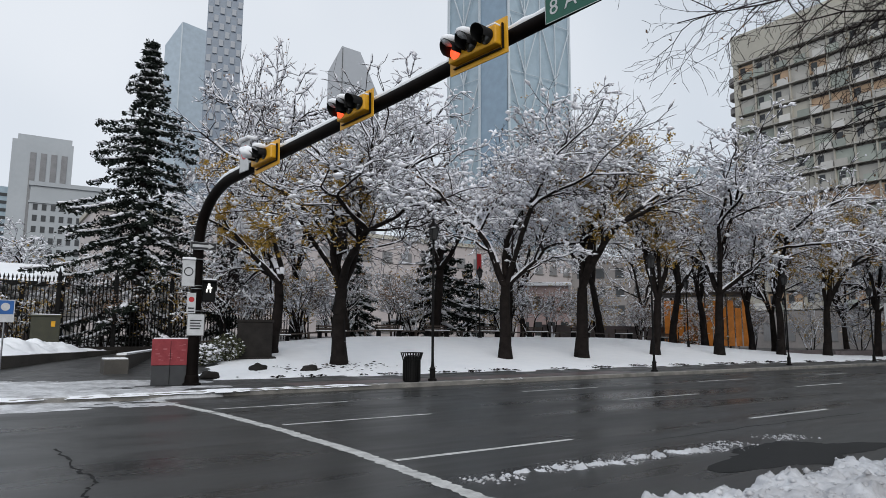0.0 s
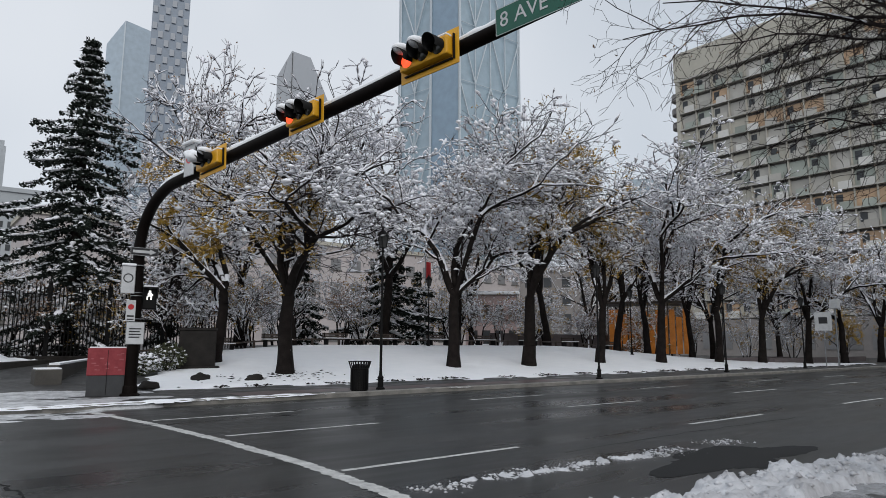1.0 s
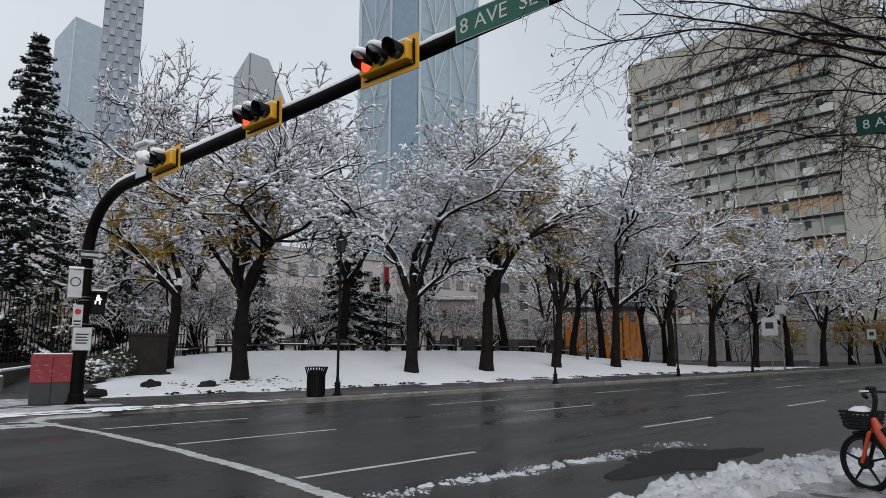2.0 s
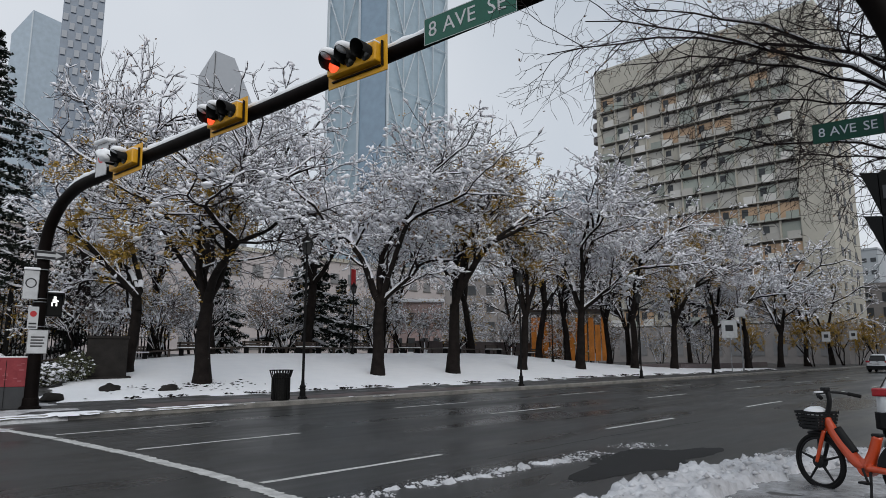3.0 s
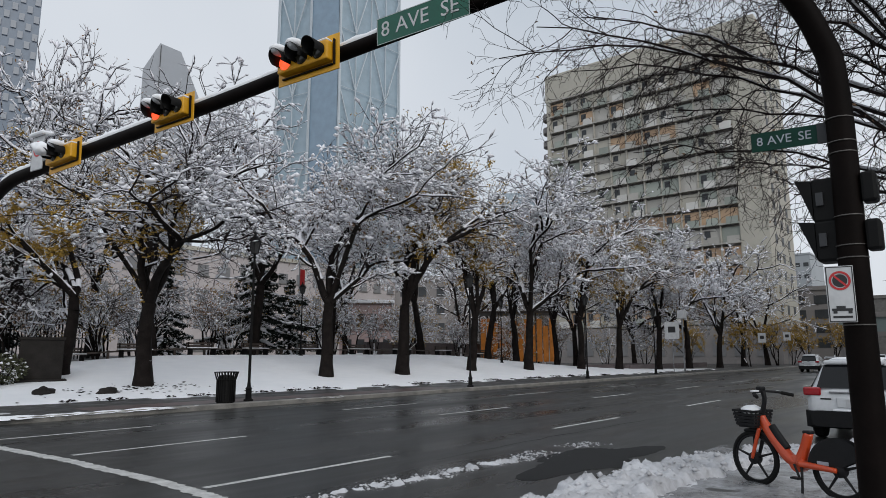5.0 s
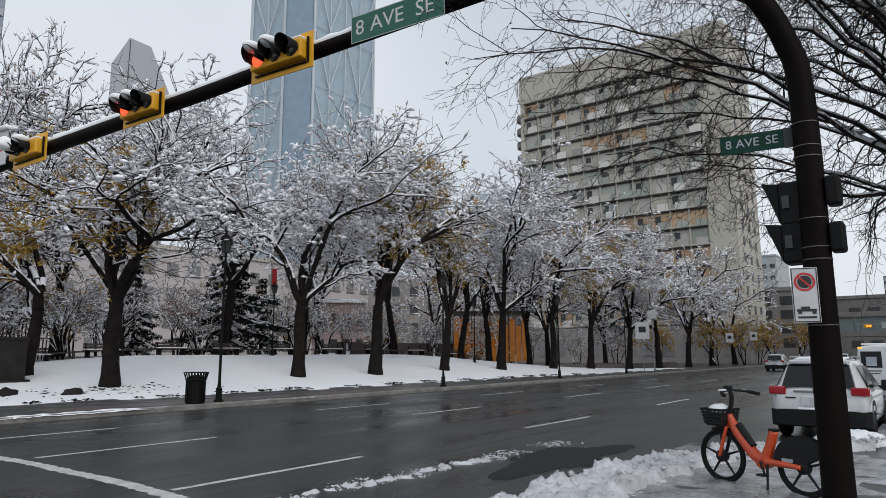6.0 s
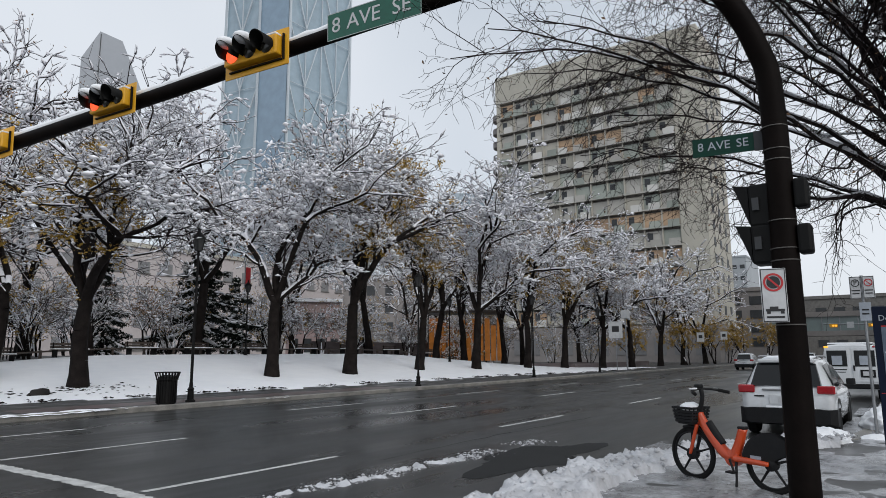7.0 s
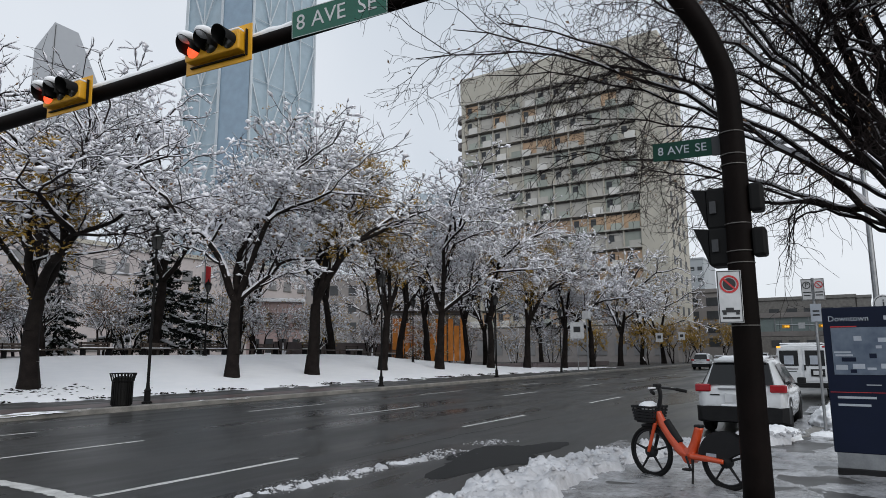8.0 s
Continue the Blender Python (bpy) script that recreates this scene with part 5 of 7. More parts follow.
# near pole of the same kind, arm reaching over the cross street
NP = (7.9, 1.04)
npole = thing("signal_pole", "dark brown curved signal pole wrapped with steel bands", "traffic signal", pose(NP[0], NP[1], 0.15))
bm = bmesh.new()
nline = [(0, 0, 0), (0, 0, 2.2), (0, 0, 4.45), (-0.07, 0.095, 5.08), (-0.26, 0.35, 5.68), (-0.60, 0.80, 6.22), (-1.5, 2.0, 6.5), (-5.4, 7.2, 7.0)]
out, rad = bent(bm, nline, [.156, .143, .130, .126, .124, .122, .118, .11])
part("pole", bm, M_POLE, npole, smooth=True)
for z in (1.93, 2.62, 2.75, 3.06, 3.74, 3.86, 4.12):
    part("steel_band", lathe(bmesh.new(), [(0.156 - .0058 * z, z), (0.164 - .0058 * z, z + .003), (0.164 - .0058 * z, z + .011), (0.156 - .0058 * z, z + .014)], 18), M_BAND, npole)
nblade = plate(npole, "street_sign", 0.72, 0.22, Matrix.Translation((0.0, 0.52, 4.03)) @ pose(0, 0, 0, 0, 0, -82), M_GREENDARK, "small green street name sign", None)
for wx, word in ((-0.27, "8"), (-0.07, "AVE"), (0.18, "SE")):
    lettering("lettering", word, 0.14, M_PALE, nblade, pose(wx, -0.008, 0, 90))
part("clamp", boxes((0.30, 0.40, -0.02, 0.03, -0.11, 0.11)), M_GREYBOX, nblade)
nosign = plate(npole, "no_stopping_sign", 0.25, 0.57, Matrix.Translation((-0.235, 0.105, 2.245)) @ pose(0, 0, 0, 0, 0, -74), M_WHITE, "white no-stopping sign with a red ring", M_SIGNBLACK)
ring_mark(nosign, 0.097, 0.135, M_SIGNRED)
part("disc", lathe(bmesh.new(), [(0.066, 0), (0.066, 0.003)], 20), M_SIGNBLACK, nosign, m=pose(0, -0.006, 0.135, 90))
part("tow_symbol", boxes((-.09, .09, -.009, -.006, -.17, -.145), (-.05, .03, -.009, -.006, -.145, -.12), (-.08, -.045, -.009, -.006, -.195, -.17), (.05, .085, -.009, -.006, -.195, -.17), (-.085, .085, -.009, -.006, -.24, -.22)), M_SIGNBLACK, nosign)


def side_signal(z, sz):
    """A signal head seen edge on, its hood pointing over the street."""
    hd = part("signal_head", boxes((-0.14, 0.16, -0.10, 0.16, -sz, sz), bevel=0.03), M_VISOR, npole, "black signal head seen from its side", m=pose(0.1, 0.16, z))
    bm2 = bmesh.new()
    a = [(-0.13, 0.16, sz * .95), (0.15, 0.16, sz * .95), (0.15, 0.16, -sz * .9), (-0.13, 0.16, -sz * .9)]
    b = [(-0.12, 0.32, sz * 1.05), (0.14, 0.32, sz * 1.05), (0.14, 0.28, sz * .6), (-0.12, 0.28, sz * .6)]
    va, vb = [bm2.verts.new(p) for p in a], [bm2.verts.new(p) for p in b]
    for i in range(4):
        bm2.faces.new((va[i], va[(i + 1) % 4], vb[(i + 1) % 4], vb[i]))
    bm2.faces.new(vb)
    part("hood", bm2, M_VISOR, hd)
    part("push_plate", boxes((-0.17, -0.14, 0.05, 0.12, -0.06, 0.08)), M_GREYBOX, hd)


side_signal(3.27, 0.24)
side_signal(2.83, 0.22)
for z in (3.35, 2.85):
    part("mount_box", boxes((-0.09, 0.12, -0.28, -0.14, -0.16, 0.16), bevel=0.03), M_VISOR, npole, m=pose(0.0, 0, z))

# ------------------------------------------------------------------ street furniture across the street
ub = thing("utility_box", "street utility box, red wrapped above and grey below", "utility box", pose(5.4, 23.6, 0.15, 0, 0, -12))
part("body", boxes((-0.62, 0.5, -0.35, 0.35, 0, 0.66), bevel=0.012), M_GREYBOX, ub, "dark grey steel base")
part("wrap", boxes((-0.64, 0.52, -0.37, 0.37, 0.66, 1.52), bevel=0.012), M_REDBOX, ub, "faded red printed wrap")
part("door_seam", boxes((-0.07, -0.055, -0.376, -0.37, 0.05, 1.45)), M_VISOR, ub)
rp = random.Random(4)
for _ in range(14):
    x, z = rp.uniform(-.58, .36), rp.uniform(.75, 1.42)
    part("print_mark", boxes((x, x + rp.uniform(.05, .14), -0.374, -0.371, z, z + rp.uniform(.02, .05))), M_REDPRINT, ub)
part("snow_cap", boxes((-0.6, 0.48, -0.33, 0.33, 1.52, 1.56), bevel=0.015), M_SNOW, ub)

tb = thing("litter_bin", "black slatted steel litter bin with a flared rim", "bin", pose(13.12, 20.72, 0.15))
part("body", lathe(bmesh.new(), [(0.27, 0), (0.30, 0.03), (0.31, 0.75), (0.33, 0.8)], 20), M_BLACK, tb)
slat = mesh_of("slat", *cube_data(0.305, 0.328, -0.02, 0.02, 0.05, 0.8), M_BLACK)
flare = mesh_of("flared_slat", [(0.33, -.018, .82), (.345, -.018, .82), (.345, .018, .82), (.33, .018, .82), (0.40, -.018, 1.06), (.415, -.018, 1.05), (.415, .018, 1.05), (.40, .018, 1.06)],
                [(3, 2, 1, 0), (4, 5, 6, 7), (0, 1, 5, 4), (1, 2, 6, 5), (2, 3, 7, 6), (3, 0, 4, 7)], M_BLACK)
for i in range(24):
    link("slat", slat, tb, m=pose(0, 0, 0, 0, 0, i * 15))
    link("flared_slat", flare, tb, m=pose(0, 0, 0, 0, 0, i * 15 + 7))
for r, z in ((0.345, 0.82), (0.41, 1.06)):
    bm = bmesh.new()
    tube(bm, [(r * math.cos(a), r * math.sin(a), z) for a in [2 * math.pi * k / 20 for k in range(21)]], 0.014, 6, False)
    part("hoop", bm, M_BLACK, tb)
part("lid", lathe(bmesh.new(), [(0.31, 0.82), (0.26, 0.92), (0.16, 0.97), (0.14, 0.97)], 20), M_BLACK, tb)


def street_lamp(x, y, h):
    t = thing("street_lamp", "black cast-iron style park lamp post with a lantern head", "street lamp", pose(x, y, land(x, y)), "lamp posts along the pavement")
    part("base", lathe(bmesh.new(), [(0.17, 0), (0.17, 0.06), (0.11, 0.1), (0.10, 0.4), (0.12, 0.45), (0.07, 0.52), (0.055, 0.7)], 12), M_BLACK, t)
    part("post", lathe(bmesh.new(), [(0.052, 0.7), (0.048, h * .5), (0.038, h - 1.0), (0.07, h - .98), (0.07, h - .93), (0.04, h - .9), (0.05, h - .85), (0.13, h - .82)], 10), M_BLACK, t)
    part("lantern", lathe(bmesh.new(), [(0.12, h - .82), (0.20, h - .4), (0.20, h - .38)], 8), M_LAMPGLASS, t, "frosted lantern glass")
    for k in range(4):
        a = radians(45 + 90 * k)
        part("lantern_rib", tube(bmesh.new(), [(0.125 * math.cos(a), 0.125 * math.sin(a), h - .82), (0.21 * math.cos(a), 0.21 * math.sin(a), h - .38)], 0.015, 5), M_BLACK, t)
    part("cap", lathe(bmesh.new(), [(0.25, h - .38), (0.24, h - .34), (0.12, h - .18), (0.05, h - .12), (0.03, h), (0.01, h + .04)], 10), M_BLACK, t)
    return t


M_LAMPGLASS = mat("smoked_lantern_glass", (0.05, 0.05, 0.05), 0.2, bump=0)
for x, y, h in ((14.2, 20.95, 6.2), (27.6, 21.1, 6.0), (42.0, 21.9, 5.9), (55.0, 22.3, 5.7)):
    street_lamp(x, y, h)
for x, y, h in ((46.5, 32.2, 5.6), (29.5, 37.5, 5.2), (63, 33, 5.4)):
    street_lamp(x, y, h)


def rock(x, y, sx, sy, sz, seed):
    bm = bmesh.new()
    bmesh.ops.create_icosphere(bm, subdivisions=3, radius=1)
    for v in bm.verts:
        k = 1 + 0.35 * noise.noise(v.co * 1.3 + Vector((seed, 0, 0))) + 0.12 * noise.noise(v.co * 4)
        v.co = Vector((v.co.x * sx * k, v.co.y * sy * k, max(-0.3, v.co.z * k) * sz))
    ob = part("boulder", bm, M_DARKSTONE, None, smooth=True, m=pose(x, y, land(x, y) + sz * .25))
    tagged(ob, "small dark wet boulder lying in the snow", "boulder")


rock(9.7, 27.4, 0.40, 0.28, 0.24, 1)
rock(11.6, 26.4, 0.40, 0.28, 0.22, 5)
rock(7.2, 25.6, 0.36, 0.28, 0.22, 9)

# stone plinth with shrubs at the corner of the lawn
pl = thing("stone_plinth", "dark stone planter block at the edge of the lawn", "planter", pose(11.2, 32.2, land(11.2, 32.2), 0, 0, -19) @ Matrix.Diagonal((0.82, 0.82, 1, 1)))
part("block", boxes((-1.0, 1.0, -0.9, 0.9, -0.4, 1.75), bevel=0.03), M_DARKSTONE, pl)
part("cap", boxes((-1.06, 1.06, -0.96, 0.96, 1.75, 1.87), bevel=0.02), M_DARKSTONE, pl)
part("footing", boxes((-1.1, 1.25, -1.1, 1.0, -0.6, 0.08), bevel=0.06), M_DARKSTONE, pl)


def shrub(x, y, r, h, seed, material, label, n=900, snow=0.15):
    rng = np.random.default_rng(seed)
    t = thing("shrub", label, "shrub", pose(x, y, land(x, y)))
    P0, P1 = [], []
    for i in range(40):
        a, q = rng.uniform(0, 6.28), rng.uniform(.2, 1) * r
        P0.append((0, 0, 0)); P1.append((q * math.cos(a), q * math.sin(a), h * rng.uniform(.5, 1)))
    link("stems", segs_mesh("stems", P0, P1, [0.014] * 40, [0.005] * 40, 3, M_TWIG), t)
    v = rng.normal(size=(n, 3))
    v /= np.linalg.norm(v, axis=1)[:, None]
    v *= rng.uniform(.3, 1, (n, 1)) ** .5
    C = np.stack([v[:, 0] * r, v[:, 1] * r, (v[:, 2] * .5 + .5) * h], 1)
    link("leaves", leaves_mesh("leaves", C, rng.uniform(.04, .1, n), material, rng), t)
    k = int(n * snow)
    if k:
        tagged(link("snow_cover", blobs_mesh("snow_cover", C[:k] + [0, 0, .05], rng.uniform(.04, .12, k), M_TSNOW, rng, .5), t), kind="stuff")


shrub(9.6, 31.5, 0.9, 1.3, 1, M_HEDGE, "straggly green shrub beside the stone block", 900, 0.1)
shrub(8.3, 30.6, 0.8, 0.9, 2, M_HEDGE, "low snowy shrub beside the stone block", 600, 0.4)
shrub(58.5, 40, 1.3, 1.7, 3, M_HEDGE, "snowy evergreen shrub on the mound", 700, 0.5)

# iron fence and gate behind the corner
FW = 30.0
fn = thing("iron_fence", "tall black wrought-iron fence with spear tops on a low wall", "fence", pose(-12, 43.9, 0))
FZ = 0.6
part("plinth_wall", boxes((0, FW, -0.25, 0.25, 0.3, FZ + 0.5), bevel=0.02), M_DARKSTONE, fn)
bm = bmesh.new()
box(bm, -.03, .03, -.02, .02, FZ + .5, FZ + 4.3)
lathe(bm, [(0.03, FZ + 4.3), (0.065, FZ + 4.38), (0.006, FZ + 4.6)], 5)
me = bpy.data.meshes.new("picket")
bm.to_mesh(me)
bm.free()
me.materials.append(M_BLACK)
for i in range(149):
    link("picket", me, fn, m=pose(0.1 + i * 0.2, 0, 0))
for z in (FZ + .75, FZ + 2.2, FZ + 4.0):
    part("rail", boxes((0, FW, -.025, .025, z, z + .05)), M_BLACK, fn)
for x in (0, 6.2, 12.4, 15.6, 18.6, 21.8, 25, 29.9):
    part("fence_post", boxes((x - .09, x + .09, -.09, .09, FZ, FZ + 4.6)), M_BLACK, fn)
    part("finial", lathe(bmesh.new(), [(0.09, FZ + 4.6), (0.13, FZ + 4.7), (0.05, FZ + 4.85), (0.01, FZ + 5.1)], 8), M_BLACK, fn, m=pose(x, 0, 0))

# low planter walls on the corner
def wall_box(x0, x1, y0, y1, z0, z1, label, snow=True):
    t = thing("planter_wall", label, "planter", pose(x0, y0, 0))
    part("wall", boxes((0, x1 - x0, 0, y1 - y0, z0, z1), bevel=0.03), M_WETCONC, t)
    if snow:
        part("snow_cover", boxes((0.03, x1 - x0 - .03, 0.03, y1 - y0 - .03, z1, z1 + .06), bevel=0.025), M_SNOW, t)


wall_box(4.05, 4.95, 28.6, 29.5, 0, 0.84, "square wet concrete end block of a low wall", True)


def slab_planter(name, label, outline, z1, snow_z=None):
    t = thing(name, label, "planter")
    part("wall", prism(bmesh.new(), outline, 0.0, z1), M_WETCONC, t)
    cx, cy = sum(p[0] for p in outline) / len(outline), sum(p[1] for p in outline) / len(outline)
    inner = [(cx + (x - cx) * .95, cy + (y - cy) * .95) for x, y in outline]
    if snow_z:
        part("snow_cover", prism(bmesh.new(), inner, z1, z1 + snow_z), M_SNOW, t)
    return t


slab_planter("planter_wall", "low wet concrete wall running back with snow on top", [(4.55, 29.5), (4.95, 29.5), (8.9, 41.0), (8.5, 41.0)], 0.98, 0.07)
slab_planter("corner_planter", "low wet concrete corner planter heaped with snow", [(0.3, 31.5), (6.8, 43.4), (-9, 43.4), (-9, 31.5)], 0.90)


def heap_mask(x, y):
    front = 31.5 if x < 0.3 else 31.5 + (x - 0.3) * 1.83
    return min(y - front - 0.35, 43.2 - y, x + 8.8)


ms = lumpy("planter_snow", -9, 6.8, 31.5, 43.4, 0.14, lambda x, y, mk: 0.88 + 0.65 * smooth01(mk / 4.0) + 0.22 * nz(x, y, 0.9) * smooth01(mk) + .15 * nz(x, y, 2.6) * smooth01(mk), lambda x, y: heap_mask(x, y) if heap_mask(x, y) > -0.1 else -1, M_SNOW)
tagged(link("planter_snow", ms), "snow heaped in the corner planter", "snow", kind="stuff")

# park kiosk with a snowy roof behind the fence
kz = thing("park_kiosk", "small park pavilion with a snow-covered gabled roof", "kiosk", pose(-3.0, 50, 0.6))
bm = bmesh.new()
vs = [bm.verts.new(p) for p in ((0, -1.5, 4.5), (7.4, -1.5, 4.5), (7.4, 2, 5.9), (0, 2, 5.9), (0, 5.5, 4.5), (7.4, 5.5, 4.5))]
for f in ((0, 1, 2, 3), (3, 2, 5, 4), (0, 3, 4), (1, 5, 2), (0, 4, 5, 1)):
    bm.faces.new([vs[i] for i in f])
part("roof", bm, M_SNOW, kz, "snow-covered roof")
part("fascia", boxes((-.2, 7.6, -1.65, -1.45, 4.2, 4.52)), M_BLACK, kz)
for x in (0.2, 2.6, 5.0, 7.2):
    part("post", boxes((x - .1, x + .1, -1.3, -1.1, 0, 4.3)), M_BLACK, kz)
part("back_wall", boxes((0, 7.4, 4.8, 5.0, 0, 3.5)), M_DARKBRICK, kz)
part("rail", boxes((0, 7.4, -1.28, -1.12, 2.9, 3.05)), M_BLACK, kz)
gb = thing("utility_cabinet", "olive green utility cabinet with a small yellow label", "utility box", pose(2.3, 42.6, 0.88))
part("body", boxes((0, 1.4, 0, 0.6, 0, 1.9), bevel=.02), M_OLIVE, gb)
part("lid", boxes((-.05, 1.45, -.05, .65, 1.9, 2.0), bevel=.02), M_OLIVE, gb)
part("yellow_label", boxes((.95, 1.15, -.012, -.002, 1.35, 1.65)), M_YELLOW, gb, "small yellow label")
part("snow_cover", boxes((0, 1.4, 0, .6, 2.0, 2.05), bevel=.02), M_SNOW, gb)

ls = thing("blue_sign", "small blue and white sign on a thin post", "sign", pose(0.75, 30, 0.15))
part("post", tube(bmesh.new(), [(0, 0, 0), (0, 0, 2.9)], 0.03, 8), M_STEEL, ls)
bs = part("board", boxes((-.3, .3, -.045, -.03, 2.1, 2.95)), M_WHITE, ls)
part("blue_field", boxes((-.27, .27, -.05, -.046, 2.4, 2.92)), M_BLUE, bs)
part("disc", lathe(bmesh.new(), [(0.15, 0), (0.15, 0.003)], 16), M_WHITE, bs, m=pose(0, -.051, 2.68, 90))

# benches and low rail along the top of the mound
def bench(x, y):
    t = thing("park_bench", "dark wooden park bench with a line of snow", "bench", pose(x, y, land(x, y) + .03), "benches along the mound")
    for i in range(3):
        part("seat_slat", boxes((-.95, .95, -.25 + i * .17, -.11 + i * .17, .40, .44)), M_WOODBENCH, t)
    for i in range(2):
        part("back_slat", boxes((-.95, .95, .28, .31, .52 + i * .16, .64 + i * .16)), M_WOODBENCH, t)
    for q in (-.8, .8):
        part("leg", boxes((q - .03, q + .03, -.22, .3, 0, .4), (q - .03, q + .03, .25, .3, .4, .82)), M_BLACK, t)
    part("snow_cover", boxes((-.93, .93, -.24, .2, .44, .49), bevel=.015), M_SNOW, t)


for x in (14.5, 18.2, 22.4, 26.3, 31.0, 35.8, 40.6, 46, 52):
    bench(x, 38.2)
rl = thing("low_rail", "low dark timber rail along the back of the mound", "rail", pose(9, 39.0, 0))
for i in range(25):
    x = i * 2.0
    part("rail_post", boxes((x - .06, x + .06, -.06, .06, land(9 + x, 39) - .2, land(9 + x, 39) + .5)), M_WOODBENCH, rl)
    if i < 24:
        a, b = land(9 + x, 39) + .42, land(11 + x, 39) + .42
        part("rail_beam", tube(bmesh.new(), [(x, -.07, a), (x + 2, -.07, b)], .05, 6), M_WOODBENCH, rl)

# dark hedge masses and a low wall behind the mound
hw = tagged(part("terrace_wall", boxes((44, 62, 46, 46.5, 0.5, 3.0), (60, 74, 31.5, 32, 0, 0.75), (66, 90, 29.5, 30, 0, .7)), M_DARKBRICK), "dark brick terrace wall behind the mound", "wall", kind="structure")


# ------------------------------------------------------------------ vehicles
def loft(stations, n_side):
    """A body through cross-sections: each (x, [(y, z), ...] of the right half from bottom to top), mirrored."""
    bm = bmesh.new()
    rings = []
    for x, half in stations:
        pts = [(-y, z) for y, z in half] + [(y, z) for y, z in reversed(half)]
        rings.append([bm.verts.new((x, y, z)) for y, z in pts])
    k = len(rings[0])
    for a, b in zip(rings, rings[1:]):
        for i in range(k):
            bm.faces.new((a[i], a[(i + 1) % k], b[(i + 1) % k], b[i]))
    bm.faces.new(rings[0][::-1])
    bm.faces.new(rings[-1])
    return bm


def section(w, zb, zsh, zt, wt, x):
    """Sill, bulging flank, shoulder, tumblehome, roof edge, roof."""
    return (x, [(w * .86, zb), (w * .97, zb + .1), (w, (zb + zsh) / 2), (w * .985, zsh - .04), (w * .94, zsh), (wt + .04, zt - .1), (wt * .93, zt - .02), (wt * .5, zt + .012)])


def wheel(parent, x, y, r, w, side):
    t = part("wheel", lathe(bmesh.new(), [(r * .62, -w / 2), (r * .9, -w / 2), (r, -w * .32), (r, w * .32), (r * .9, w / 2), (r * .62, w / 2)], 28), M_RUBBER, parent, m=pose(x, y, r, 90), smooth=False)
    bm = bmesh.new()
    lathe(bm, [(r * .6, -w * .42), (r * .58, -w * .5), (r * .5, -w * .38), (r * .12, -w * .42), (r * .05, -w * .44)], 20)
    for k in range(5):
        box(bm, -r * .07, r * .07, 0, r * .56, -w * .47, -w * .36, m=pose(0, 0, 0, 0, 0, 72 * k))
    if side > 0:
        bmesh.ops.transform(bm, matrix=pose(0, 0, 0, 180), verts=bm.verts[:])
    part("rim", bm, M_ALLOY, t, "alloy rim")
    return t


def quad(name, pts, material, parent, label="", thick=0.0):
    bm = bmesh.new()
    bm.faces.new([bm.verts.new(p) for p in pts])
    return part(name, bm, material, parent, label)


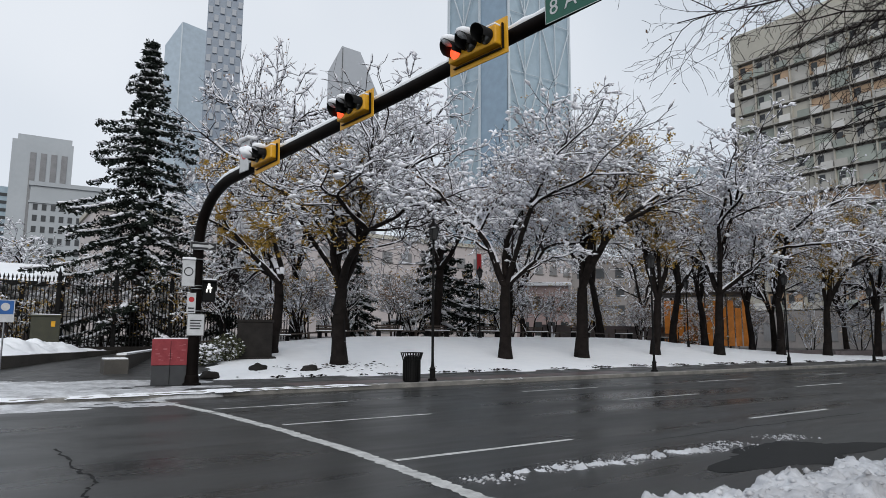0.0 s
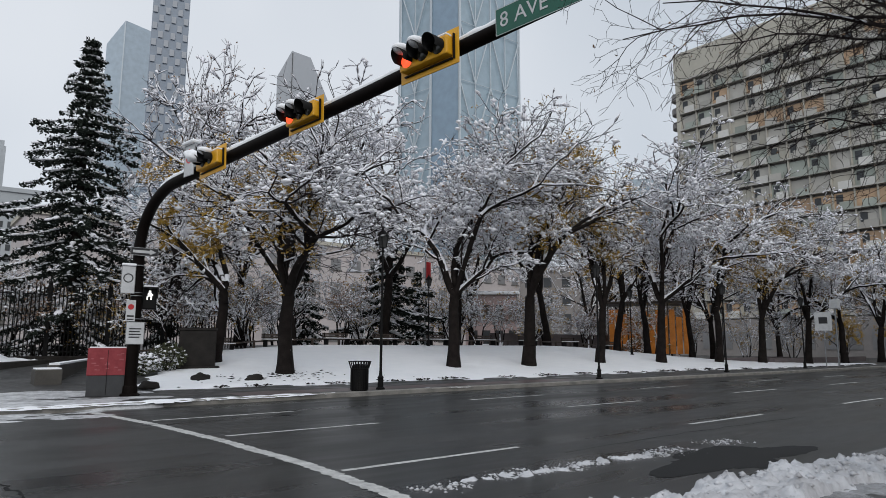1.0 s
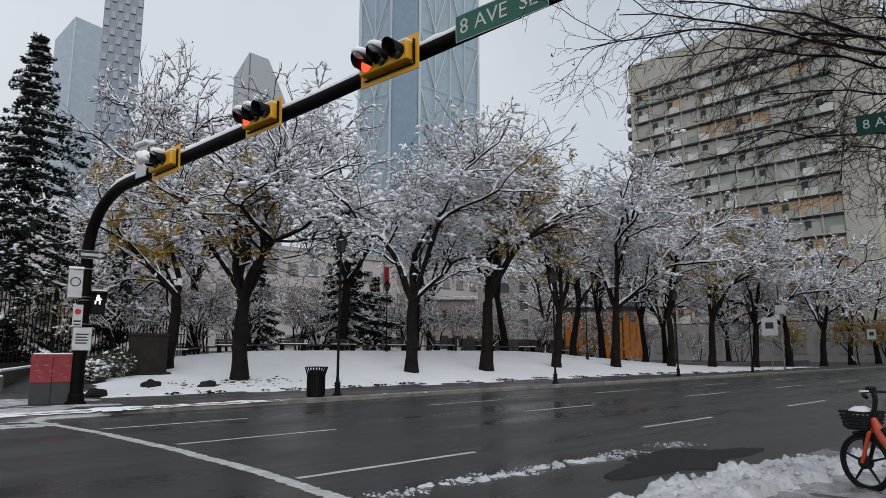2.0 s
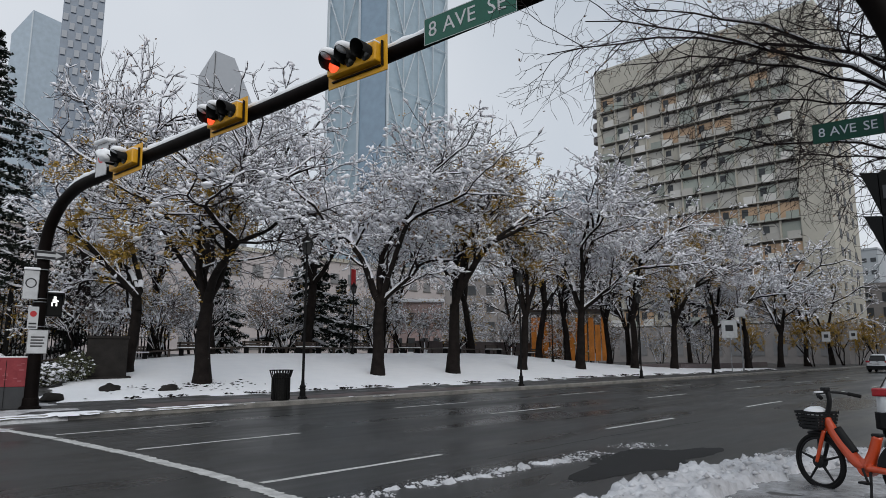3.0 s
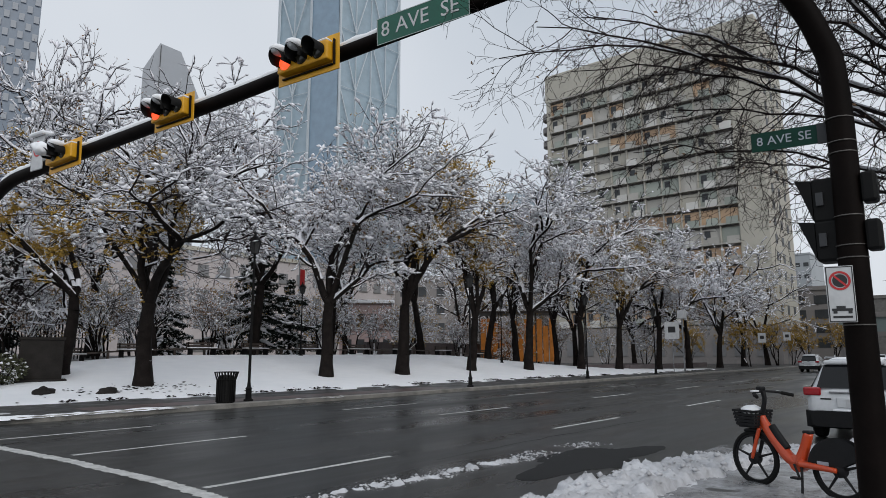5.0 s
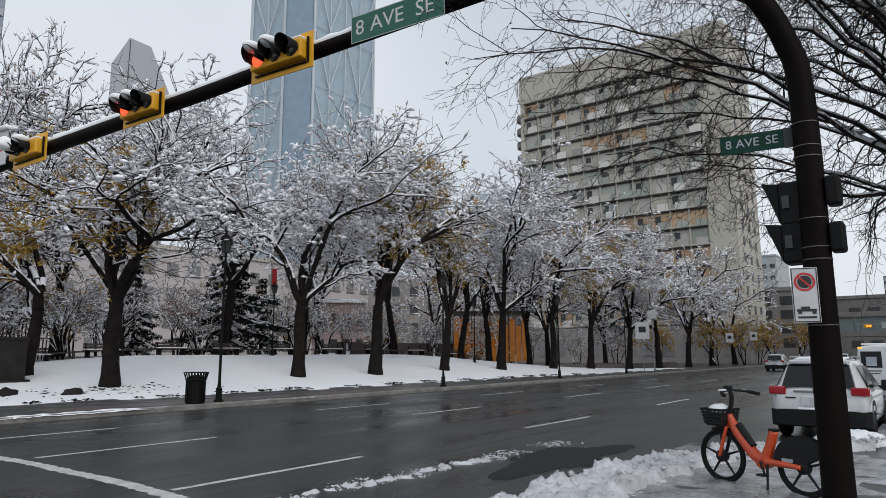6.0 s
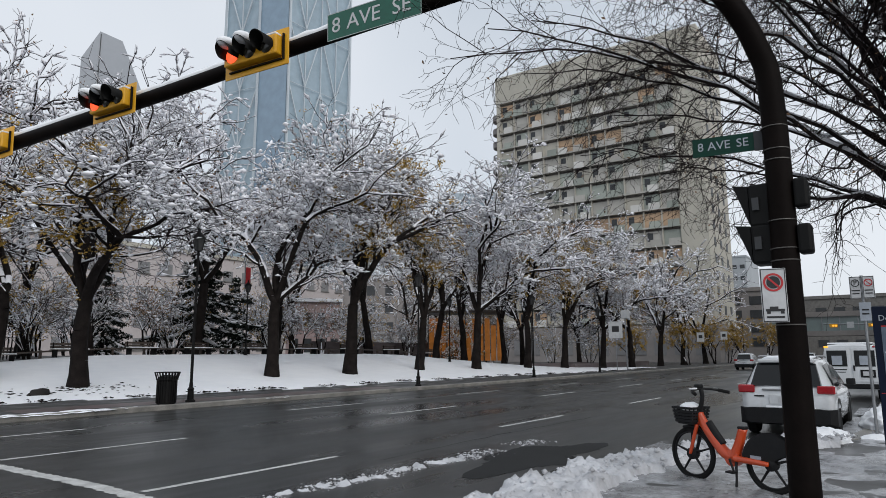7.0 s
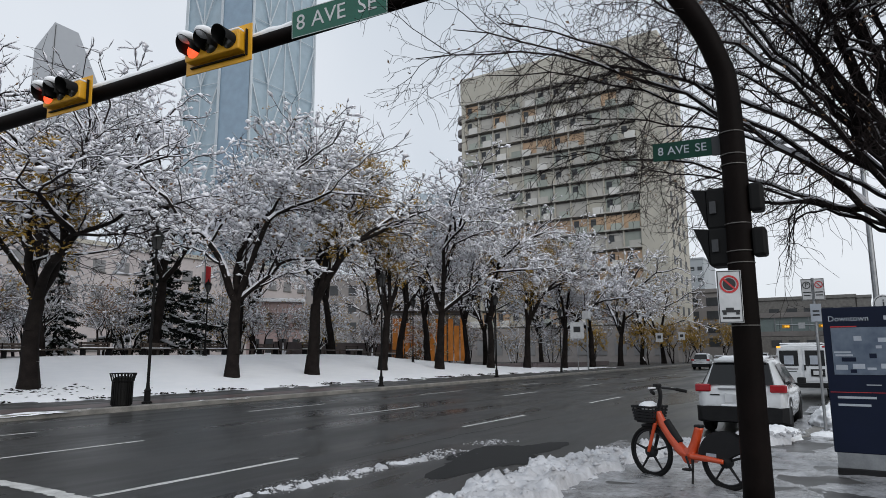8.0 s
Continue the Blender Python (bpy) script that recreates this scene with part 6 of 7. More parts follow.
def suv(m, name="parked_suv", label="white compact SUV parked at the kerb, dusted with snow", detail=True, paint=None):
    paint = paint or M_CARWHITE
    c = thing(name, label, "car", m)
    st = [section(.78, .42, .95, 1.02, .62, 0.0), section(.88, .34, 1.02, 1.08, .66, .06), section(.905, .30, 1.05, 1.30, .62, .20), section(.915, .28, 1.06, 1.58, .60, .46), section(.92, .26, 1.04, 1.655, .60, .8),
          section(.92, .26, 1.02, 1.68, .61, 1.5), section(.92, .26, 1.0, 1.66, .61, 2.2), section(.92, .26, .98, 1.56, .60, 2.75), section(.915, .26, .97, 1.22, .62, 3.3),
          section(.91, .27, .95, 1.02, .70, 3.6), section(.89, .29, .88, .93, .68, 4.1), section(.82, .34, .72, .78, .60, 4.45), section(.66, .42, .58, .62, .50, 4.57)]
    body = part("body", loft(st, 8), paint, c, smooth=True)
    md = body.modifiers.new("edge", "EDGE_SPLIT")
    md.split_angle = radians(50)
    part("bumper_trim", loft([(-.05, [(.70, .30), (.80, .33), (.82, .60), (.6, .62)]), (.10, [(.84, .26), (.93, .28), (.935, .62), (.7, .63)]), (.42, [(.86, .26), (.945, .27), (.945, .55), (.7, .6)])], 4), M_PLASTIC, c, "black lower bumper cladding")
    bm = bmesh.new()
    vs = [bm.verts.new(q) for q in ((.015, -.68, 1.09), (.015, .68, 1.09), (.36, .57, 1.56), (.36, -.57, 1.56), (.2, -.70, 1.07), (.2, .70, 1.07), (.52, .58, 1.54), (.52, -.58, 1.54))]
    for f in ((0, 1, 2, 3), (0, 4, 5, 1), (1, 5, 6, 2), (2, 6, 7, 3), (3, 7, 4, 0)):
        bm.faces.new([vs[i] for i in f])
    part("rear_glass", bm, M_CARGLASS, c, "dark rear window")
    part("spoiler", boxes((.30, .62, -.56, .56, 1.57, 1.66), bevel=.03), paint, c)
    for sgn in (-1, 1):
        lamp = part("tail_lamp", boxes((-.03, .30, min(sgn * .60, sgn * .935), max(sgn * .60, sgn * .935), .93, 1.10), bevel=.03), M_TAIL, c, "red tail lamp")
        part("reflector", boxes((-.04, .0, min(sgn * .62, sgn * .74), max(sgn * .62, sgn * .74), .52, .56)), M_TAIL, c)
        ys = sgn * 0.90
        for a in ((.75, 1.65), (1.72, 2.62)):
            zt0, zt1 = 1.52, (1.56 if a[1] < 2 else 1.50)
            quad("side_window", [(a[0] - (.25 if a[0] < 1 else 0), sgn * .885, 1.08), (a[1] + (.35 if a[1] > 2 else 0), sgn * .885, 1.05), (a[1], sgn * .672, zt1), (a[0], sgn * .672, zt0)], M_CARGLASS, c)
        part("door_mirror", boxes((2.78, 2.95, min(sgn * .93, sgn * 1.12), max(sgn * .93, sgn * 1.12), 1.02, 1.18), bevel=.03), M_PLASTIC, c)
        for x in (.82, 3.52):
            wheel(c, x, sgn * .80, .36, .23, sgn)
            bm = bmesh.new()
            n = 16
            for q in range(n):
                a, b = math.pi * q / n, math.pi * (q + 1) / n
                vs = [bm.verts.new((x + r * math.cos(t), sgn * .926, .36 + r * math.sin(t))) for r, t in ((.37, a), (.37, b), (.46, b), (.46, a))]
                bm.faces.new(vs)
            part("arch_trim", bm, M_PLASTIC, c)
        part("roof_rail", tube(bmesh.new(), [(.6, sgn * .58, 1.68), (.7, sgn * .58, 1.72), (2.2, sgn * .58, 1.71), (2.35, sgn * .58, 1.67)], .018, 6), M_ALLOY, c)
    part("plate_recess", boxes((-.035, .0, -.32, .32, .70, .90), bevel=.01), paint, c)
    part("number_plate", boxes((-.045, -.036, -.15, .15, .73, .87)), M_WHITE, c, "blank white number plate")
    part("chrome_strip", boxes((-.03, .02, -.45, .45, .985, 1.02), bevel=.008), M_ALLOY, c)
    part("badge", boxes((-.04, .0, -.08, .08, 1.02, 1.08), bevel=.015), M_ALLOY, c)
    part("model_mark", boxes((-.012, .0, .42, .62, .85, .88)), M_SIGNBLACK, c)
    part("wiper", tube(bmesh.new(), [(.12, 0, 1.12), (.2, .25, 1.2)], .012, 5), M_PLASTIC, c)
    part("exhaust", tube(bmesh.new(), [(-.04, -.5, .30), (.2, -.5, .30)], .035, 8), M_ALLOY, c)
    part("snow_on_roof", loft([(.5, [(.3, 1.63), (.5, 1.66), (.45, 1.69), (.2, 1.70)]), (1.3, [(.3, 1.66), (.55, 1.68), (.5, 1.715), (.2, 1.73)]), (2.3, [(.3, 1.64), (.5, 1.66), (.45, 1.69), (.2, 1.70)])], 4), M_SNOW, c, smooth=True)
    part("snow_on_bumper", boxes((-.05, .06, -.55, .4, .62, .66), bevel=.018), M_SNOW, c)
    return c


suv(pose(16.0, 2.33, 0.0))


def cargo_van(m):
    c = thing("cargo_van", "white passenger van with dark rear door windows parked at the kerb", "van", m)

    def sec(x, w, zb, zt, k=.92):
        return (x, [(w * .9, zb), (w, zb + .12), (w * 1.005, zb + .5), (w * .99, zt * .58), (w * .95, zt * .72), (w * k * .93, zt - .12), (w * k * .8, zt - .02), (w * .4, zt + .02)])
    st = [sec(0, .95, .48, 2.02), sec(.05, .99, .42, 2.08), sec(1.5, 1.0, .40, 2.12), sec(3.6, 1.0, .40, 2.10), sec(4.0, 1.0, .4, 1.98), sec(4.55, .99, .4, 1.32), sec(5.4, .94, .42, 1.12), sec(5.6, .86, .5, .95)]
    part("body", loft(st, 8), M_CARWHITE, c, smooth=False)
    part("bumper", boxes((-.14, .02, -.95, .95, .44, .62), bevel=.03), M_PLASTIC, c, "black rear bumper")
    for y0, y1 in ((-.84, -.06), (.06, .84)):
        d = part("rear_door", boxes((-.02, .02, y0 - .02, y1 + .02, .68, 1.96), bevel=.012), M_CARWHITE, c)
        part("window", boxes((-.034, -.021, y0 + .06, y1 - .06, 1.26, 1.86), bevel=.006), M_CARGLASS, d)
        part("notice", boxes((-.04, -.035, (y0 + y1) / 2 - .17, (y0 + y1) / 2 + .17, 1.32, 1.66)), M_PALE, d, "paper notice behind the glass")
    part("number_plate", boxes((-.05, -.02, -.68, -.36, .92, 1.08)), M_WHITE, c)
    part("plate_frame", boxes((-.045, -.021, -.76, -.28, .86, 1.14)), M_PLASTIC, c)
    part("handle", boxes((-.06, -.02, -.12, -.06, 1.1, 1.3)), M_PLASTIC, c)
    for sgn in (-1, 1):
        part("tail_lamp", boxes((-.03, .03, min(sgn * .90, sgn * .985), max(sgn * .90, sgn * .985), 1.1, 1.55), bevel=.012), M_TAIL, c, "tall red tail lamp")
        part("marker_lamp", boxes((-.02, .05, min(sgn * .72, sgn * .86), max(sgn * .72, sgn * .86), 1.96, 2.03), bevel=.012), M_AMBER if sgn > 0 else M_TAIL, c)
        quad("side_window", [(.4, sgn * .985, 1.3), (1.9, sgn * .985, 1.3), (1.9, sgn * .91, 1.82), (.4, sgn * .91, 1.82)], M_CARGLASS, c)
        for x in (.95, 4.5):
            wheel(c, x, sgn * .86, .37, .24, sgn)
    part("roof_snow", boxes((.1, 3.6, -.75, .75, 2.1, 2.16), bevel=.03), M_SNOW, c)
    part("print_bar", boxes((-.026, -.021, .15, .7, 1.12, 1.16), (-.026, -.021, .2, .6, 1.03, 1.06)), M_SIGNBLACK, c)


cargo_van(pose(29.6, 1.98, 0.0))
fc = suv(pose(74.0, 14.4, 0.0), label="white SUV standing far down the street", name="far_suv")
copy_thing(fc, pose(46, 2.2, 0))
copy_thing(fc, pose(58, 2.2, 0))
copy_thing(fc, pose(96, 11.0, 0))
copy_thing(fc, pose(112, 14.6, 0))

# ------------------------------------------------------------------ orange hire bike
def hire_bike():
    front, rear = Vector((9.32, 2.52)), Vector((8.88, 1.50))
    d = (front - rear).normalized()
    ang = math.degrees(math.atan2(d.y, d.x))
    b = thing("hire_bike", "orange step-through electric hire bike with a black front basket", "bicycle", pose(rear.x, rear.y, 0.165, 0, 0, ang))
    WB, R = 1.11, 0.315

    def rim_wheel(x):
        bm = bmesh.new()
        pts = [(x + R * math.cos(a), 0, R + R * math.sin(a)) for a in [2 * math.pi * k / 32 for k in range(33)]]
        tube(bm, pts, 0.026, 8, False)
        w = part("wheel", bm, M_RUBBER, b, "black tyre", smooth=True)
        bm = bmesh.new()
        tube(bm, [(x + (R - .035) * math.cos(a), 0, R + (R - .035) * math.sin(a)) for a in [2 * math.pi * k / 32 for k in range(33)]], 0.016, 6, False)
        part("rim", bm, M_PLASTIC, w)
        for k in range(5):
            a = 2 * math.pi * k / 5 + .3
            part("spoke", tube(bmesh.new(), [(x + .05 * math.cos(a), 0, R + .05 * math.sin(a)), (x + (R - .04) * math.cos(a), 0, R + (R - .04) * math.sin(a))], [0.018, 0.012], 6), M_PLASTIC, w)
        bm = bmesh.new()
        lathe(bm, [(0.02, -.06), (0.075, -.04), (0.075, .04), (0.02, .06)], 14)
        bmesh.ops.transform(bm, matrix=pose(x, 0, R, 90), verts=bm.verts[:])
        part("hub", bm, M_PLASTIC, w)

    rim_wheel(0)
    rim_wheel(WB)

    def bar(name, pts, r, material, label="", flat=None):
        bm = bmesh.new()
        bent(bm, pts, r if hasattr(r, "__len__") else [r] * len(pts), 12)
        if flat:
            for v in bm.verts:
                v.co.y *= flat
        return part(name, bm, material, b, label, smooth=True)

    bar("down_tube", [(.98, 0, .84), (.90, 0, .70), (.74, 0, .50), (.62, 0, .38), (.50, 0, .33)], [.05, .062, .07, .075, .07], M_ORANGEPAINT, "thick orange frame tube")
    bar("battery_cover", [(.84, 0, .74), (.74, 0, .60), (.64, 0, .48)], [.045, .05, .045], M_PLASTIC, "black battery cover on the frame")
    bar("seat_tube", [(.50, 0, .33), (.42, 0, .50), (.35, 0, .70)], [.075, .06, .055], M_ORANGEPAINT)
    for q in (-.055, .055):
        bar("chain_stay", [(.48, q * .8, .33), (.2, q * 1.3, .33), (0, q * 1.3, .32)], [.045, .035, .028], M_ORANGEPAINT)
        bar("fork_blade", [(.985, q * .9, .70), (1.04, q * 1.1, .52), (WB, q * 1.1, R)], [.026, .024, .02], M_ORANGEPAINT if q > 0 else M_PLASTIC)
    bar("head_tube", [(.97, 0, .86), (1.0, 0, .70)], .05, M_ORANGEPAINT)
    bar("stem", [(.98, 0, .84), (.93, 0, .98), (.915, 0, 1.08), (.93, 0, 1.16)], [.035, .028, .028, .03], M_PLASTIC)
    bar("handlebar", [(.80, -.33, 1.12), (.90, -.2, 1.15), (.94, 0, 1.16), (.90, .2, 1.15), (.80, .33, 1.12)], .016, M_PLASTIC, "black swept handlebar")
    for q in (-1, 1):
        bar("grip", [(.75, q * .35, 1.11), (.86, q * .26, 1.14)], .022, M_RUBBER)
    part("display", boxes((.92, 1.0, -.05, .05, 1.17, 1.22), bevel=.015), M_PLASTIC, b)
    part("bar_snow", boxes((.87, .91, .14, .27, 1.16, 1.18), bevel=.009), M_SNOW, b)
    # basket: rim, floor, slats
    bk = part("basket", boxes((1.03, 1.27, -.14, .14, .76, .79), bevel=.01), M_PLASTIC, b, "black slatted basket holding snow", m=pose(-0.05, 0, -0.06))
    for z in (.79, .83, .87, .91, .955):
        k = (z - .78) * .16
        part("basket_band", boxes((1.02 - k, 1.03 - k, -.15 - k, .15 + k, z, z + .03), (1.28 + k, 1.29 + k, -.15 - k, .15 + k, z, z + .03),
                                  (1.02 - k, 1.29 + k, -.16 - k, -.15 - k, z, z + .03), (1.02 - k, 1.29 + k, .15 + k, .16 + k, z, z + .03)), M_PLASTIC, bk)
    for i in range(5):
        for sg in (-1, 1):
            part("basket_rib", tube(bmesh.new(), [(1.04 + i * .058, sg * .145, .78), (1.035 + i * .062, sg * .185, .985)], .009, 5), M_PLASTIC, bk)
            part("basket_rib", tube(bmesh.new(), [(1.155 + sg * .125, -.12 + i * .06, .78), (1.155 + sg * .165, -.15 + i * .075, .985)], .009, 5), M_PLASTIC, bk)
    bm = bmesh.new()
    bmesh.ops.create_icosphere(bm, subdivisions=3, radius=1)
    for v in bm.verts:
        k = 1 + .15 * noise.noise(v.co * 2.1)
        v.co = Vector((1.155 + v.co.x * .13 * k, v.co.y * .15 * k, .965 + v.co.z * .075 * k))
    part("basket_snow", bm, M_SNOW, bk, smooth=True)
    # mudguard-like cover over the rear wheel
    bm = bmesh.new()
    n = 18
    a0, a1 = radians(2), radians(150)
    for sg in (-1, 1):
        c0 = bm.verts.new((0, sg * .05, R + .02))
        ring = [bm.verts.new(((R + .05) * math.cos(a0 + (a1 - a0) * k / n), sg * .045, R + (R + .05) * math.sin(a0 + (a1 - a0) * k / n))) for k in range(n + 1)]
        for k in range(n):
            bm.faces.new((c0, ring[k], ring[k + 1]))
    part("rear_cover", bm, M_PLASTIC, b, "dark grey wheel cover with a pale code")
    part("code_bar", boxes((.10, .24, .052, .056, .36, .40)), M_PALE, b)
    bar("front_mudguard", [(WB + (R + .04) * math.cos(a), 0, R + (R + .04) * math.sin(a)) for a in (radians(70), radians(95), radians(120), radians(150))], .022, M_PLASTIC, flat=1.6)
    bar("kickstand", [(.42, .08, .30), (.40, .12, .12), (.39, .15, .0)], [.018, .014, .016], M_PLASTIC)
    bar("crank", [(.50, .1, .33), (.44, .11, .19)], .014, M_PLASTIC)
    part("pedal", boxes((.39, .5, .11, .2, .17, .195), bevel=.006), M_PLASTIC, b)
    bm = bmesh.new()
    lathe(bm, [(.02, -.07), (.10, -.055), (.10, .055), (.02, .07)], 18)
    bmesh.ops.transform(bm, matrix=pose(.50, 0, .33, 90), verts=bm.verts[:])
    part("motor_housing", bm, M_ORANGEPAINT, b)
    part("brand_mark", lathe(bmesh.new(), [(.05, 0), (.05, .003)], 16), M_PALE, b, m=pose(.50, .058, .33, -90))
    part("tube_cap", boxes((.30, .40, -.055, .055, .69, .73), bevel=.015), M_PLASTIC, b)


hire_bike()

# ------------------------------------------------------------------ near signs
info = thing("information_board", "dark blue street map board standing on the pavement", "information sign", pose(10.8, 0.42, 0.15, 0, 0, -90))
# local x runs along -y of the street; the face looks back at the corner
part("base", boxes((0.02, 1.28, -.14, .14, 0, .1), bevel=.01), M_PLASTIC, info)
part("plinth", boxes((0.03, 1.27, -.09, .09, .1, .30)), M_STEEL, info, "grey steel plinth")
bd = part("panel", boxes((0, 1.30, -.10, .10, .30, 2.26), bevel=.012), M_NAVY, info, "navy enamel panel")
part("map", boxes((.09, 1.22, -.106, -.101, 1.34, 1.98)), M_MAP, bd, "faded street map")
rq = random.Random(9)
for i in range(14):
    x0, z0 = rq.uniform(.1, 1.0), rq.uniform(1.36, 1.9)
    part("map_block", boxes((x0, x0 + rq.uniform(.06, .22), -.1085, -.1065 - i * .00005, z0, z0 + rq.uniform(.02, .07))), M_PALE if i % 3 else M_NAVY, bd)
part("map_header", boxes((.09, .4, -.109, -.107, 1.985, 2.0)), M_SIGNRED, bd)
lettering("lettering", "Downtown", 0.105, M_PALE, bd, pose(.31, -.104, 2.10, 90))
part("print_bar", boxes((.72, 1.15, -.104, -.101, 2.075, 2.13), (.1, .55, -.104, -.101, 1.02, 1.05), (.1, .48, -.104, -.101, .92, .95), (.45, .62, -.104, -.101, 1.2, 1.212)), M_PALE, bd)
part("red_mark", lathe(bmesh.new(), [(.06, 0), (.06, .004)], 16), M_SIGNRED, bd, m=pose(.72, -.101, .98, 90))
part("red_line", boxes((0.02, 1.28, -.104, -.101, 1.10, 1.108)), M_SIGNRED, bd)
dc = part("i_disc", lathe(bmesh.new(), [(.115, 0), (.125, .006), (.125, .03), (.115, .036)], 24), M_WHITE, info, m=pose(.74, -.05, 2.29, 90))
part("i_ring", lathe(bmesh.new(), [(.108, .036), (.108, .038)], 24), M_SIGNBLACK, dc)
part("i_field", lathe(bmesh.new(), [(.098, .038), (.098, .040)], 24), M_WHITE, dc)
lettering("lettering", "i", 0.17, M_SIGNBLACK, dc, pose(0, 0, .043))

pk = thing("parking_sign", "pair of white parking signs on a thin steel post", "sign", pose(15.5, 0.72, 0.15))
part("post", tube(bmesh.new(), [(0, 0, 0), (0, 0, 3.16)], .03, 10), M_STEEL, pk)
for q, lbl in ((.11, "P"), (-.11, "")):
    sg = plate(pk, "sign_plate", .20, .44, Matrix.Translation((-.05, q, 2.92)) @ pose(0, 0, 0, 0, 0, -85), M_WHITE, "white parking sign", M_SIGNBLACK)
    ring_mark(sg, .075, .09, M_SIGNRED if not lbl else M_SIGNBLACK, bar=not lbl)
    if lbl:
        lettering("lettering", "P", 0.12, M_SIGNBLACK, sg, pose(0, -.007, .09, 90))
    part("print_bar", boxes((-.07, .07, -.009, -.006, -.07, -.05), (-.06, .06, -.009, -.006, -.13, -.11)), M_SIGNBLACK, sg)
sg = plate(pk, "sign_plate", .20, .36, Matrix.Translation((-.05, -.02, 2.44)) @ pose(0, 0, 0, 0, 0, -85), M_PALE, "small grey notice")
part("print_bar", boxes((-.06, .06, -.009, -.006, .02, .05), (-.06, .06, -.009, -.006, -.06, -.03)), M_SIGNBLACK, sg)
part("foot_snow", lathe(bmesh.new(), [(.32, 0), (.22, .05), (.05, .09)], 12), M_SNOW, pk)

# ploughed heaps beside the parked cars
for cx, cy, rx, ry, h, sd in ((18.6, .55, 1.9, .6, .42, 1), (22.5, .4, 2.2, .55, .5, 2), (27.5, .3, 2.6, .6, .55, 3), (14.8, 1.55, .8, .45, .22, 4), (34, .4, 3, .6, .5, 5)):
    bm = bmesh.new()
    bmesh.ops.create_icosphere(bm, subdivisions=5, radius=1)
    for v in bm.verts:
        k = 1 + .2 * noise.noise(v.co * 2 + Vector((sd * 5, 0, 0))) + .1 * noise.noise(v.co * 6 + Vector((sd, 0, 0))) + .05 * noise.noise(v.co * 15)
        v.co = Vector((v.co.x * rx * k, v.co.y * ry * k, max(-.05, v.co.z * h * k)))
    tagged(part("snow_heap", bm, M_SNOW, None, smooth=True, m=pose(cx, cy, .14)), "heap of ploughed snow beside the kerb", "snow heap", kind="stuff")

# ------------------------------------------------------------------ down the street
def post_sign(x, y, h, w, hh, label, material=None, z0=0.15):
    t = thing("street_sign_post", label, "sign", pose(x, y, z0))
    part("post", tube(bmesh.new(), [(0, 0, 0), (0, 0, h)], .04, 8), M_STEEL, t)
    p = plate(t, "sign_plate", w, hh, Matrix.Translation((-.06, 0, h - hh / 2)) @ pose(0, 0, 0, 0, 0, -75), material or M_WHITE, "white sign plate", M_SIGNBLACK)
    part("symbol", boxes((-w * .25, w * .25, -.009, -.006, -hh * .12, hh * .22)), M_SIGNBLACK, p)


post_sign(60.5, 22.8, 4.6, 1.3, 1.6, "tall white sign with a dark symbol on a post")
post_sign(88, 22.0, 4.2, .9, 1.2, "white street sign far along the pavement")
post_sign(100, 21.8, 4.6, .9, 1.2, "white street sign far along the pavement")
t = thing("lamp_box_post", "grey post with a small white lantern box", "street lamp", pose(63.5, 22.9, .15))
part("post", tube(bmesh.new(), [(0, 0, 0), (0, 0, 5.0)], .08, 8), M_STEEL, t)
part("lamp_box", boxes((-.35, .35, -.35, .35, 5.0, 5.8), bevel=.05), M_WHITE, t)

# enclosed footbridge over the street
br = thing("skybridge", "glazed pedestrian bridge across the street", "bridge", pose(152, -30, 0))
part("deck", boxes((0, 5, 0, 62, 5.0, 6.0)), M_STONEGREY, br)
part("glazing", boxes((.2, 4.8, 0, 62, 6.0, 8.8)), M_BRIDGEGLASS, br, "grey-green glazing")
part("roof", boxes((-.3, 5.3, 0, 62, 8.8, 9.8)), M_STONEGREY, br)
for i in range(20):
    part("mullion", boxes((-.05, .2, 1 + i * 3.1, 1.15 + i * 3.1, 6.0, 8.8)), M_STEEL, br)
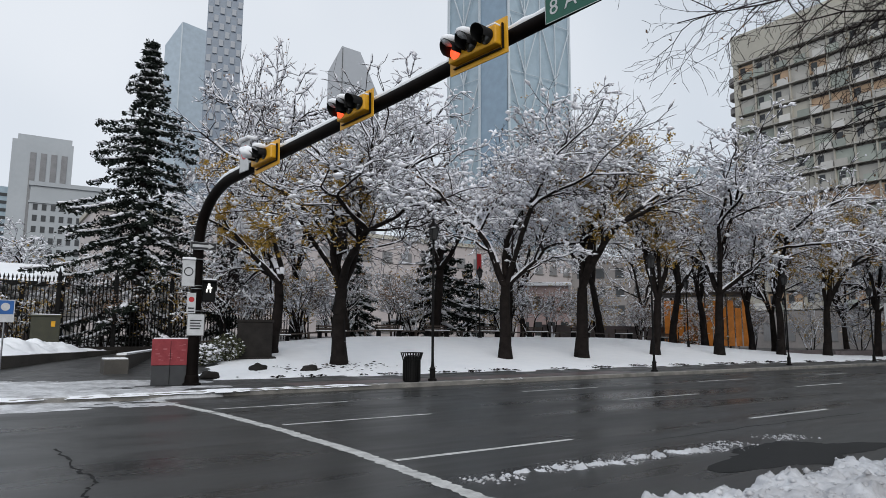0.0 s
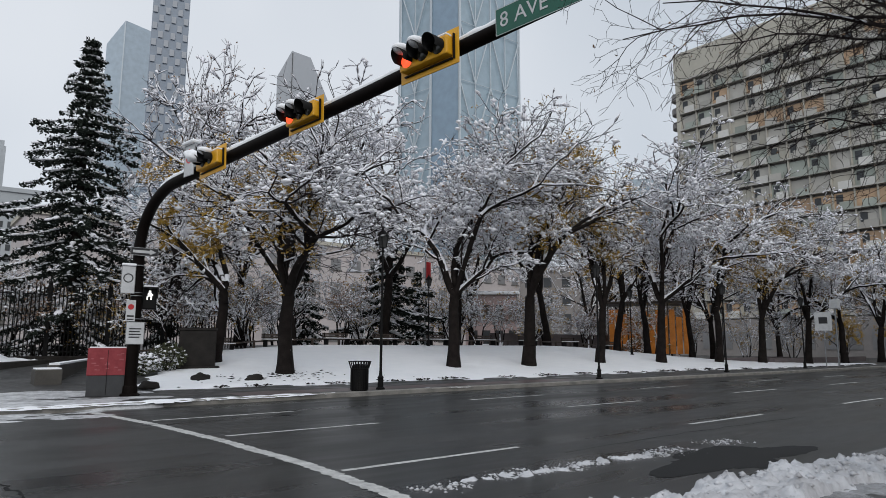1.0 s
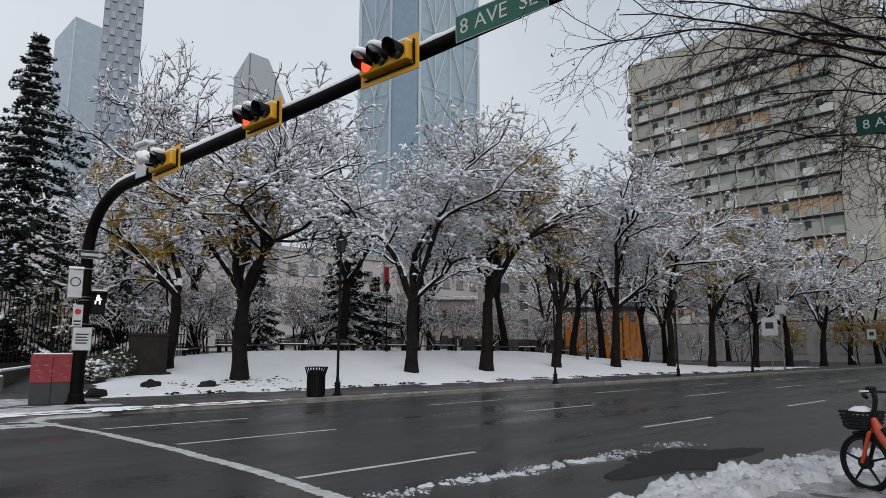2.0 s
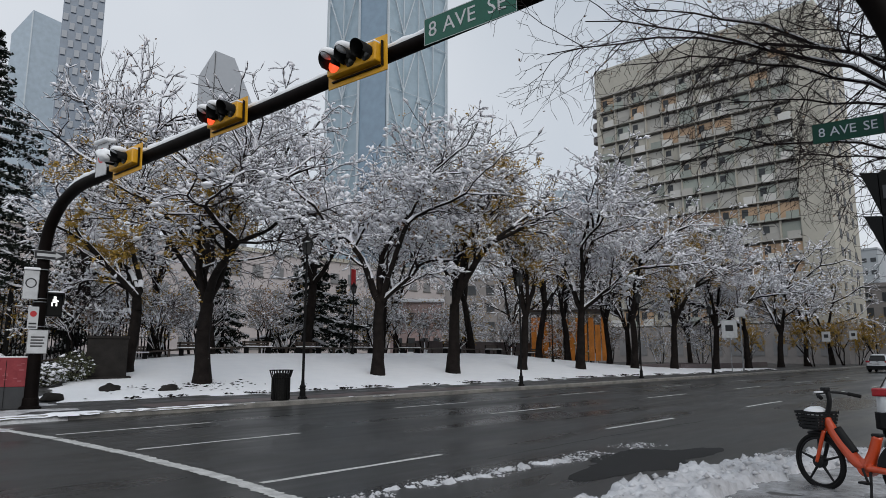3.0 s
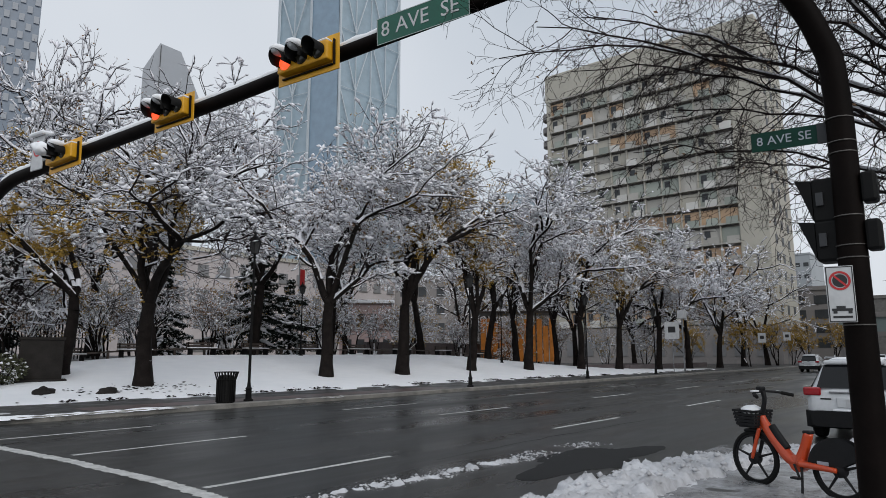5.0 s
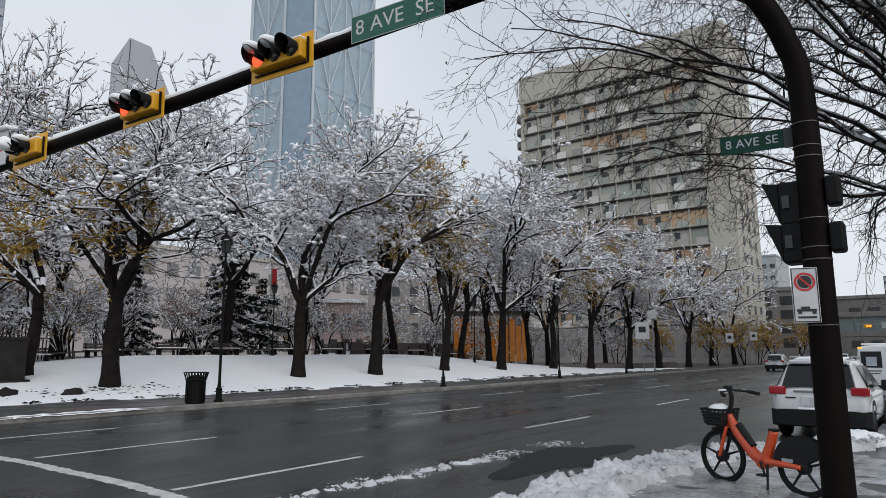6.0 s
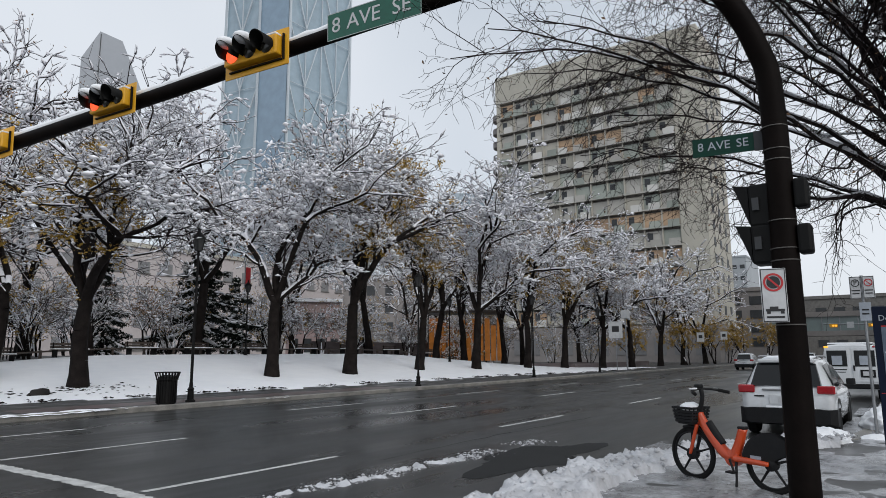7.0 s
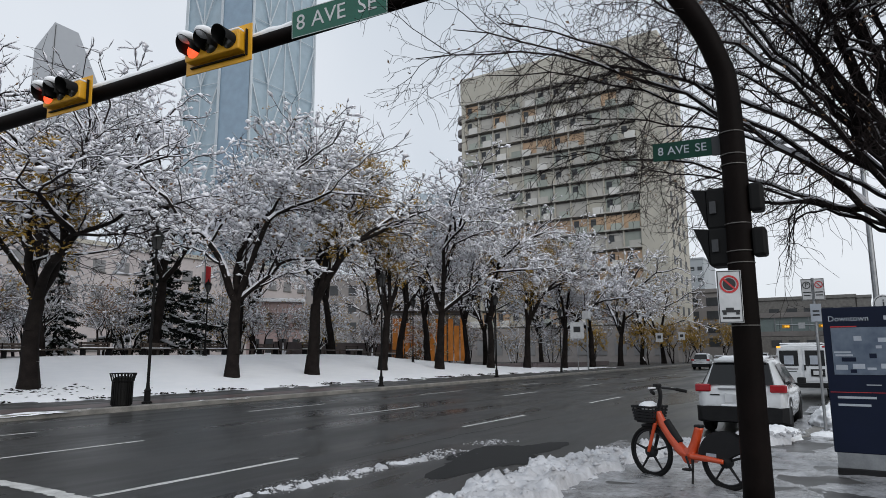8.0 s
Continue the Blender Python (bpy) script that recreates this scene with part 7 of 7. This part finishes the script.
# far signal gantry with amber lamps
gt = thing("signal_gantry", "distant signal mast arm with amber lights", "traffic signal", pose(128, -2, 0.15))
part("post", tube(bmesh.new(), [(0, 0, 0), (0, 0, 6)], .12, 8), M_STEEL, gt)
part("arm", tube(bmesh.new(), [(0, 0, 5.9), (0, 14, 6.3)], .09, 8), M_STEEL, gt)
for y in (7.0, 12.5):
    h = part("signal_head", boxes((-.2, 0, y - .6, y + .6, 5.7, 6.3), bevel=.03), M_YELLOW, gt)
    part("lens", lathe(bmesh.new(), [(.17, 0), (.17, .03)], 12), M_AMBER, h, m=pose(-.21, y - .35, 6.0, 0, -90))
    part("lens", lathe(bmesh.new(), [(.17, 0), (.17, .03)], 12), M_AMBER, h, m=pose(-.21, y + .05, 6.0, 0, -90))
part("small_sign", boxes((-.1, 0, 9.6, 10.6, 5.6, 6.6)), M_WHITE, gt)


def block(name, label, x, y0, y1, depth, h, material, fl, bay):
    """A building whose windowed face looks back along the street."""
    t = thing(name, label, "building", pose(x, y0, 0))
    w = y1 - y0
    part("wall", boxes((0, depth, 0, w, 0, h)), material, t)
    part("roof_edge", boxes((-.3, depth + .3, -.3, w + .3, h, h + .8)), material, t)
    wm = mesh_of("window", *cube_data(-.08, .1, 0, bay * .6, 0, 1.8), M_FARWIN)
    for f in range(fl):
        for i in range(int(w / bay)):
            link("window", wm, t, m=pose(0, i * bay + bay * .2, 3 + f * (h - 3) / fl))


block("stepped_block", "low grey concrete office block beyond the footbridge", 190, 0, 22, 40, 15, M_CONC, 3, 4)
block("stepped_block", "grey upper storeys beyond the footbridge", 236, -4, 24, 40, 18, M_CONC, 3, 4)
block("grey_block", "pale grey tower block at the end of the street", 330, 60, 80, 30, 46, M_STONETOWER, 8, 3.5)
block("corner_block", "dull grey street block across the side street", 150, 24, 40, 40, 14.5, M_STONEGREY, 4, 4)
# building line of the near side, closing the street
nb = thing("near_building", "plain grey office building along the near pavement", "building", pose(22, -12, 0))
part("wall", boxes((0, 120, -20, 0, 0, 8)), M_CONC, nb)
part("upper_wall", boxes((14, 120, -20, -.5, 8, 26)), M_CONC, nb)
for i in range(26):
    part("window", boxes((1.2 + i * 4.5, 4.4 + i * 4.5, -.05, .06, 1, 5.5)), M_FARWIN, nb)
lp = thing("street_lamp_pole", "tall steel street light pole", "street lamp", pose(26, -0.6, 0.15))
part("pole", tube(bmesh.new(), [(0, 0, 0), (0, 0, 9)], [.11, .07], 10), M_STEEL, lp)
part("arm", tube(bmesh.new(), [(0, 0, 8.9), (0, 2.2, 9.2)], .045, 8), M_STEEL, lp)
part("head", boxes((-.15, .15, 2.1, 2.8, 9.12, 9.26), bevel=.04), M_STEEL, lp)
